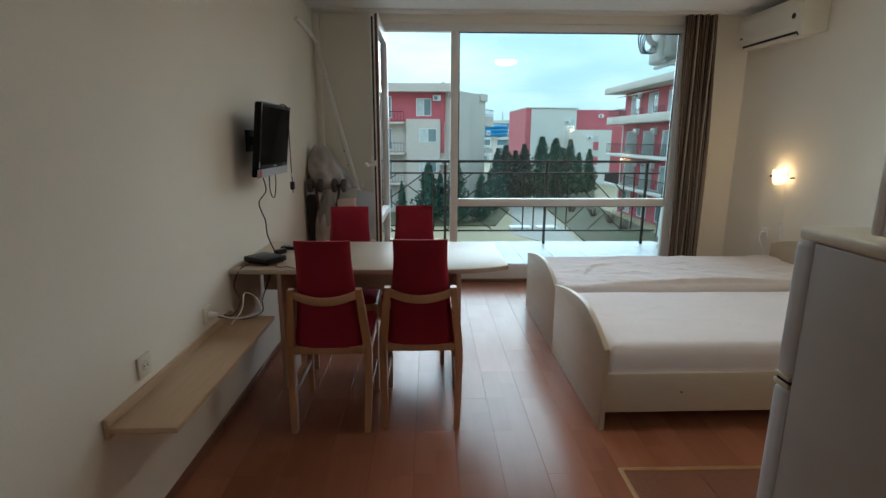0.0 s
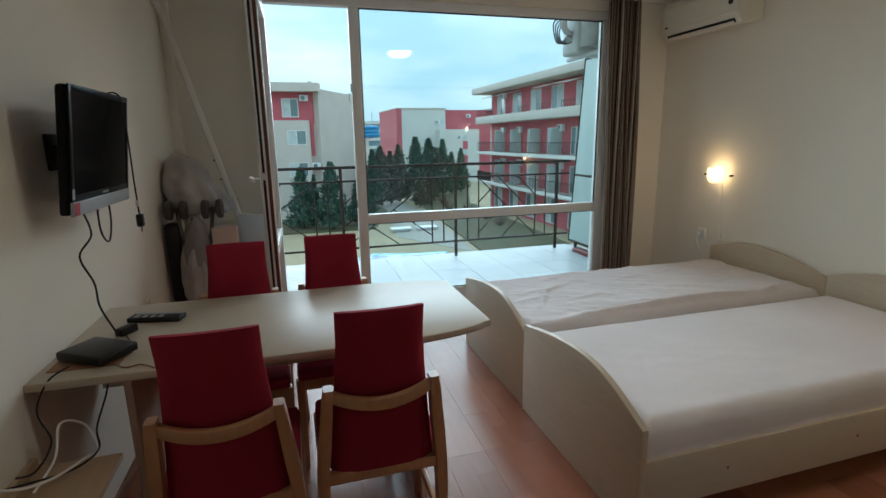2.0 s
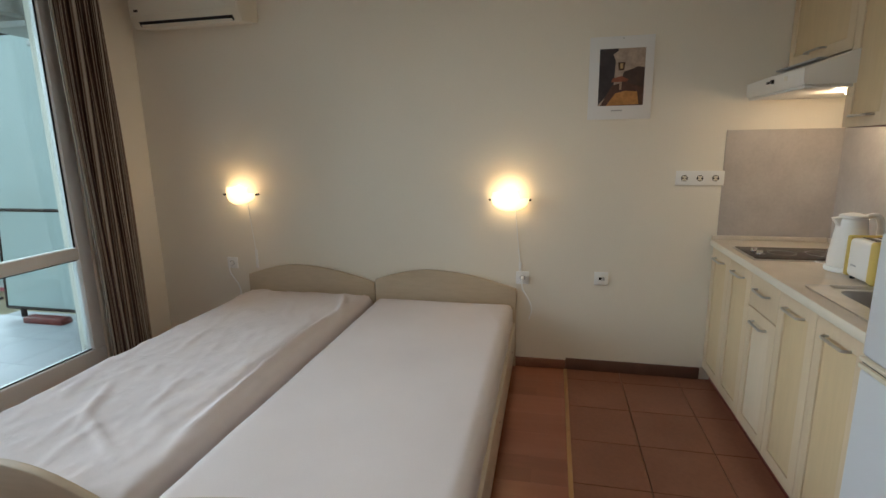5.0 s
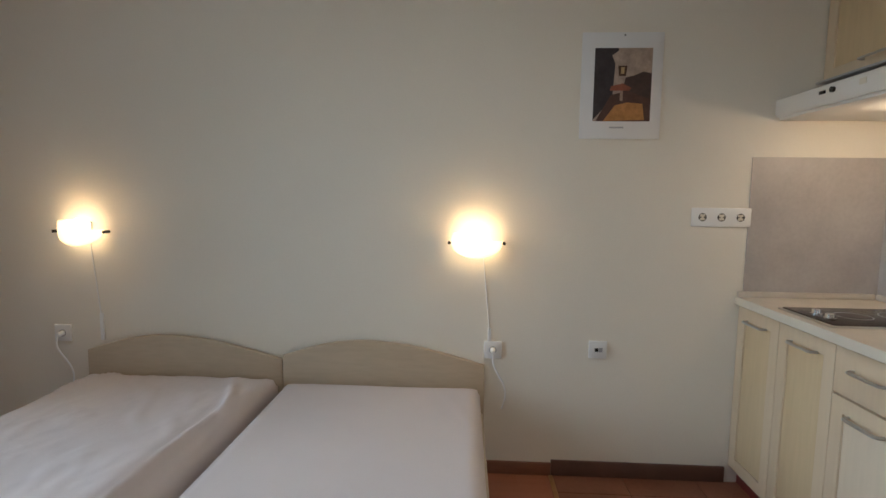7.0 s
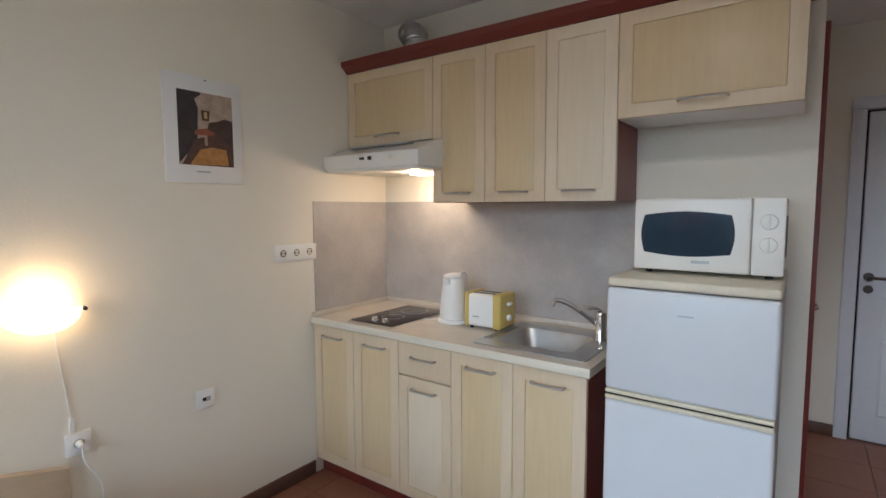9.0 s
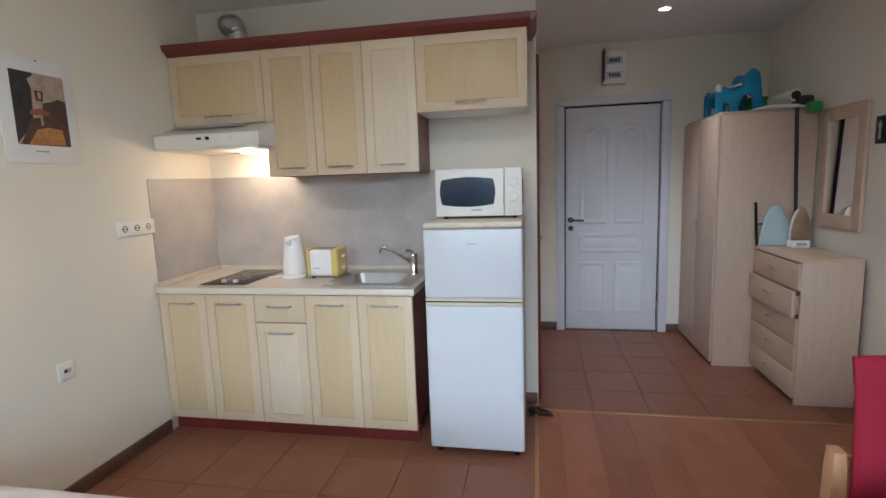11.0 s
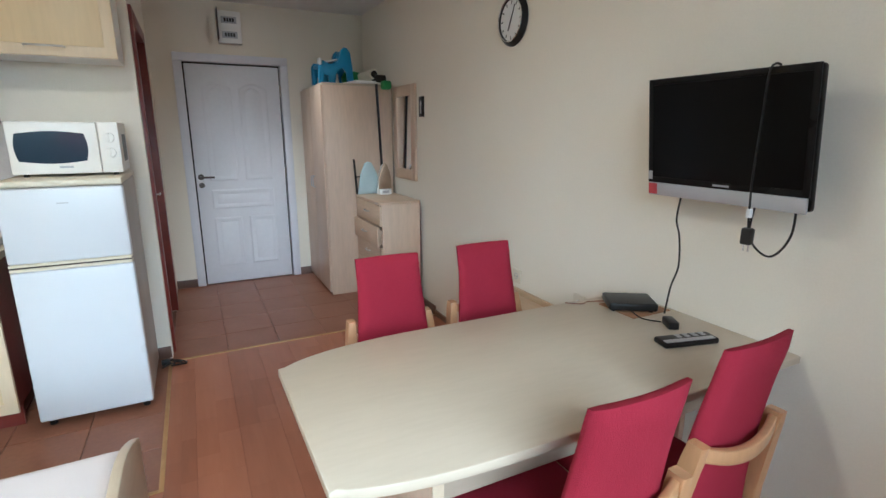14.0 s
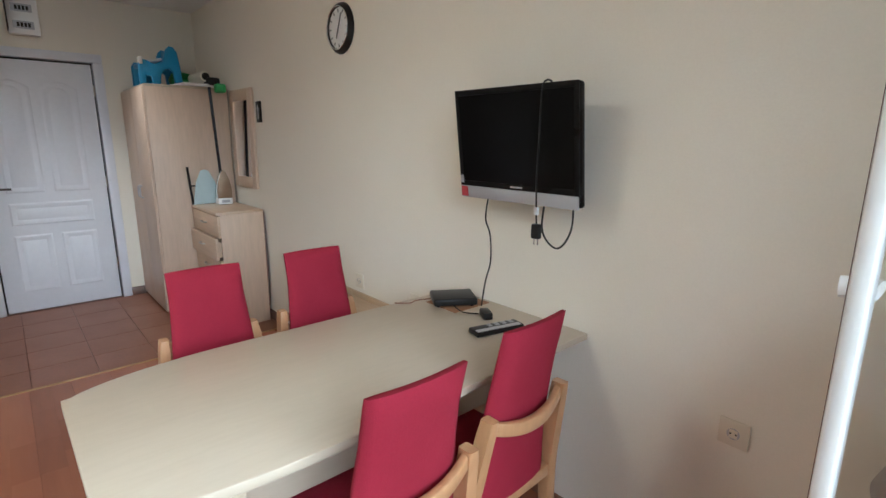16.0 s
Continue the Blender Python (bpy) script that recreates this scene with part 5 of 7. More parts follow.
part("badge", tvl(bx(fresh(), TXF + 0.002, 2.42, TZ0 + 0.052, TXF + 0.003, 2.475, TZ0 + 0.058)), M_SILVER, tv)
M_STICKER = mat("red_sticker", (0.45, 0.05, 0.06), (0.38, 0.04, 0.05), 30, 0.5)
part("sticker", tvl(bx(fresh(), TXF + 0.006, TY0 + 0.006, TZ0 + 0.004, TXF + 0.007, TY0 + 0.042, TZ0 + 0.042)), M_STICKER, tv, "red sticker")
part("sticker", tvl(bx(fresh(), TXF + 0.002, TY0 + 0.002, TZ0 + 0.055, TXF + 0.003, TY0 + 0.018, TZ0 + 0.085)), M_SILVER, tv, "small silver sticker")
part("wall_plate", bx(fresh(), XL + 0.001, 2.38, 1.34, XL + 0.012, 2.50, 1.46, 0.002), M_BLACK, tv)
part("bracket_arm", bx(fresh(), XL + 0.012, 2.415, 1.375, TXF - 0.085, 2.465, 1.425, 0.004), M_BLACK, tv)
part("power_cable", tube(fresh(), spline([(TXF - 0.065, 2.29, TZ0 + 0.01), (TXF - 0.05, 2.292, 1.13), (TXF - 0.09, 2.28, 1.06), (TXF - 0.07, 2.305, 0.96), (TXF - 0.06, 2.29, 0.88), (TXF - 0.03, 2.30, TZ + 0.03)], 6), 0.0035, 6), M_BLACK, tv)
part("hanging_cable", tube(fresh(), spline([(-1.045, 2.645, TZ0 + 0.02), (-1.045, 2.645, 1.14), (-1.045, 2.62, 1.08), (-1.045, 2.585, 1.055), (-1.045, 2.54, 1.08), (-1.045, 2.52, 1.13), (-1.045, 2.53, TZ0 + 0.02)], 6), 0.0035, 6), M_BLACK, tv)
PXT = TXF + 0.018
plug = part("plug", bx(fresh(), PXT - 0.012, 2.573, 1.105, PXT + 0.012, 2.604, 1.155, 0.006), M_BLACK, tv, "black mains plug")
for y in (2.581, 2.596):
    part("pin", cyl(fresh(), (PXT, y, 1.107), (PXT, y, 1.085), 0.0022, n=8), M_CHROME, plug)
part("screen_cable", tube(fresh(), spline([(TXF - 0.03, 2.585, TZ1 + 0.006), (TXF - 0.005, 2.584, TZ1 + 0.008), (PXT - 0.004, 2.583, 1.58), (PXT, 2.583, 1.45), (PXT, 2.580, 1.3), (PXT, 2.584, 1.2), (PXT, 2.588, 1.15)], 6), 0.0032, 6), M_BLACK, tv)
part("cable_tag", bx(fresh(), PXT - 0.006, 2.579, 1.185, PXT + 0.006, 2.591, 1.21), M_PAPER, tv)

# ---- wall shelf ----
sh = thing("wall_shelf", (-1.0, 1.44, 0.5), "low pale ash wall shelf with a narrow rear lip", "shelf")
part("board", bx(fresh(), XL + 0.018, 0.93, 0.495, -0.888, 1.955, 0.515, 0.003), M_SHELF, sh)
part("rear_lip", bx(fresh(), XL + 0.001, 0.93, 0.475, XL + 0.018, 1.955, 0.545, 0.003), M_SHELF, sh)

# ---- wall sockets ----
def socket(name, y, z, side, label, plugged=False, kind_="power", n=1):
    """side +1: on the wall XL facing +x; -1: on the wall XR facing -x."""
    x = XL if side > 0 else XR
    s = thing(name, (x, y, z), label, "socket")
    w = 0.041 * n + 0.004 * (n > 1)
    f = lambda a: x + side * a
    lo, hi = sorted((f(0.0005), f(0.010)))
    part("frame", bx(fresh(), lo, y - w, z - 0.041, hi, y + w, z + 0.041, 0.004), M_CREAMPL if side > 0 else M_WHITE, s)
    for k in range(n):
        yc = y + (k - (n - 1) / 2) * 0.081
        if kind_ == "power":
            well = part("well", cyl(fresh(), (f(0.0098), yc, z), (f(0.0108), yc, z), 0.021, n=20), M_CREAMPL if side > 0 else M_WHITE, s)
            part("recess", cyl(fresh(), (f(0.0104), yc, z), (f(0.0112), yc, z), 0.0175, n=20), M_BLACK if n > 1 else M_SILVER, well)
            part("insert", bx(fresh(), *sorted((f(0.0108), f(0.0118)))[:1], yc - 0.011, z - 0.013, sorted((f(0.0108), f(0.0118)))[1], yc + 0.011, z + 0.013, 0.0), M_CREAMPL, well)
            for dy in (-0.0075, 0.0075):
                part("hole", cyl(fresh(), (f(0.0115), yc + dy, z), (f(0.0122), yc + dy, z), 0.003, n=8), M_BLACK, well)
        else:
            part("jack", bx(fresh(), *sorted((f(0.010), f(0.0115)))[:1], yc - 0.002, z - 0.008, sorted((f(0.010), f(0.0115)))[1], yc + 0.014, z + 0.008), M_BLACK, s)
            part("jack_cover", bx(fresh(), *sorted((f(0.010), f(0.0125)))[:1], yc - 0.020, z - 0.010, sorted((f(0.010), f(0.0125)))[1], yc - 0.004, z + 0.010), M_SILVER, s)
    return s


socket("wall_socket", 1.178, 0.613, 1, "cream single wall socket above the shelf")
socket("wall_socket", 1.705, 0.615, 1, "cream wall socket with a white plug in it")
socket("wall_socket", 3.188, 0.60, 1, "cream single wall socket low beside the table")
socket("wall_socket", 3.735, 0.62, -1, "cream wall socket with a lamp plug beside the bed")
socket("wall_socket", 1.672, 0.595, -1, "cream wall socket with a lamp plug by the headboard")
socket("phone_socket", 1.196, 0.609, -1, "cream telephone wall socket", kind_="phone")
socket("triple_socket", 0.69, 1.218, -1, "white row of three wall sockets by the splashback", n=3)

# ---- wall lamps ----
def wall_lamp(y, z, label, sock_y, sock_z):
    w = thing("wall_lamp", (XR, y, z), label, "wall lamp", "two bedside wall lamps")
    part("back_plate", bx(fresh(), XR - 0.012, y - 0.045, z - 0.04, XR - 0.001, y + 0.045, z + 0.04, 0.003), M_WHITE, w)
    part("bulb", lathe(fresh(), [(0.006, 0), (0.016, 0.01), (0.02, 0.03), (0.014, 0.05), (0.004, 0.056)], (XR - 0.035, y, z + 0.0), 14), M_BULB, w)
    # bowed half-round glass, lower edge circular, upper edge straight with a step
    bm = fresh()
    rows, cols = 10, 18
    grid = []
    for j in range(rows + 1):
        v = j / rows
        line = []
        for i in range(cols + 1):
            u = -1 + 2 * i / cols
            hy = 0.115 * u
            bottom = -0.066 * math.sqrt(max(0.0, 1 - u * u)) - 0.004
            top = 0.050 * math.sqrt(max(0.0, 1 - (u * 0.85) ** 4))
            if u > 0.55 or u < -0.9:
                top = 0.006
            hz = bottom + (top - bottom) * v
            out = 0.022 + 0.050 * (1 - u * u) * (0.75 + 0.25 * v)
            line.append(bm.verts.new((XR - out, y - hy, z + hz)))
        grid.append(line)
    for j in range(rows):
        for i in range(cols):
            bm.faces.new((grid[j][i], grid[j][i + 1], grid[j + 1][i + 1], grid[j + 1][i]))
    s = part("glass_shade", bm, M_LAMPGLASS, w, "lit frosted glass shade", angle=180)
    md = s.modifiers.new("thickness", 'SOLIDIFY')
    md.thickness = 0.004
    for dy in (-0.122, 0.122):
        part("screw", cyl(fresh(), (XR - 0.001, y + dy, z - 0.006), (XR - 0.036, y + dy, z - 0.006), 0.0075, n=12), M_BLACK, w)
    part("cable_duct", bx(fresh(), XR - 0.008, y - 0.075, sock_z - 0.03, XR - 0.001, y - 0.058, sock_z + 0.1, 0.001), M_WHITE, w)
    part("cable", tube(fresh(), spline([(XR - 0.004, y - 0.03, z - 0.05), (XR - 0.004, y - 0.045, z - 0.2), (XR - 0.006, y - 0.066, sock_z + 0.09)], 5), 0.0028, 6), M_WHITE, w)
    part("plug", cyl(fresh(), (XR - 0.011, sock_y, sock_z), (XR - 0.042, sock_y, sock_z - 0.004), 0.013, 0.009, 12), M_WHITE, w)
    part("plug_cable", tube(fresh(), spline([(XR - 0.04, sock_y, sock_z - 0.004), (XR - 0.05, sock_y - 0.004, sock_z - 0.06), (XR - 0.035, sock_y - 0.05, sock_z - 0.15), (XR - 0.03, sock_y - 0.06, sock_z - 0.21), (XR - 0.03, sock_y - 0.045, sock_z - 0.27)], 6), 0.004, 6), M_WHITE, w)
    return w


wall_lamp(1.755, 1.095, "lit half-round glass wall lamp above the near headboard", 1.672, 0.595)
wall_lamp(3.605, 1.118, "lit half-round glass wall lamp beside the curtain", 3.735, 0.62)

# ---- air conditioner ----
ac = thing("air_conditioner", (2.78, 3.66, 2.2), "cream wall-mounted air conditioner high in the corner", "air conditioner")
AY0, AY1 = 3.37, 4.145
part("housing", prism(fresh(), [(XR - 0.001, 2.208), (XR - 0.178, 2.180), (XR - 0.212, 2.228), (XR - 0.220, 2.40), (XR - 0.195, 2.462), (XR - 0.001, 2.470)], "y", AY0, AY1, 0.012), M_CREAMPL, ac, angle=40)
part("front_panel", prism(fresh(), [(XR - 0.2125, 2.252), (XR - 0.2195, 2.252), (XR - 0.2270, 2.405), (XR - 0.2200, 2.405)], "y", AY0 + 0.012, AY1 - 0.012), M_CREAMPL, ac)
part("outlet_slot", prism(fresh(), [(XR - 0.184, 2.189), (XR - 0.188, 2.186), (XR - 0.206, 2.212), (XR - 0.202, 2.216)], "y", AY0 + 0.05, AY1 - 0.06), M_BLACK, ac, "dark outlet slot")
part("louvre", prism(fresh(), [(XR - 0.189, 2.187), (XR - 0.192, 2.185), (XR - 0.199, 2.196), (XR - 0.196, 2.198)], "y", AY0 + 0.06, AY1 - 0.07), M_CREAMPL, ac)
part("display", cyl(fresh(), (XR - 0.221, AY0 + 0.075, 2.325), (XR - 0.2275, AY0 + 0.075, 2.325), 0.020, n=20), M_BLACK, ac)
part("badge", bx(fresh(), XR - 0.224, AY1 - 0.075, 2.268, XR - 0.219, AY1 - 0.045, 2.282, 0.002), M_BLACK, ac)

# ---- picture ----
pc = thing("picture_print", (XR, 1.14, 1.56), "unframed street scene print on white mount, pinned to the wall", "picture")
PY0, PY1, PZ0, PZ1 = 0.975, 1.318, 1.553, 2.0
part("sheet", bx(fresh(), XR - 0.009, PY0, PZ0, XR - 0.002, PY1, PZ1, 0.001), M_PAPER, pc)
def ink(name, c):
    return mat(name, c, tuple(v * 0.7 for v in c), 25, 0.7, grain=0.3)
X0 = XR - 0.009
py0, py1, pz0, pz1 = PY0 + 0.045, PY1 - 0.055, PZ0 + 0.075, PZ1 - 0.065
pw, ph_ = py1 - py0, pz1 - pz0
def blot(name, pts, k, c):
    """u runs from the picture's left edge (large y) to its right."""
    part(name, prism(fresh(), [(py1 - u * pw, pz0 + v * ph_) for u, v in pts], "x", X0 - 0.0004 - 0.0003 * k, X0 - 0.0001), ink("ink_" + name, c), pc)
blot("sky", [(0, 0), (1, 0), (1, 1), (0, 1)], 0, (0.55, 0.42, 0.33))
blot("hill", [(0.45, 0.3), (1, 0.3), (1, 0.66), (0.85, 0.68), (0.7, 0.63), (0.55, 0.6)], 1, (0.09, 0.055, 0.045))
blot("house", [(0, 0.02), (0.33, 0.3), (0.34, 0.5), (0.36, 0.78), (0.3, 0.9), (0.42, 0.97), (0.4, 1), (0, 1)], 2, (0.055, 0.045, 0.05))
blot("street", [(0.05, 0), (1, 0), (1, 0.3), (0.6, 0.42), (0.3, 0.36)], 3, (0.12, 0.06, 0.045))
blot("sunlit_path", [(0.18, 0), (0.9, 0.02), (0.86, 0.24), (0.6, 0.26), (0.38, 0.22)], 4, (0.55, 0.26, 0.08))
blot("roof", [(0.28, 0.42), (0.62, 0.42), (0.66, 0.46), (0.5, 0.52), (0.3, 0.48)], 4, (0.34, 0.11, 0.06))
blot("tower", [(0.43, 0.62), (0.55, 0.62), (0.57, 0.76), (0.41, 0.76)], 5, (0.10, 0.05, 0.03))
blot("tower_light", [(0.46, 0.65), (0.52, 0.65), (0.52, 0.74), (0.46, 0.74)], 6, (0.6, 0.42, 0.2))
blot("post", [(0.46, 0.28), (0.51, 0.28), (0.51, 0.42), (0.46, 0.42)], 6, (0.5, 0.35, 0.25))
part("pencil_signature", bx(fresh(), X0 - 0.0006, 1.13, PZ0 + 0.045, X0 - 0.0001, 1.19, PZ0 + 0.052), M_SILVER, pc)
part("pin", cyl(fresh(), (X0, 1.14, PZ1 - 0.012), (X0 - 0.004, 1.14, PZ1 - 0.012), 0.003, n=8), M_BLACK, pc)

# ---- clock ----
CY, CZ = 1.062, 2.005
ck = thing("wall_clock", (XL, CY, CZ), "round wall clock with a black rim and white face", "clock")
def disc(r0, x0, r1, x1, n=40):
    return cyl(fresh(), (x0, CY, CZ), (x1, CY, CZ), r0, r1, n)
bm = fresh()
prev = None
for k in range(41):
    a = 2 * math.pi * k / 40
    ring = [bm.verts.new((XL + dx, CY + r * math.cos(a), CZ + r * math.sin(a))) for r, dx in ((0.132, 0.002), (0.130, 0.010), (0.116, 0.028), (0.106, 0.030), (0.103, 0.022), (0.103, 0.002))]
    if prev:
        for i in range(6):
            bm.faces.new((prev[i], prev[(i + 1) % 6], ring[(i + 1) % 6], ring[i]))
    prev = ring
bmesh.ops.remove_doubles(bm, verts=bm.verts[:], dist=0.0001)
part("rim", bm, M_BLACK, ck)
part("face", disc(0.104, XL + 0.003, 0.104, XL + 0.018), M_PAPER, ck)
hoop = [(XL + 0.030, CY + 0.108 * math.cos(2 * math.pi * i / 40), CZ + 0.108 * math.sin(2 * math.pi * i / 40)) for i in range(41)]
part("bezel_ring", tube(fresh(), hoop, 0.0035, 6), M_CHROME, ck, "thin chrome bezel ring")
for k in range(12):
    a = 2 * math.pi * k / 12
    m = Matrix.Translation((XL + 0.0185, CY + 0.088 * math.sin(a), CZ + 0.088 * math.cos(a))) @ Matrix.Rotation(-a, 4, 'X')
    part("hour_mark", turned(bx(fresh(), 0, -0.003, -0.009, 0.001, 0.003, 0.009), m), M_BLACK, ck)
for a, ln, w in ((radians(205), 0.055, 0.005), (radians(25), 0.08, 0.004)):
    m = Matrix.Translation((XL + 0.021, CY, CZ)) @ Matrix.Rotation(-a, 4, 'X')
    part("hand_pointer", turned(bx(fresh(), 0, -w, -0.012, 0.0012, w, ln, 0.0), m), M_BLACK, ck)

# ---- balcony ----
M_CREAMR = mat("cream_render", (0.60, 0.53, 0.47), (0.54, 0.475, 0.42), 0.35, 0.9, grain=0.12, bscale=6, bump=0.1)
M_WHITER = mat("white_render", (0.68, 0.65, 0.61), (0.62, 0.59, 0.55), 0.3, 0.9, grain=0.1, bscale=6)
M_REDR = mat("raspberry_render", (0.54, 0.13, 0.155), (0.47, 0.11, 0.13), 0.4, 0.9, grain=0.15, bscale=8)
M_WINF = mat("white_window_frame", (0.70, 0.70, 0.69), (0.66, 0.66, 0.65), 2.0, 0.5)
# pane colour lightened to hold the reflected sky and curtains behind
M_WING = mat("sky_toned_glass", (0.22, 0.28, 0.285), (0.13, 0.18, 0.19), 0.7, 0.12)
M_CURT = mat("pale_net_curtain", (0.58, 0.61, 0.60), (0.42, 0.46, 0.45), 2.0, 0.7)
M_YARD = mat("sandy_yard", (0.36, 0.285, 0.17), (0.29, 0.24, 0.155), 0.25, 0.85, grain=0.12, bscale=3)
M_PAVE = mat("grey_paving", (0.34, 0.31, 0.27), (0.28, 0.26, 0.23), 0.3, 0.85, grain=0.12, bscale=3)
M_GRASS = mat("winter_grass", (0.075, 0.085, 0.04), (0.11, 0.085, 0.045), 0.4, 0.95, grain=0.4, bscale=12)
M_POOL = mat("blue_pool_lining", (0.015, 0.14, 0.36), (0.01, 0.10, 0.30), 0.4, 0.15)
M_POOLRIM = mat("pale_pool_rim", (0.30, 0.55, 0.62), (0.22, 0.46, 0.55), 0.5, 0.5)
M_BARK = mat("brown_bark", (0.09, 0.06, 0.045), (0.06, 0.04, 0.03), 8.0, 0.95, bump=0.5, bscale=30)
M_NEEDLE = mat("dark_thuja_needles", (0.075, 0.14, 0.10), (0.05, 0.10, 0.075), 1.2, 0.8, grain=0.3, bscale=9)
M_NEEDLE2 = mat("brown_green_needles", (0.12, 0.13, 0.10), (0.08, 0.095, 0.07), 1.2, 0.8, grain=0.3, bscale=9)

M_PALEGROUT = mat("pale_grout", (0.36, 0.355, 0.35), (0.30, 0.295, 0.29), 6.0, 0.8, grain=0.15)
bf = solo("balcony_floor", bx(fresh(), -3.2, YW + T + 0.02, -0.2, 3.15, 6.16, 0.028), M_PALEGROUT, "pale tiled balcony floor", "balcony floor", kind="structure")
box_solo("outer_wall", (-3.2, YW + T - 0.02, CEIL - 0.06, 3.3, YW + T + 0.02, CEIL + 0.6), M_CREAMR, "cream rendered outer wall above the balcony window")
box_solo("outer_wall", (WX1 + 0.02, YW + T, -0.2, 3.3, YW + T + 0.02, CEIL - 0.06), M_CREAMR, "cream rendered outer wall beside the balcony window")

# balcony railing
rl = thing("balcony_railing", (0.8, 6.0, 0.03), "dark brown iron balcony railing with slanting bars", "railing")
RY = 6.0
for z, h in ((1.130, 0.016), (0.98, 0.011), (0.222, 0.011)):
    part("rail", bx(fresh(), -3.1, RY - h, z - h, 2.93, RY + h, z + h, 0.004), M_RAIL, rl)
POSTS = [-2.52, -1.20, 0.12, 1.44, 2.76]
for x in POSTS:
    p = part("post", bx(fresh(), x - 0.016, RY - 0.016, 0.03, x + 0.016, RY + 0.016, 1.114, 0.004), M_RAIL, rl)
    part("foot_plate", bx(fresh(), x - 0.045, RY - 0.045, 0.028, x + 0.045, RY + 0.045, 0.036, 0.002), M_RAIL, p)


def bar(x0, z0, x1, z1, r=0.0075):
    part("bar", cyl(fresh(), (x0, RY, z0), (x1, RY, z1), r, n=6), M_RAIL, rl)


for k, x in enumerate(POSTS[:-1]):
    xe = POSTS[k + 1]
    flip = k == 3
    for dx in (0.15, 0.29):
        bar(xe - dx, 0.236, xe - dx, 0.966, 0.009)
        if flip:
            bar(x + dx, 0.236, x + dx, 0.966, 0.009)
    a, b = (x + 0.29, xe - 0.29) if flip else (x + 0.02, xe - 0.29)
    lo, hi = 0.236, 0.966
    def put(u0, v0, u1, v1):
        if flip:
            u0, u1 = 1 - u0, 1 - u1
        bar(a + (b - a) * u0, lo + (hi - lo) * v0, a + (b - a) * u1, lo + (hi - lo) * v1)
    put(0, 0, 1, 1)
    put(0, 0.34, 0.66, 1)
    put(0, 0.68, 0.32, 1)
    for s in (0.30, 0.55, 0.80):
        run = min(s, 1 - s)
        put(s, s, s + run, s - run)

# frosted partition at the balcony's end
pt = thing("balcony_partition", (3.0, 5.5, 0.03), "frosted balcony partition in a dark slanted frame", "partition")
part("panel", prism(fresh(), [(4.62, 0.12), (6.05, 0.12), (5.84, 2.29), (4.62, 2.29)], "x", 2.992, 3.008), M_FROST, pt)
for a, b in (((4.6, 0.12), (6.06, 0.12)), ((6.06, 0.12), (5.84, 2.3)), ((5.84, 2.3), (4.6, 2.3)), ((4.6, 0.96), (5.97, 0.96))):
    part("frame_bar", cyl(fresh(), (3.0, a[0], a[1]), (3.0, b[0], b[1]), 0.016, n=6), M_RAIL, pt)
for y in (4.8, 5.9):
    part("stand", bx(fresh(), 2.985, y - 0.015, 0.028, 3.015, y + 0.015, 0.13), M_RAIL, pt)
part("base_cover", bx(fresh(), 2.86, 5.35, 0.028, 2.97, 5.75, 0.09, 0.02), M_MAHOG, pt)

# outdoor unit on brackets
ou = thing("outdoor_unit", (2.6, 4.9, 2.15), "weathered outdoor air conditioner unit on wall brackets", "air conditioner")
M_OU = mat("dirty_white_metal", (0.50, 0.50, 0.47), (0.36, 0.36, 0.34), 5.0, 0.5, grain=0.3, bscale=12)
part("case", bx(fresh(), 2.26, 4.80, 2.185, 2.88, 5.08, 2.71, 0.03, 3), M_OU, ou)
bm = fresh()
for r in (0.05, 0.10, 0.15, 0.20):
    n = 28
    ring = [(2.52 + r * math.cos(2 * math.pi * i / n), 5.088, 2.45 + r * math.sin(2 * math.pi * i / n)) for i in range(n + 1)]
    tube(bm, ring, 0.004, 5)
part("fan_grille", bm, M_BLACK, ou)
part("fan_mouth", cyl(fresh(), (2.52, 5.079, 2.45), (2.52, 5.083, 2.45), 0.21, n=28), M_BLACK, ou)
for x in (2.36, 2.80):
    part("bracket", bx(fresh(), x - 0.02, YW + T + 0.02, 2.15, x + 0.02, 5.12, 2.185, 0.003), M_OU, ou)
part("pipe", tube(fresh(), spline([(2.26, 4.9, 2.36), (2.18, 4.9, 2.42), (2.17, 4.86, 2.54), (2.23, 4.78, 2.62), (2.30, 4.62, 2.58), (2.36, 4.56, 2.5)], 5), 0.03), M_OU, ou)
part("compressor_cover", cyl(fresh(), (2.40, 4.795, 2.24), (2.40, 4.795, 2.50), 0.10, 0.10, 20), M_OU, ou)
for k in range(4):
    part("cable", tube(fresh(), spline([(2.26, 4.88, 2.30 + 0.03 * k), (2.18 - 0.02 * k, 4.9, 2.28), (2.13 - 0.02 * k, 4.9, 2.37 + 0.03 * k), (2.18, 4.86, 2.52), (2.27, 4.6, 2.60)], 5), 0.006, 6), M_BLACK, ou)

# ---- grounds ----
GZ = -6.0
solo("ground", bx(fresh(), -900, -60, GZ - 0.4, 900, 1500, GZ), M_YARD, "sandy paved yard of the resort", "ground", kind="structure")


def patch(name, poly, z, m, label, cat):
    return solo(name, prism(fresh(), poly, "z", GZ - 0.02, GZ + z), m, label, cat, kind="structure")


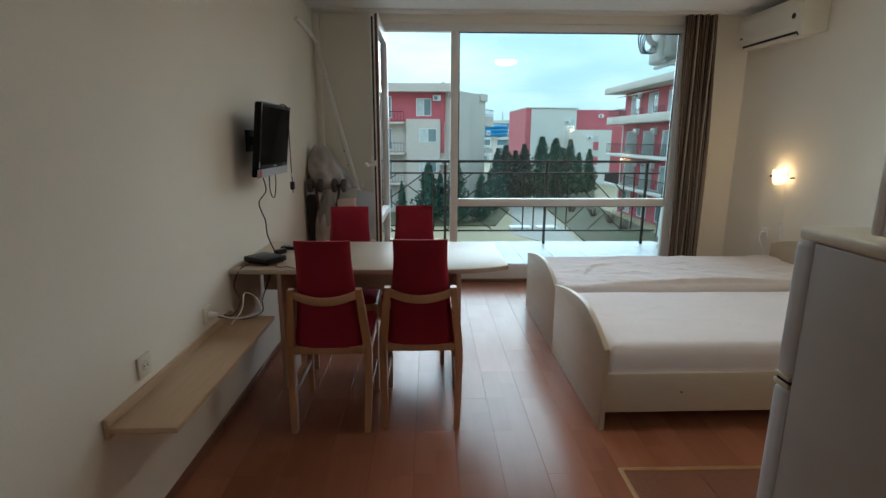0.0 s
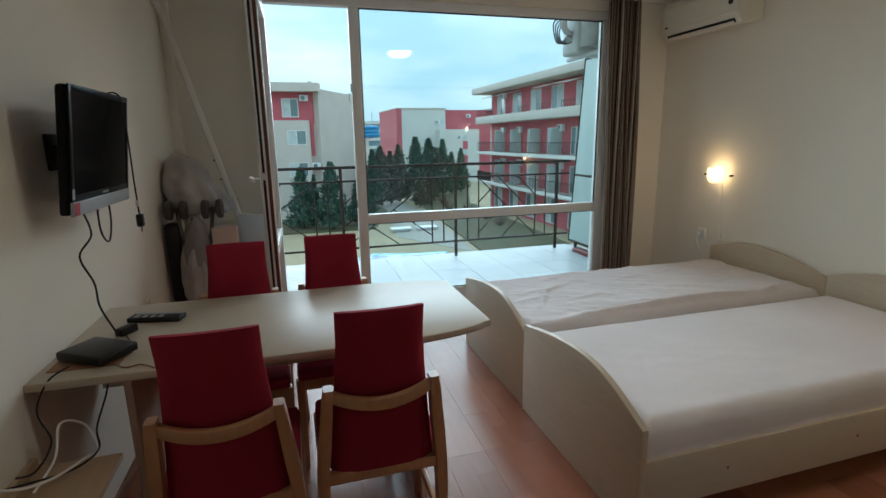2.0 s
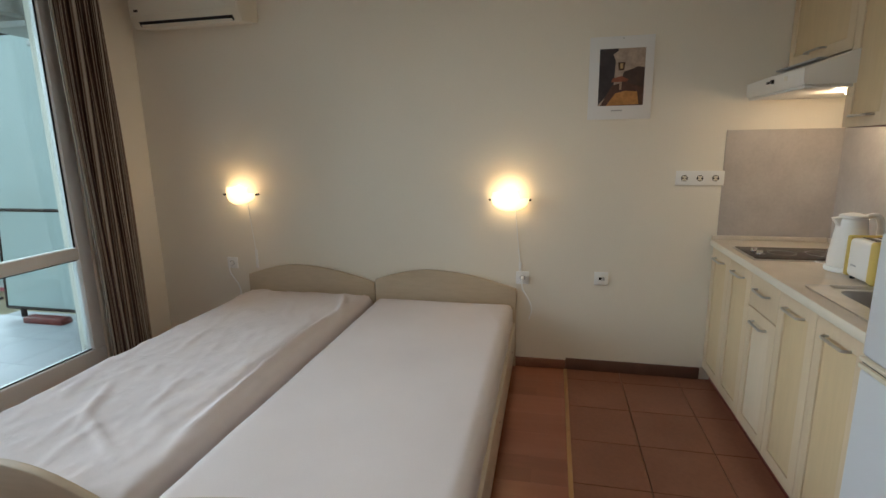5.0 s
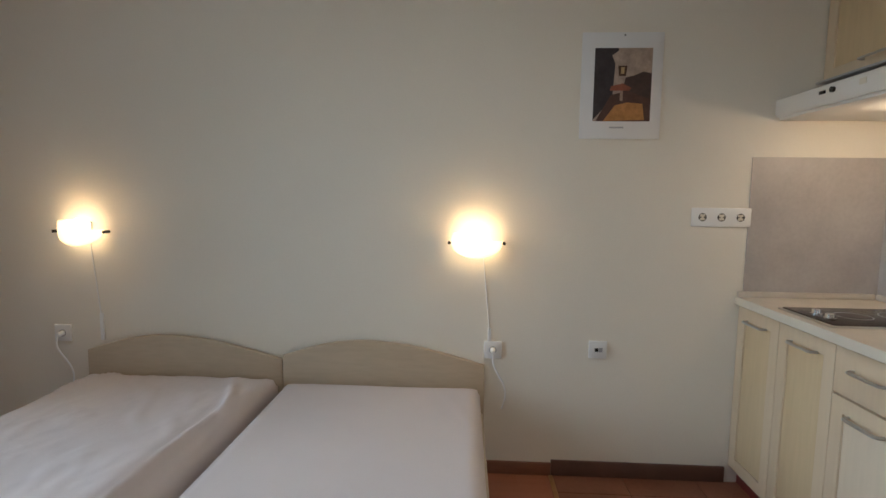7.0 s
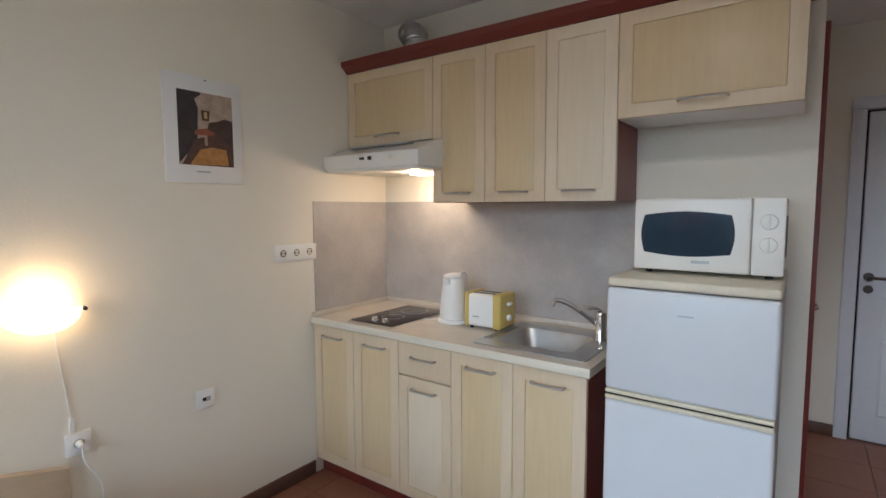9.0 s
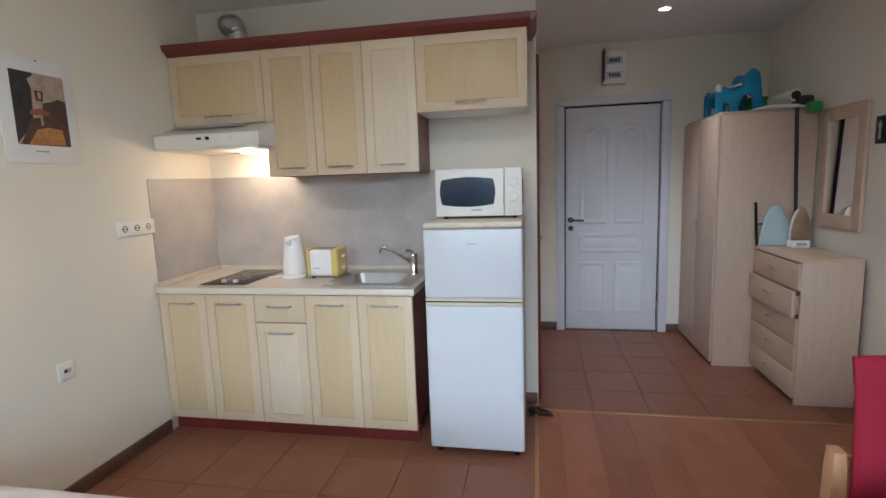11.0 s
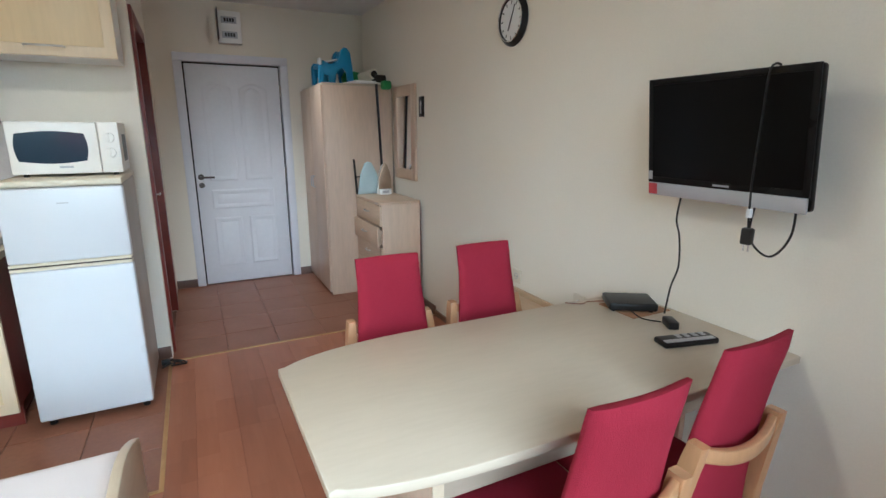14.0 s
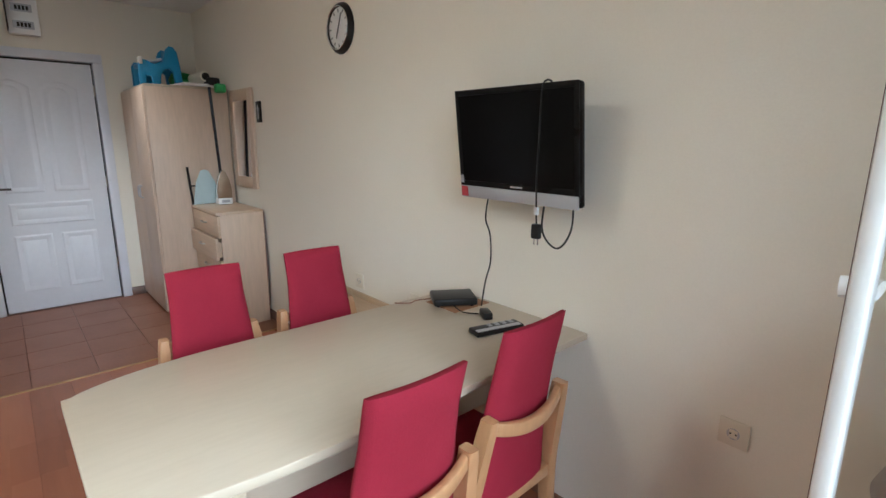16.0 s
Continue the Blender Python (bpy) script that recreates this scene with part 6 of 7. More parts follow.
patch("lawn", [(11.0, 30.5), (17.4, 27.5), (18.6, 55), (24, 72), (16, 74), (12.5, 52)], 0.12, M_GRASS, "brownish winter lawn beside the long block", "lawn")
patch("lawn", [(-14, 42.0), (5.6, 42.0), (8.4, 52), (7.6, 60), (2, 49.5), (-14, 50)], 0.12, M_GRASS, "planted strip before the apartment house", "lawn")
patch("path", [(6.6, 38), (10.6, 31), (12.2, 52), (10, 66), (7.5, 62), (8.6, 52)], 0.03, M_PAVE, "grey paved path between the lawns", "path")
patch("lawn", [(6.5, 60), (14, 66), (26, 76), (26, 90), (2, 90)], 0.12, M_GRASS, "planted strip before the white block", "lawn")
POOL = [(-1.8, 24), (0.2, 28.2), (-0.4, 30.2), (2.2, 30.6), (4.0, 32.2), (6.4, 31.4), (8.8, 31.2), (7.2, 29.0), (8.2, 24), (3.5, 20)]
patch("pool_rim", POOL, 0.16, M_POOLRIM, "pale blue rim of the swimming pool", "pool")
cx_, cy_ = 3.4, 27.2
patch("water", [(cx_ + (x - cx_) * 0.86, cy_ + (y - cy_) * 0.86) for x, y in POOL], 0.19, M_POOL, "deep blue swimming pool", "pool")
for k in range(2):
    sl = thing("sun_bed", (7.4 + 2.2 * k, 40.3, GZ), "pale grey sun lounger base in the yard", "lounger")
    part("bed", bx(fresh(), 6.6 + 2.2 * k, 39.8, GZ + 0.2, 8.3 + 2.2 * k, 40.8, GZ + 0.3, 0.03), M_WINF, sl)
    part("support", bx(fresh(), 6.8 + 2.2 * k, 40.0, GZ, 8.1 + 2.2 * k, 40.6, GZ + 0.2), M_WINF, sl)


# ---- buildings ----
def facing(c, s):
    """A frame whose x runs along a facade and whose y points into the house."""
    return Matrix(((c, -s, 0, 0), (s, c, 0, 0), (0, 0, 1, 0), (0, 0, 0, 1)))


def window_unit(house, m, x, z, w, h, name="window", panes=2, curtain_=True):
    """A white window of two panes, set in a little, at x along the facade and z above ground."""
    bm = fresh()
    f = 0.07
    bx(bm, x, -0.03, z, x + w, 0.06, z + f)
    bx(bm, x, -0.03, z + h - f, x + w, 0.06, z + h)
    for k in range(panes + 1):
        xx = x + (w - f) * k / panes
        bx(bm, xx, -0.03, z + f, xx + f, 0.06, z + h - f)
    fr = part(name, turned(bm, m), M_WINF, house)
    for k in range(panes):
        x0 = x + (w - f) * k / panes + f
        x1 = x + (w - f) * (k + 1) / panes
        part("pane", turned(bx(fresh(), x0, -0.005, z + f, x1, 0.02, z + h - f), m), M_CURT if (k == 0) == curtain_ else M_WING, fr)


def ac_unit(house, m, x, z, y=0.0):
    c = part("outdoor_unit", turned(bx(fresh(), x, y - 0.34, z, x + 0.8, y - 0.02, z + 0.55, 0.03), m), M_WINF, house)
    part("fan_mouth", turned(cyl(fresh(), (x + 0.3, y - 0.345, z + 0.27), (x + 0.3, y - 0.335, z + 0.27), 0.2, n=14), m), M_WING, c)


def railing(house, m, x0, x1, y, z, h=1.0):
    bm = fresh()
    bx(bm, x0, y - 0.025, z + h - 0.05, x1, y + 0.025, z + h)
    bx(bm, x0, y - 0.02, z + 0.1, x1, y + 0.02, z + 0.14)
    n = max(2, int((x1 - x0) / 0.28))
    for k in range(n + 1):
        xx = x0 + (x1 - x0 - 0.03) * k / n
        bx(bm, xx, y - 0.012, z + 0.14, xx + 0.03, y + 0.012, z + h - 0.05)
    part("railing", turned(bm, m), M_RAIL, house)


# long block: balconies on four storeys, its face along x = 18.2
lb = thing("apartment_block", (24, 36, GZ), "long raspberry red apartment block with cream balcony bands", "building")
M1 = Matrix.Translation((18.2, 51.6, GZ)) @ facing(0.03, -0.9995)
LN = 42.0
part("wall", turned(bx(fresh(), 0.4, 1.5, 0, LN, 12, 11.9), M1), M_REDR, lb)
part("end_wall", turned(bx(fresh(), 0.0, 1.55, 0, 0.4, 11.5, 9.2), M1), M_WHITER, lb)
part("roof", turned(bx(fresh(), -0.9, -0.25, 11.85, LN, 12.4, 12.45, 0.03), M1), M_CREAMR, lb)
for z0, z1, y0 in ((8.85, 9.55, -0.05), (5.75, 6.0, 0.0), (2.75, 3.0, 0.0)):
    part("balcony_band", turned(bx(fresh(), -0.3, y0, z0, LN, 1.5, z1, 0.02), M1), M_WHITER if z0 < 8 else M_CREAMR, lb)
railing(lb, M1, -0.2, LN, 0.12, 6.0)
railing(lb, M1, -0.2, LN, 0.12, 3.0)
railing(lb, M1, -0.2, 3.6, 0.12, 9.55, 0.7)
part("wind_screen", turned(bx(fresh(), -0.2, 0.10, 3.1, 3.4, 0.13, 4.0), M1), M_RAIL, lb)
rb_ = random.Random(5)
for st, zf in enumerate((0.2, 3.0, 6.0, 9.3)):
    for k in range(11):
        x = 1.4 + 3.65 * k
        if x > LN - 4:
            break
        M2 = M1 @ Matrix.Translation((0, 1.5, 0))
        window_unit(lb, M2, x + (0.5 if st == 3 else 0.0), zf + 0.02, 1.85, 2.15, "balcony_door", 2, rb_.random() < 0.5)
        if st in (1, 2):
            part("partition", turned(prism(fresh(), [(0.3, zf + 0.05), (1.45, zf + 0.05), (1.45, zf + 2.1), (0.45, zf + 2.1)], "x", x + 2.35, x + 2.40), M1), M_FROST, lb)
        if st == 3:
            railing(lb, M1, x + 0.3, x + 2.2, 0.35, 9.55, 0.55)
        if rb_.random() < 0.62 and st > 0:
            ac_unit(lb, M2, x + 2.0, zf + 1.85)
        if st == 3 and k in (0, 1, 3, 4):
            part("awning", turned(prism(fresh(), [(0.05, zf + 2.0), (1.5, zf + 2.35), (1.5, zf + 2.42), (0.05, zf + 2.07)], "x", x - 0.2, x + 2.0), M1), M_WHITER, lb)

# apartment house with its gable towards the yard's middle
ah = thing("apartment_house", (-4, 55, GZ), "four-storey cream and raspberry apartment house", "building")
part("wall", prism(fresh(), [(-16, 51.2), (1.55, 51.0), (1.95, 50.3), (6.3, 58.4), (-1, 63), (-16, 63)], "z", GZ, 6.15), M_CREAMR, ah)
part("parapet", prism(fresh(), [(-16.2, 50.0), (1.9, 49.7), (2.2, 50.5), (1.2, 52), (-16.2, 52)], "z", 5.85, 6.62), M_CREAMR, ah)
part("roof", prism(fresh(), [(-16, 51.4), (1.7, 51.2), (6.0, 58.2), (-1, 62.6), (-16, 62.6)], "z", 6.15, 6.25), M_WHITER, ah)
part("gable_cap", prism(fresh(), [(5.6, 56.8), (6.55, 58.5), (5.9, 58.9), (5.2, 57.2)], "z", 5.5, 6.3), M_CREAMR, ah)
M3 = Matrix.Translation((-16, 51.15, GZ)) @ facing(0.99995, -0.0083)
part("red_face", turned(bx(fresh(), 0.2, -0.06, 9.0, 17.5, 0.0, 11.85), M3), M_REDR, ah)
part("bay", turned(bx(fresh(), 13.6, -0.55, 0, 17.0, -0.06, 9.3), M3), M_CREAMR, ah)
part("red_corner", turned(bx(fresh(), 17.05, -0.14, 6.0, 17.4, -0.06, 11.85), M3), M_REDR, ah)
M4 = M3 @ Matrix.Translation((0, -0.06, 0))
M5 = M3 @ Matrix.Translation((0, -0.55, 0))
for k in range(3):
    x = 10.9 - 4.4 * k
    for zf in (0.3, 3.3, 6.3, 9.3):
        window_unit(ah, M4, x, zf + (0.0 if zf < 9 else 0.1), 1.25, 2.1, "balcony_door", 2, k % 2 == 0)
        window_unit(ah, M4, x - 1.5, zf + 0.75, 1.3, 1.35)
    for zf in (3.0, 6.0, 9.0):
        part("balcony_slab", turned(bx(fresh(), x - 1.9, -1.25, zf - 0.18, x + 2.5, 0, zf, 0.02), M3), M_CREAMR, ah)
        part("balcony_wall", turned(bx(fresh(), x - 1.9, -1.25, zf, x - 0.2, -1.15, zf + 0.75), M3), M_CREAMR, ah)
        railing(ah, M3, x - 0.2, x + 2.5, -1.2, zf, 1.0)
for zf in (0.2, 3.2, 6.2):
    window_unit(ah, M5, 14.9, zf + 0.85, 1.75, 1.35)
window_unit(ah, M4, 14.6, 9.6, 1.5, 1.7)
ac_unit(ah, M4, 16.25, 11.05)
ac_unit(ah, M5, 17.0, 4.8)
part("roof_vent", bx(fresh(), 1.1, 51.5, 6.6, 1.5, 51.9, 6.95), M_WHITER, ah)
g = Vector((4.35, 8.1, 0)).normalized()
M6 = Matrix.Translation((6.3, 58.4, GZ)) @ facing(g.x, g.y)
for zf in (3.0, 6.0, 9.0):
    part("balcony_slab", turned(bx(fresh(), -0.2, -0.1, zf - 0.2, 2.6, 1.3, zf, 0.02), M6), M_CREAMR, ah)
    part("balcony_wall", turned(bx(fresh(), -0.1, -0.05, zf, 2.5, 0.05, zf + (1.0 if zf > 8 else 0.3)), M6), M_CREAMR, ah)
    window_unit(ah, M6 @ Matrix.Translation((0, 1.2, 0)), 0.3, zf - 2.6, 1.3, 2.0, "balcony_door")
    ac_unit(ah, M6, 0.9, zf - 1.2, 0.3)
railing(ah, M6, -0.1, 2.5, 0.0, 10.0, 0.7)

# white block beyond the trees
wb = thing("white_block", (24, 90, GZ), "plain white apartment block with raspberry red ends", "building")
M7 = Matrix.Translation((15.9, 84.5, GZ)) @ facing(0.999, 0.04)
part("wall", turned(bx(fresh(), 0.9, 0, 0, 8.6, 14, 12.3), M7), M_WHITER, wb)
part("red_end", turned(bx(fresh(), 0, -0.05, 0, 0.9, 14, 12.35), M7), M_REDR, wb)
part("wing", turned(bx(fresh(), 6.9, -2.0, 0, 14.0, 0, 8.9), M7), M_WHITER, wb)
part("red_wing", turned(bx(fresh(), 8.6, 0.5, 0, 24, 14, 12.2), M7), M_REDR, wb)
part("coping", turned(bx(fresh(), -0.1, -0.15, 12.35, 8.8, 14, 12.5), M7), M_CREAMR, wb)
for x, z in ((7.6, 9.6), (7.6, 6.6)):
    window_unit(wb, M7, x, z, 0.9, 1.1, panes=1)
    ac_unit(wb, M7, x - 0.9, z + 0.3)
M8 = M7 @ Matrix.Translation((0, -2.0, 0))
for z in (2.0, 4.6, 7.0):
    window_unit(wb, M8, 11.0, z, 0.9, 1.1, panes=1)
    ac_unit(wb, M8, 9.9, z + 0.3)
    part("red_infill", turned(bx(fresh(), 11.0, -0.04, z - 1.4, 11.9, 0.0, z), M8), M_REDR, wb)
ac_unit(wb, M7 @ Matrix.Translation((0, 0.5, 0)), 12.5, 10.9)

# distant hotel with glazed bands and a mast
ht = thing("hotel", (26, 160, GZ), "distant pale hotel with blue-grey glazed bands", "building")
M_FARG = mat("blue_grey_glazing", (0.16, 0.27, 0.32), (0.12, 0.22, 0.27), 0.2, 0.3)
part("core", bx(fresh(), 17, 160, GZ, 36, 172, 6.3), M_FARG, ht)
for k in range(5):
    z = GZ + 2.1 + 2.5 * k
    part("band", bx(fresh(), 16.6, 159.4, z, 36.4, 160.4, z + 0.9), M_WHITER, ht)
part("upper_floor", bx(fresh(), 22, 161, 6.3, 36, 171, 7.1), M_FARG, ht)
part("mast", cyl(fresh(), (23.5, 165, 6.5), (23.5, 165, 10.0), 0.12, 0.05, 6), M_RAIL, ht)
sd = thing("water_slide", (13.5, 110, GZ), "bright blue water slide tubes behind the trees", "slide")
M_SLIDE = mat("bright_blue_slide", (0.01, 0.24, 0.50), (0.01, 0.18, 0.42), 0.5, 0.4)
for k in range(3):
    part("tube", tube(fresh(), spline([(11.0 + 0.3 * k, 110, 2.1 + 0.85 * k), (14.2, 108.5, 2.3 + 0.8 * k), (16.6, 110, 2.4 + 0.7 * k), (14, 112, 1.9 + 0.7 * k)], 5), 0.45, 8), M_SLIDE, sd)
part("tower", bx(fresh(), 13.2, 109.5, GZ, 14.6, 111, 2.2), M_WHITER, sd)

# ---- conifers ----
def crown_mesh(seed, slim):
    """Many small upright sprays round a cone, thinner towards the top, with gaps."""
    rnd = random.Random(seed)
    vs, fs = [], []
    for k in range(3600):
        h = rnd.random() ** 0.85
        rad = slim * 1.1 * (1 - h) ** 0.9 * (0.82 + 0.3 * noise.noise(Vector((h * 7, seed, k % 9)))) + 0.012
        if h < 0.08:
            rad *= 0.55 + h * 5
        rad *= 0.72 + 0.4 * (1 - (h * 11 + 0.5 * math.sin(k % 7)) % 1.0)
        a = rnd.uniform(0, 2 * math.pi)
        # limbs reach out unevenly and leave gaps between them
        limb = noise.noise(Vector((math.cos(a) * 2.2 + seed, math.sin(a) * 2.2, h * 8)))
        if limb < -0.12 and rnd.random() < 0.75:
            continue
        rr = rad * math.sqrt(rnd.uniform(0.2, 1.0)) * (1 + 1.1 * limb)
        c = Vector((rr * math.cos(a), rr * math.sin(a), 0.04 + h * 0.94))
        ln = rnd.uniform(0.030, 0.062) * (0.6 + 0.4 * (1 - h))
        wd = ln * rnd.uniform(0.28, 0.45)
        out = Vector((math.cos(a), math.sin(a), 0))
        up = (Vector((0, 0, 1)) + out * rnd.uniform(0.1, 0.75) + Vector((rnd.uniform(-.3, .3), rnd.uniform(-.3, .3), 0))).normalized()
        side = up.cross(out + Vector((rnd.uniform(-.7, .7), rnd.uniform(-.7, .7), 0))).normalized()
        i = len(vs)
        vs += [c - side * wd * 0.5, c + side * wd * 0.5, c + up * ln * 0.6 + side * wd, c + up * ln, c + up * ln * 0.6 - side * wd]
        fs.append((i, i + 1, i + 2, i + 3, i + 4))
    me = bpy.data.meshes.new("crown")
    me.from_pydata([tuple(v) for v in vs], [], fs)
    return me


CROWNS = []
for sd_, slim, m in ((1, 0.21, M_NEEDLE), (2, 0.15, M_NEEDLE), (3, 0.18, M_NEEDLE2)):
    me = crown_mesh(sd_, slim)
    me.materials.append(m)
    CROWNS.append(me)
tb = bmesh.new()
cyl(tb, (0, 0, 0), (0, 0, 0.9), 0.018, 0.004, 8)
for k in range(14):
    a = k * 2.4
    z = 0.08 + 0.055 * k
    cyl(tb, (0, 0, z), (0.11 * (1 - z) * math.cos(a), 0.11 * (1 - z) * math.sin(a), z + 0.06), 0.005, 0.002, 5)
TRUNK = bpy.data.meshes.new("trunk")
tb.to_mesh(TRUNK)
tb.free()
TRUNK.materials.append(M_BARK)


def conifer(x, y, h, kind, wide=1.0, label="slim dark green conifer in the yard"):
    t = thing("conifer", (x, y, GZ + 0.1), label, "tree", "conifers in the yard")
    for nm, me in (("trunk", TRUNK), ("crown", CROWNS[kind])):
        o = new(nm, me)
        o.parent = t
        o.scale = (h * wide, h * wide, h)
        o.rotation_euler = (0, 0, x * 3.7 + y)
    return t


for x, y, h, k, w in ((-0.2, 44.0, 5.2, 0, 1.35), (2.2, 43.0, 5.6, 0, 1.35), (4.6, 44.6, 4.2, 0, 1.3), (0.9, 46.0, 4.4, 1, 1.0), (-2.6, 44.6, 3.6, 1, 1.0), (-4.6, 44.8, 3.2, 1, 1.0), (-7.0, 45, 3.8, 0, 1.0),
                      (6.0, 50.0, 4.2, 0, 1.2), (7.4, 55.0, 6.3, 1, 1.3), (8.6, 57.0, 6.6, 2, 1.5), (9.9, 58.0, 6.0, 2, 1.5), (11.2, 59.5, 6.7, 2, 1.4),
                      (13.6, 61.0, 7.6, 0, 1.15), (15.8, 63.0, 7.4, 0, 1.3), (16.9, 63.5, 6.2, 2, 1.4), (17.9, 64.0, 7.3, 0, 0.95), (19.4, 65.0, 5.6, 1, 1.3), (21.4, 67.0, 6.0, 1, 1.3),
                      (12.4, 54.0, 3.6, 2, 1.6), (14.2, 56.5, 3.9, 2, 1.6)):
    conifer(x, y, h, k, w, ("slim dark green conifer in the yard", "narrow columnar conifer in the yard", "browning conifer in the yard")[k])

# bare low shrubs on the lawn
def shrub(x, y, s):
    rnd = random.Random(int(x * 100 + y))
    bm = fresh()
    for k in range(46):
        a, r = rnd.uniform(0, 6.28), rnd.uniform(0.1, s)
        cyl(bm, (x + 0.1 * math.cos(a), y + 0.1 * math.sin(a), GZ), (x + r * math.cos(a), y + r * math.sin(a), GZ + 0.12 + s * rnd.uniform(0.5, 1.1)), 0.02, 0.006, 4, False)
    solo("shrub", bm, mat("reddish_twigs", (0.12, 0.06, 0.045), (0.08, 0.045, 0.035), 3, 0.9), "bare reddish shrub on the lawn", "shrub", "shrubs on the lawn")
for x, y, s in ((14.5, 50, 1.3), (15.8, 47, 1.2), (16.0, 43, 1.1), (15.2, 54, 1.4), (15.9, 39.5, 0.9)):
    shrub(x, y, s)

# ---- small things ----
# set-top box on a mat, adapter and handset on the table
md_ = solo("table_mat", bx(fresh(), -1.09, 2.055, TZ, -0.895, 2.235, TZ + 0.003, 0.001), mat("brown_card", (0.34, 0.17, 0.09), (0.28, 0.14, 0.07), 8, 0.7), "thin reddish card under the black box", "mat")
sb = thing("set_top_box", (-0.99, 2.13, TZ), "small black set-top box lying on the table", "set-top box")
part("case", turned(bx(fresh(), -0.09, -0.07, 0.006, 0.09, 0.07, 0.036, 0.008, 3), pose(-0.975, 2.135, TZ + 0.003, 0, 0, -32)), M_BLACK, sb)
for a, b in ((-0.07, -0.05), (0.07, -0.05), (-0.07, 0.05), (0.07, 0.05)):
    part("foot", turned(cyl(fresh(), (a, b, 0), (a, b, 0.007), 0.008, n=8), pose(-0.975, 2.135, TZ + 0.003, 0, 0, -32)), M_BLACK, sb)
part("cable", tube(fresh(), spline([(-0.92, 2.06, TZ + 0.012), (-0.87, 2.02, TZ + 0.004), (-0.83, 2.03, TZ + 0.004), (-0.78, 1.99, TZ + 0.004)], 5), 0.0025, 6), M_SKIRTW, sb)
part("power_lead", tube(fresh(), spline([(-0.93, 2.19, TZ + 0.012), (-0.92, 2.25, TZ + 0.004), (-0.95, 2.31, TZ + 0.006)], 5), 0.0025, 6), M_BLACK, sb)
part("drop_cable", tube(fresh(), spline([(-1.03, 2.06, TZ + 0.012), (-1.06, 1.995, TZ), (-1.085, 1.96, 0.68), (-1.05, 1.93, 0.60), (-1.07, 1.87, 0.55), (-1.08, 1.80, 0.58)], 6), 0.003, 6), M_BLACK, sb)
ad = thing("power_adapter", (-0.96, 2.35, TZ), "small black power adapter on the table", "adapter")
part("block", turned(bx(fresh(), -0.035, -0.018, 0, 0.035, 0.018, 0.028, 0.005), pose(-0.955, 2.345, TZ, 0, 0, 60)), M_BLACK, ad)
ph = thing("remote_control", (-0.88, 2.46, TZ), "black and silver handset lying on the table", "remote")
pm = pose(-0.885, 2.465, TZ, 0, 0, -14)
part("shell", turned(bx(fresh(), -0.10, -0.032, 0, 0.10, 0.032, 0.020, 0.007, 3), pm), M_BLACK, ph)
part("silver_side", turned(bx(fresh(), -0.085, 0.010, 0.0195, 0.095, 0.030, 0.023, 0.002), pm), M_SILVER, ph)
for k in range(4):
    for j in range(2):
        part("button", turned(bx(fresh(), -0.075 + 0.03 * k, -0.024 + 0.014 * j, 0.0195, -0.058 + 0.03 * k, -0.014 + 0.014 * j, 0.0225, 0.001), pm), M_SILVER, ph)

# plugs and loose leads at the second socket
ld = thing("socket_leads", (-1.08, 1.70, 0.6), "white plug and tangled leads at the wall socket", "cable")
part("plug", cyl(fresh(), (XL + 0.012, 1.705, 0.615), (XL + 0.05, 1.705, 0.612), 0.015, 0.011, 12), M_WHITE, ld)
part("white_lead", tube(fresh(), spline([(XL + 0.05, 1.705, 0.612), (-1.03, 1.74, 0.585), (-1.0, 1.82, 0.555), (-0.96, 1.90, 0.55), (-0.95, 1.96, 0.535), (-0.99, 2.0, 0.60), (-1.03, 1.95, 0.64), (-1.02, 1.87, 0.58), (-1.05, 1.80, 0.53)], 6), 0.0035, 6), M_WHITE, ld)
part("dark_lead", tube(fresh(), spline([(-0.93, 2.06, TZ - 0.03), (-0.93, 2.02, 0.68), (-0.95, 1.97, 0.60), (-0.94, 1.93, 0.55), (-0.99, 1.88, 0.53), (-1.05, 1.80, 0.56), (XL + 0.03, 1.72, 0.60)], 6), 0.003, 6), M_BLACK, ld)

# folded pushchair in the corner, wheels up, half under a plastic bag
M_PLAID = mat("plaid_cotton", (0.50, 0.40, 0.36), (0.44, 0.34, 0.30), 8.0, 0.9, bump=0.3, bscale=220, spec=0.2)
pn, pl_ = M_PLAID.node_tree.nodes, M_PLAID.node_tree.links
p_tc, p_map, p_chk, p_mix = pn.new("ShaderNodeTexCoord"), pn.new("ShaderNodeMapping"), pn.new("ShaderNodeTexChecker"), pn.new("ShaderNodeMix")
p_chk.inputs["Scale"].default_value = 28.0
p_chk.inputs["Color1"].default_value, p_chk.inputs["Color2"].default_value = (1, 1, 1, 1), (0.42, 0.16, 0.14, 1)
p_mix.data_type, p_mix.blend_type = 'RGBA', 'MULTIPLY'
p_mix.inputs["Factor"].default_value = 0.85
p_src = pn["Principled BSDF"].inputs["Base Color"].links[0].from_socket
pl_.new(p_tc.outputs["Object"], p_map.inputs["Vector"])
pl_.new(p_map.outputs[0], p_chk.inputs["Vector"])
pl_.new(p_src, p_mix.inputs["A"])
pl_.new(p_chk.outputs["Color"], p_mix.inputs["B"])
pl_.new(p_mix.outputs["Result"], pn["Principled BSDF"].inputs["Base Color"])
M_GREYCLOTH = mat("grey_canvas", (0.26, 0.245, 0.24), (0.20, 0.19, 0.185), 5.0, 0.9, bump=0.4, bscale=200, spec=0.2)

fn = thing("pushchair", (-0.93, 3.72, 0), "folded grey pushchair, wheels up, under a crumpled plastic bag", "pushchair")


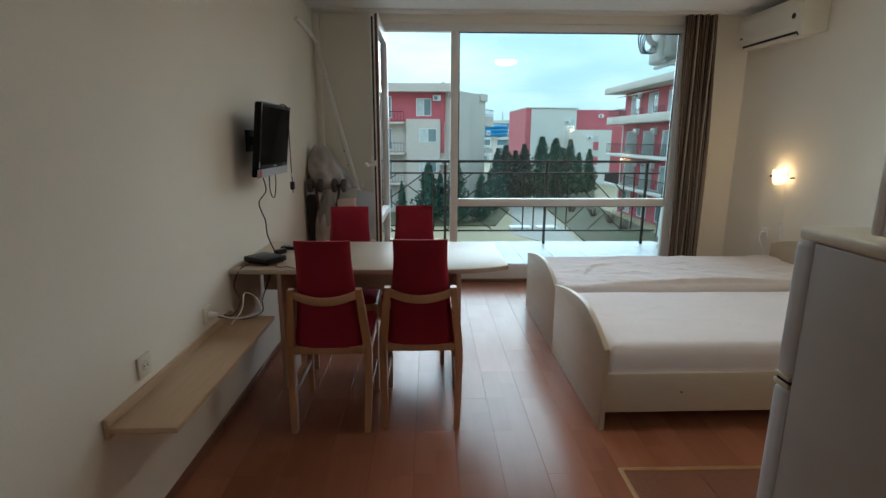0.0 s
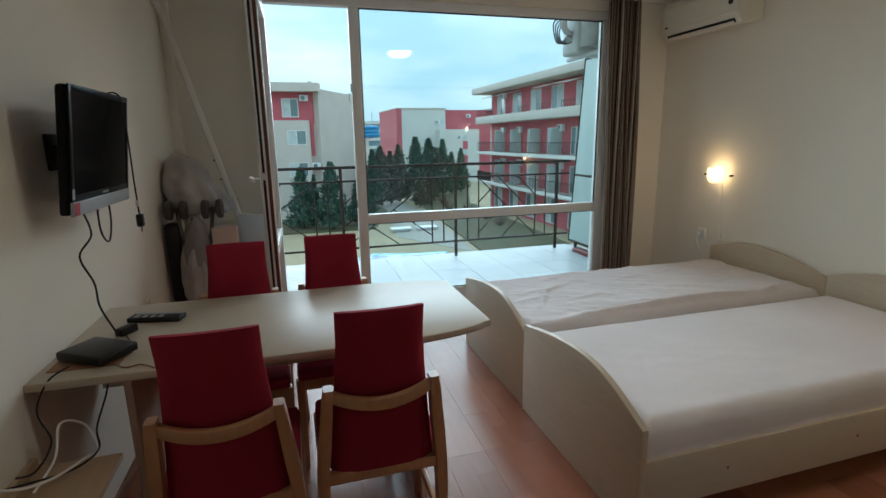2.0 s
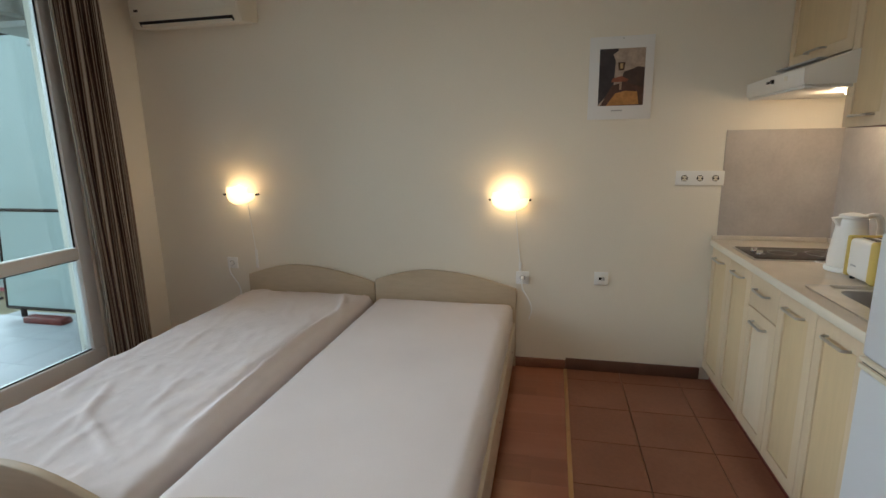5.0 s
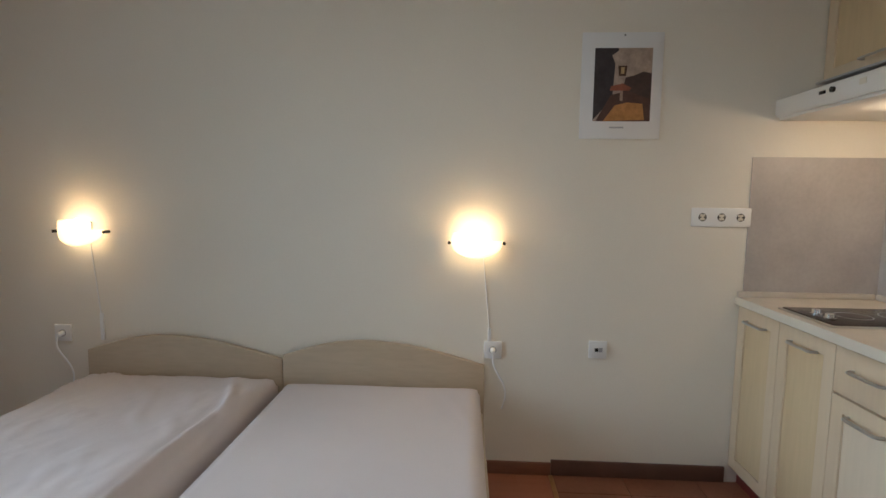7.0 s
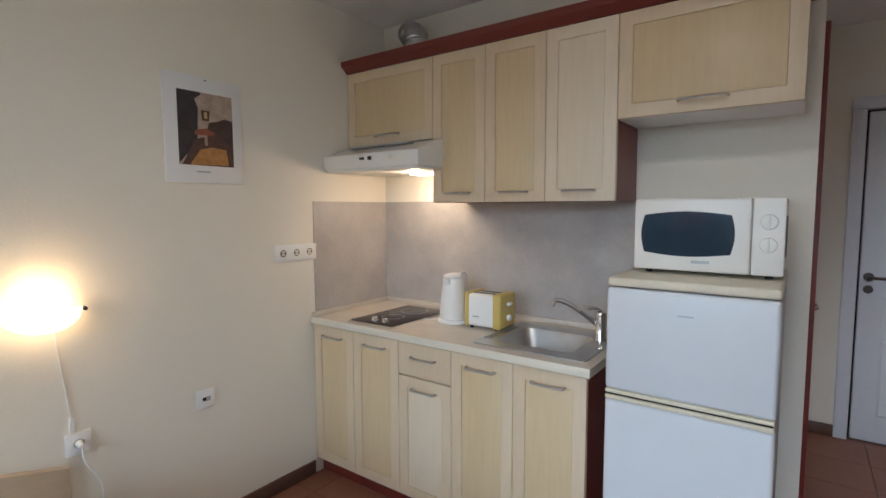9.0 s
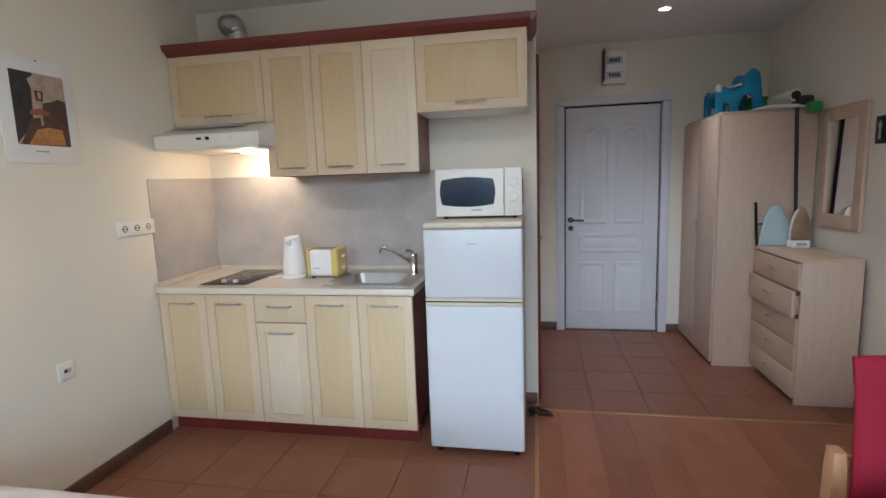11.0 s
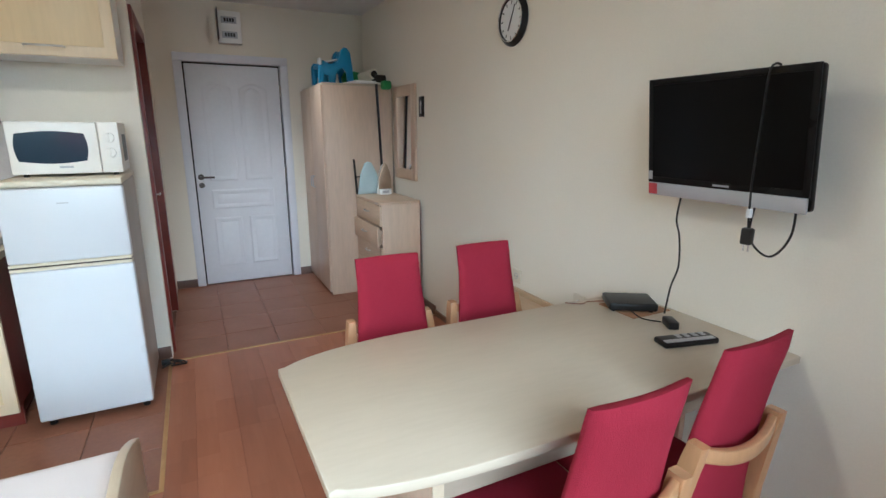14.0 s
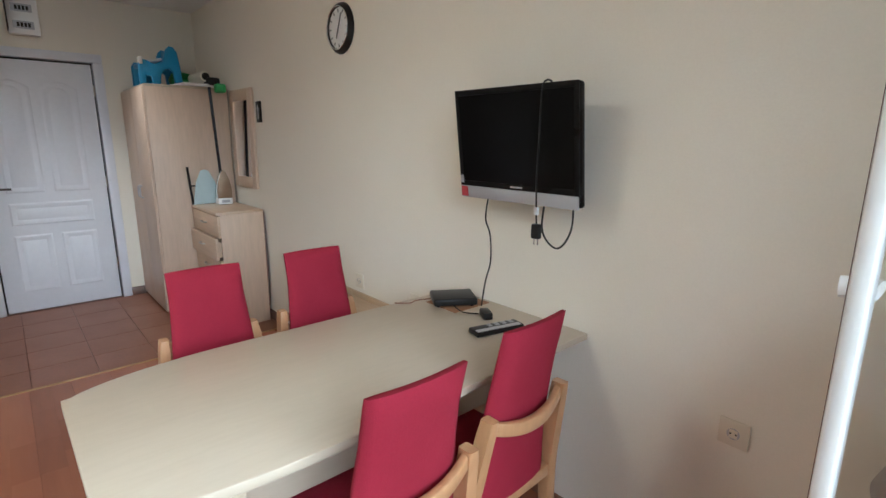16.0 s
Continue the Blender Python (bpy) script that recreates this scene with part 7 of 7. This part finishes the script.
def draped(x0, x1, y0, y1, z_lo, z_hi, crest, seed, rows=24, cols=40):
    """A loose bag: a crest line that falls off on all sides into folds."""
    noise.seed_set(seed)
    bm = fresh()
    grid = []
    for j in range(rows + 1):
        v = j / rows
        shrink = math.cos(v * math.pi / 2) ** 0.62
        line = []
        for i in range(cols):
            a = 2 * math.pi * i / cols
            fold = 1 + 0.09 * math.sin(a * 8 + 6 * v) * (1 - v) + 0.20 * noise.noise(Vector((math.cos(a) * 2.2, math.sin(a) * 2.2, v * 3))) + 0.07 * noise.noise(Vector((math.cos(a) * 7, math.sin(a) * 7, v * 9)))
            cx, cy = (x0 + x1) / 2 + (crest - (x0 + x1) / 2) * v, (y0 + y1) / 2
            x = cx + (x1 - x0) / 2 * shrink * fold * math.cos(a)
            y = cy + (y1 - y0) / 2 * shrink * fold * math.sin(a)
            hem = 0.035 * noise.noise(Vector((math.cos(a) * 3, math.sin(a) * 3, seed))) * (1 - v)
            line.append(bm.verts.new((max(x, XL + 0.012), y, z_lo + (z_hi - z_lo) * v + hem)))
        grid.append(line)
    for j in range(rows):
        for i in range(cols):
            bm.faces.new((grid[j][i], grid[j][(i + 1) % cols], grid[j + 1][(i + 1) % cols], grid[j + 1][i]))
    bm.faces.new(grid[-1])
    bm.faces.new(grid[0][::-1])
    return bm


part("plastic_cover", draped(-1.10, -0.74, 3.66, 4.02, 1.00, 1.375, -1.03, 7), M_BAG, fn, "crumpled cloudy plastic bag", angle=110)
part("hanging_bag", draped(-1.05, -0.85, 3.50, 3.92, 0.52, 1.02, -0.95, 12), M_BAG, fn, "lower part of the cloudy bag", angle=110)
for xa, xb in ((-1.065, -0.985), (-0.868, -0.788)):
    axle = part("axle", cyl(fresh(), (xa - 0.018, 3.635, 1.035), (xb + 0.018, 3.635, 1.035), 0.012, n=12), M_WHEELG, fn)
    for x in (xa, xb):
        tyre = part("wheel", lathe(fresh(), [(0.030, -0.016), (0.050, -0.017), (0.057, -0.010), (0.057, 0.010), (0.050, 0.017), (0.030, 0.016)], (0, 0, 0), 22), M_WHEELG, fn, "grey rubber pushchair wheel")
        tyre.matrix_basis = Matrix.Translation(Vector((x, 3.635, 1.035)) - ORIGIN[fn.name]) @ Matrix.Rotation(radians(90), 4, 'Y')
        part("hub", cyl(fresh(), (x - 0.019, 3.635, 1.035), (x + 0.019, 3.635, 1.035), 0.02, n=12), M_BLACK, fn)
for pts in ([(-1.025, 3.64, 1.03), (-0.99, 3.60, 0.80), (-0.93, 3.57, 0.45), (-0.87, 3.60, 0.012)], [(-0.828, 3.64, 1.03), (-0.86, 3.59, 0.80), (-0.93, 3.545, 0.45), (-1.00, 3.58, 0.012)],
            [(-0.95, 3.66, 0.98), (-0.955, 3.585, 0.80), (-0.96, 3.55, 0.6), (-0.955, 3.56, 0.35)]):
    part("frame_tube", tube(fresh(), spline(pts, 5), 0.011, 8), M_WHEELG, fn)
part("folded_hood", bx(fresh(), -1.10, 3.60, 0.012, -1.015, 3.70, 0.96, 0.025, 3), M_BLACK, fn, "folded black hood")
part("seat_cloth", draped(-1.04, -0.84, 3.53, 3.70, 0.28, 0.74, -0.94, 5, 14, 28), M_PLAID, fn, "red and white plaid seat cloth")
part("sling", draped(-1.02, -0.84, 3.545, 3.66, 0.70, 1.0, -0.92, 3, 12, 28), M_GREYCLOTH, fn, "grey canvas sling")
cart = thing("carton", (-0.77, 3.62, 0), "dusty pink carton beside the folded pushchair", "carton")
part("box", bx(fresh(), -0.84, 3.58, 0.0, -0.70, 3.68, 0.925, 0.004), mat("dusty_pink_carton", (0.56, 0.43, 0.37), (0.50, 0.37, 0.32), 5, 0.8), cart)
part("folded_sheet", turned(bx(fresh(), -0.085, -0.006, 0, 0.085, 0.006, 0.97, 0.003), pose(-0.735, 3.72, 0.012, -2, 7, 0)), mat("pale_blue_board", (0.60, 0.66, 0.70), (0.54, 0.60, 0.64), 5, 0.7), cart, "pale blue folded board")

# boxed-in pipe in the corner
box_solo("pipe_cover", (XL, YW - 0.075, 0.0, XL + 0.055, YW, CEIL), M_WALL, "narrow cream boxed-in pipe in the corner", "wall", 0.006)

# bent curtain rail leaning in the corner
lr = thing("leaning_rail", (-0.8, 4.1, 0), "long white bent curtain rail leaning in the corner", "rail")
part("rail", tube(fresh(), spline([(-1.100, 3.62, 2.315), (-1.100, 3.95, 2.305), (-1.100, 4.11, 2.285), (-1.085, 4.172, 2.24), (-1.065, 4.19, 2.16), (-0.88, 4.155, 1.45), (-0.697, 4.115, 0.74), (-0.555, 4.085, 0.02)], 6), 0.021, 8, 0.012), M_CLOTHW, lr)
for f_ in (0.40, 0.46, 0.62):
    px_, py_, pz_ = -1.065 + 0.51 * f_, 4.19 - 0.105 * f_ - 0.0215, 2.16 - 2.14 * f_
    part("screw_hole", cyl(fresh(), (px_, py_ + 0.006, pz_), (px_, py_ - 0.001, pz_), 0.006, n=10), M_BLACK, lr)
socket_n = thing("wall_switch", (-0.78, YW, 0.98), "cream switch plate beside the balcony door", "switch")
part("plate", bx(fresh(), -0.80, YW - 0.009, 0.945, -0.72, YW - 0.0005, 1.025, 0.004), M_CREAMPL, socket_n)
part("rocker", bx(fresh(), -0.785, YW - 0.013, 0.96, -0.735, YW - 0.009, 1.01, 0.002), M_CREAMPL, socket_n)

# child's blue seat on the wardrobe
WT = wz
pt_ = thing("child_toilet_seat", (-0.66, -0.98, WT), "turquoise plastic child's toilet trainer on the wardrobe", "child seat")
CS = [(0, 0), (0, 0.52), (0.06, 0.62), (0.16, 0.62), (0.35, 0.53), (0.56, 0.60), (0.66, 0.92), (0.74, 1.0), (0.84, 0.98), (0.92, 0.86), (0.97, 0.5), (1.0, 0), (0.83, 0), (0.79, 0.36), (0.70, 0.45), (0.58, 0.40), (0.50, 0.27), (0.46, 0.0), (0.30, 0.0), (0.27, 0.22), (0.16, 0.25), (0.13, 0)]
for y in (-1.20, -0.95):
    part("side_frame", prism(fresh(), [(-0.52 - 0.30 * u, WT + 0.30 * v) for u, v in CS], "y", y, y + 0.045, 0.008), M_BLUE, pt_, angle=50)
part("seat", bx(fresh(), -0.69, -1.155, WT + 0.135, -0.53, -0.95, WT + 0.17, 0.012, 3), M_BLUE, pt_)
part("backrest", turned(bx(fresh(), -0.015, -0.1025, 0.0, 0.015, 0.1025, 0.13, 0.010, 3), pose(-0.735, -1.0525, WT + 0.155, 0, -8, 0)), M_BLUE, pt_)
part("grip", bx(fresh(), -0.548, -0.965, WT + 0.15, -0.522, -0.895, WT + 0.205, 0.009, 3), M_WHITE, pt_, "white grip")
part("cushion", turned(bx(fresh(), -0.075, -0.10, 0, 0.075, 0.10, 0.018, 0.007), pose(-0.625, -1.05, WT + 0.178, 0, 14, 0)), M_WHITE, pt_, "white cushion")

# rolls and a board lying on the wardrobe
rolls = thing("wrapping_roll", (-0.95, -0.9, WT), "rolled cream paper tube on the wardrobe", "roll")
part("tube", cyl(fresh(), (-0.92, -1.30, WT + 0.075), (-0.93, -0.70, WT + 0.075), 0.04, n=18), M_CREAMPL, rolls)
part("bore", cyl(fresh(), (-0.93, -0.7005, WT + 0.075), (-0.93, -0.695, WT + 0.075), 0.028, n=18), M_BLACK, rolls)
wbd = solo("white_board", turned(bx(fresh(), -0.16, -0.26, 0, 0.16, 0.26, 0.016, 0.003), pose(-0.89, -0.93, WT + 0.001, 0, 0, 6)), M_PAPER, "white board lying on the wardrobe", "board")
gr = solo("green_bag", lathe(fresh(), [(0.02, 0), (0.085, 0.005), (0.10, 0.05), (0.075, 0.10), (0.02, 0.115)], (-0.86, -1.10, WT + 0.018), 14), M_GREEN, "green plastic bag on the wardrobe", "bag")
bro = thing("floor_brush", (-1.03, -0.74, 0.9), "dark-handled broom leaning head up beside the wardrobe", "broom")
part("handle", cyl(fresh(), (-1.005, -0.752, 0.90), (-0.965, -0.752, 1.84), 0.011, n=10), M_BLACK, bro)
part("head", bx(fresh(), -1.03, -0.775, 1.82, -0.93, -0.665, 1.885, 0.02, 3), M_BLACK, bro)
part("green_bristles", bx(fresh(), -1.05, -0.672, 1.765, -0.97, -0.60, 1.835, 0.018, 3), M_GREEN, bro, "green bristles")

# things on the chest of drawers
CT = cz
ir = thing("clothes_iron", (-0.97, -0.64, CT), "clothes iron standing upright on its white heel", "iron")
part("heel", bx(fresh(), -1.025, -0.68, CT, -0.915, -0.595, CT + 0.05, 0.008), M_WHITE, ir)
sole = [(-0.055, 0.0), (0.055, 0.0), (0.058, 0.06), (0.045, 0.14), (0.02, 0.205), (0.0, 0.225), (-0.02, 0.205), (-0.045, 0.14), (-0.058, 0.06)]
part("soleplate", prism(fresh(), [(-0.97 + a, CT + 0.05 + b) for a, b in sole], "y", -0.615, -0.605, 0.002), mat("worn_brown_soleplate", (0.36, 0.26, 0.18), (0.30, 0.21, 0.14), 8, 0.35, metal=0.6), ir)
part("shell", prism(fresh(), [(-0.97 + a * 0.85, CT + 0.05 + b * 0.92) for a, b in sole], "y", -0.68, -0.616, 0.012), M_WHITE, ir)
part("label", bx(fresh(), -1.0, -0.595, CT + 0.016, -0.94, -0.5935, CT + 0.036), M_SILVER, ir)
ib = thing("sleeve_board", (-0.92, -0.66, CT), "pale blue tapered sleeve ironing board with black legs", "ironing board")
part("board", turned(prism(fresh(), [(-0.11, 0.0), (0.11, 0.0), (0.075, 0.17), (0.03, 0.265), (0.0, 0.275), (-0.03, 0.265), (-0.075, 0.17)], "y", -0.012, 0.012, 0.005), pose(-0.865, -0.715, CT + 0.003, 4, 0, 6)), mat("pale_blue_cover", (0.52, 0.64, 0.66), (0.44, 0.56, 0.59), 6, 0.8), ib)
part("leg", cyl(fresh(), (-0.758, -0.735, CT), (-0.740, -0.742, CT + 0.30), 0.009, n=8), M_BLACK, ib)
part("leg_brace", cyl(fresh(), (-0.75, -0.738, CT + 0.15), (-0.85, -0.735, CT + 0.15), 0.005, n=8), M_BLACK, ib)

# tangle of black cable on the floor beside the fridge
ct = thing("cable_tangle", (0.73, 0.13, 0), "tangle of black cable on the floor by the fridge", "cable")
rnd = random.Random(11)
part("cable", tube(fresh(), spline([(0.72 + rnd.uniform(-0.06, 0.07), 0.14 + rnd.uniform(-0.07, 0.09), 0.006 + rnd.uniform(0, 0.03)) for _ in range(14)], 6), 0.0045, 6), M_BLACK, ct)
part("plug", bx(fresh(), 0.755, 0.10, 0.001, 0.80, 0.135, 0.035, 0.008), M_BLACK, ct)

# ---- floors: screed below, then planks and tiles ----

screed = solo("floor", bx(fresh(), XL, YD, -0.12, XR, YW, -0.012), M_GROUT, "reddish laminate and brown tiled floor", "floor", kind="structure")


def piece_mesh(name, sx, sy, h, b):
    bm = bx(fresh(), -sx / 2, -sy / 2, -h, sx / 2, sy / 2, 0)
    top = [e for e in bm.edges if all(v.co.z > -h / 2 for v in e.verts)]
    bmesh.ops.bevel(bm, geom=top, offset=b, segments=1, affect='EDGES')
    me = bpy.data.meshes.new(name)
    bm.to_mesh(me)
    bm.free()
    return me


MESHES = {}


def lay(name, x0, y0, x1, y1, material, gap, b, parent=None, z=0.0):
    """One floor piece between those corners, sharing its mesh with pieces of the same size."""
    sx, sy = round(x1 - x0 - gap, 4), round(y1 - y0 - gap, 4)
    if sx < 0.01 or sy < 0.01:
        return
    key = (name, sx, sy)
    if key not in MESHES:
        MESHES[key] = piece_mesh(name, sx, sy, 0.011, b)
        MESHES[key].materials.append(material)
    ob = new(name, MESHES[key])
    parent = parent or screed
    ob.parent = parent
    ob.location = Vector(((x0 + x1) / 2, (y0 + y1) / 2, z)) - ORIGIN[parent.name]


def lay_planks(x0, y0, x1, y1, w, ln, off):
    x, k = x0, 0
    while x < x1 - 0.01:
        xe = min(x + w, x1)
        y = y0 - off * ((k * 3) % 4)
        while y < y1 - 0.01:
            a, b = max(y, y0), min(y + ln, y1)
            if b - a > 0.02:
                lay("plank", x, a, xe, b, M_LAMINATE, 0.0006, 0.0004)
            y += ln
        x, k = xe, k + 1


def lay_tiles(x0, y0, x1, y1, s, ax, ay):
    x = ax - s * math.ceil((ax - x0) / s)
    while x < x1 - 0.01:
        y = ay - s * math.ceil((ay - y0) / s)
        while y < y1 - 0.01:
            a, b, c, d = max(x, x0), max(y, y0), min(x + s, x1), min(y + s, y1)
            if c - a > 0.015 and d - b > 0.015:
                lay("tile", a, b, c, d, M_TILE, 0.003, 0.0012)
            y += s
        x += s


lay_planks(XL, SEAM, TILEX - 0.012, YW - 0.02, 0.193, 1.285, 0.32)
lay_planks(TILEX - 0.012, TILEY + 0.006, XR, YW - 0.02, 0.193, 1.285, 0.32)
lay_tiles(TILEX, YK, XR, TILEY - 0.006, 0.33, TILEX, TILEY)
lay_tiles(XL, YD, XH, SEAM - 0.012, 0.33, XH, SEAM)
box_solo("trim_strip", (XL, SEAM - 0.018, -0.012, TILEX, SEAM + 0.002, 0.003), M_BRASS, "narrow brass strip between tiles and laminate", "trim", 0.001)
box_solo("trim_strip", (TILEX - 0.014, SEAM + 0.002, -0.012, TILEX + 0.006, TILEY + 0.008, 0.003), M_BRASS, "narrow brass strip beside the kitchen tiles", "trim", 0.001)
box_solo("trim_strip", (TILEX + 0.006, TILEY - 0.010, -0.012, XR, TILEY + 0.010, 0.003), M_BRASS, "narrow brass strip along the kitchen tiles", "trim", 0.001)
BT = 0.40
for i in range(9):
    for j in range(4):
        lay("tile", -0.6 + BT * i, YW + T + 0.02 + BT * j, -0.6 + BT * (i + 1), min(YW + T + 0.02 + BT * (j + 1), 6.16), M_BALC, 0.0025, 0.001, bf, 0.04)
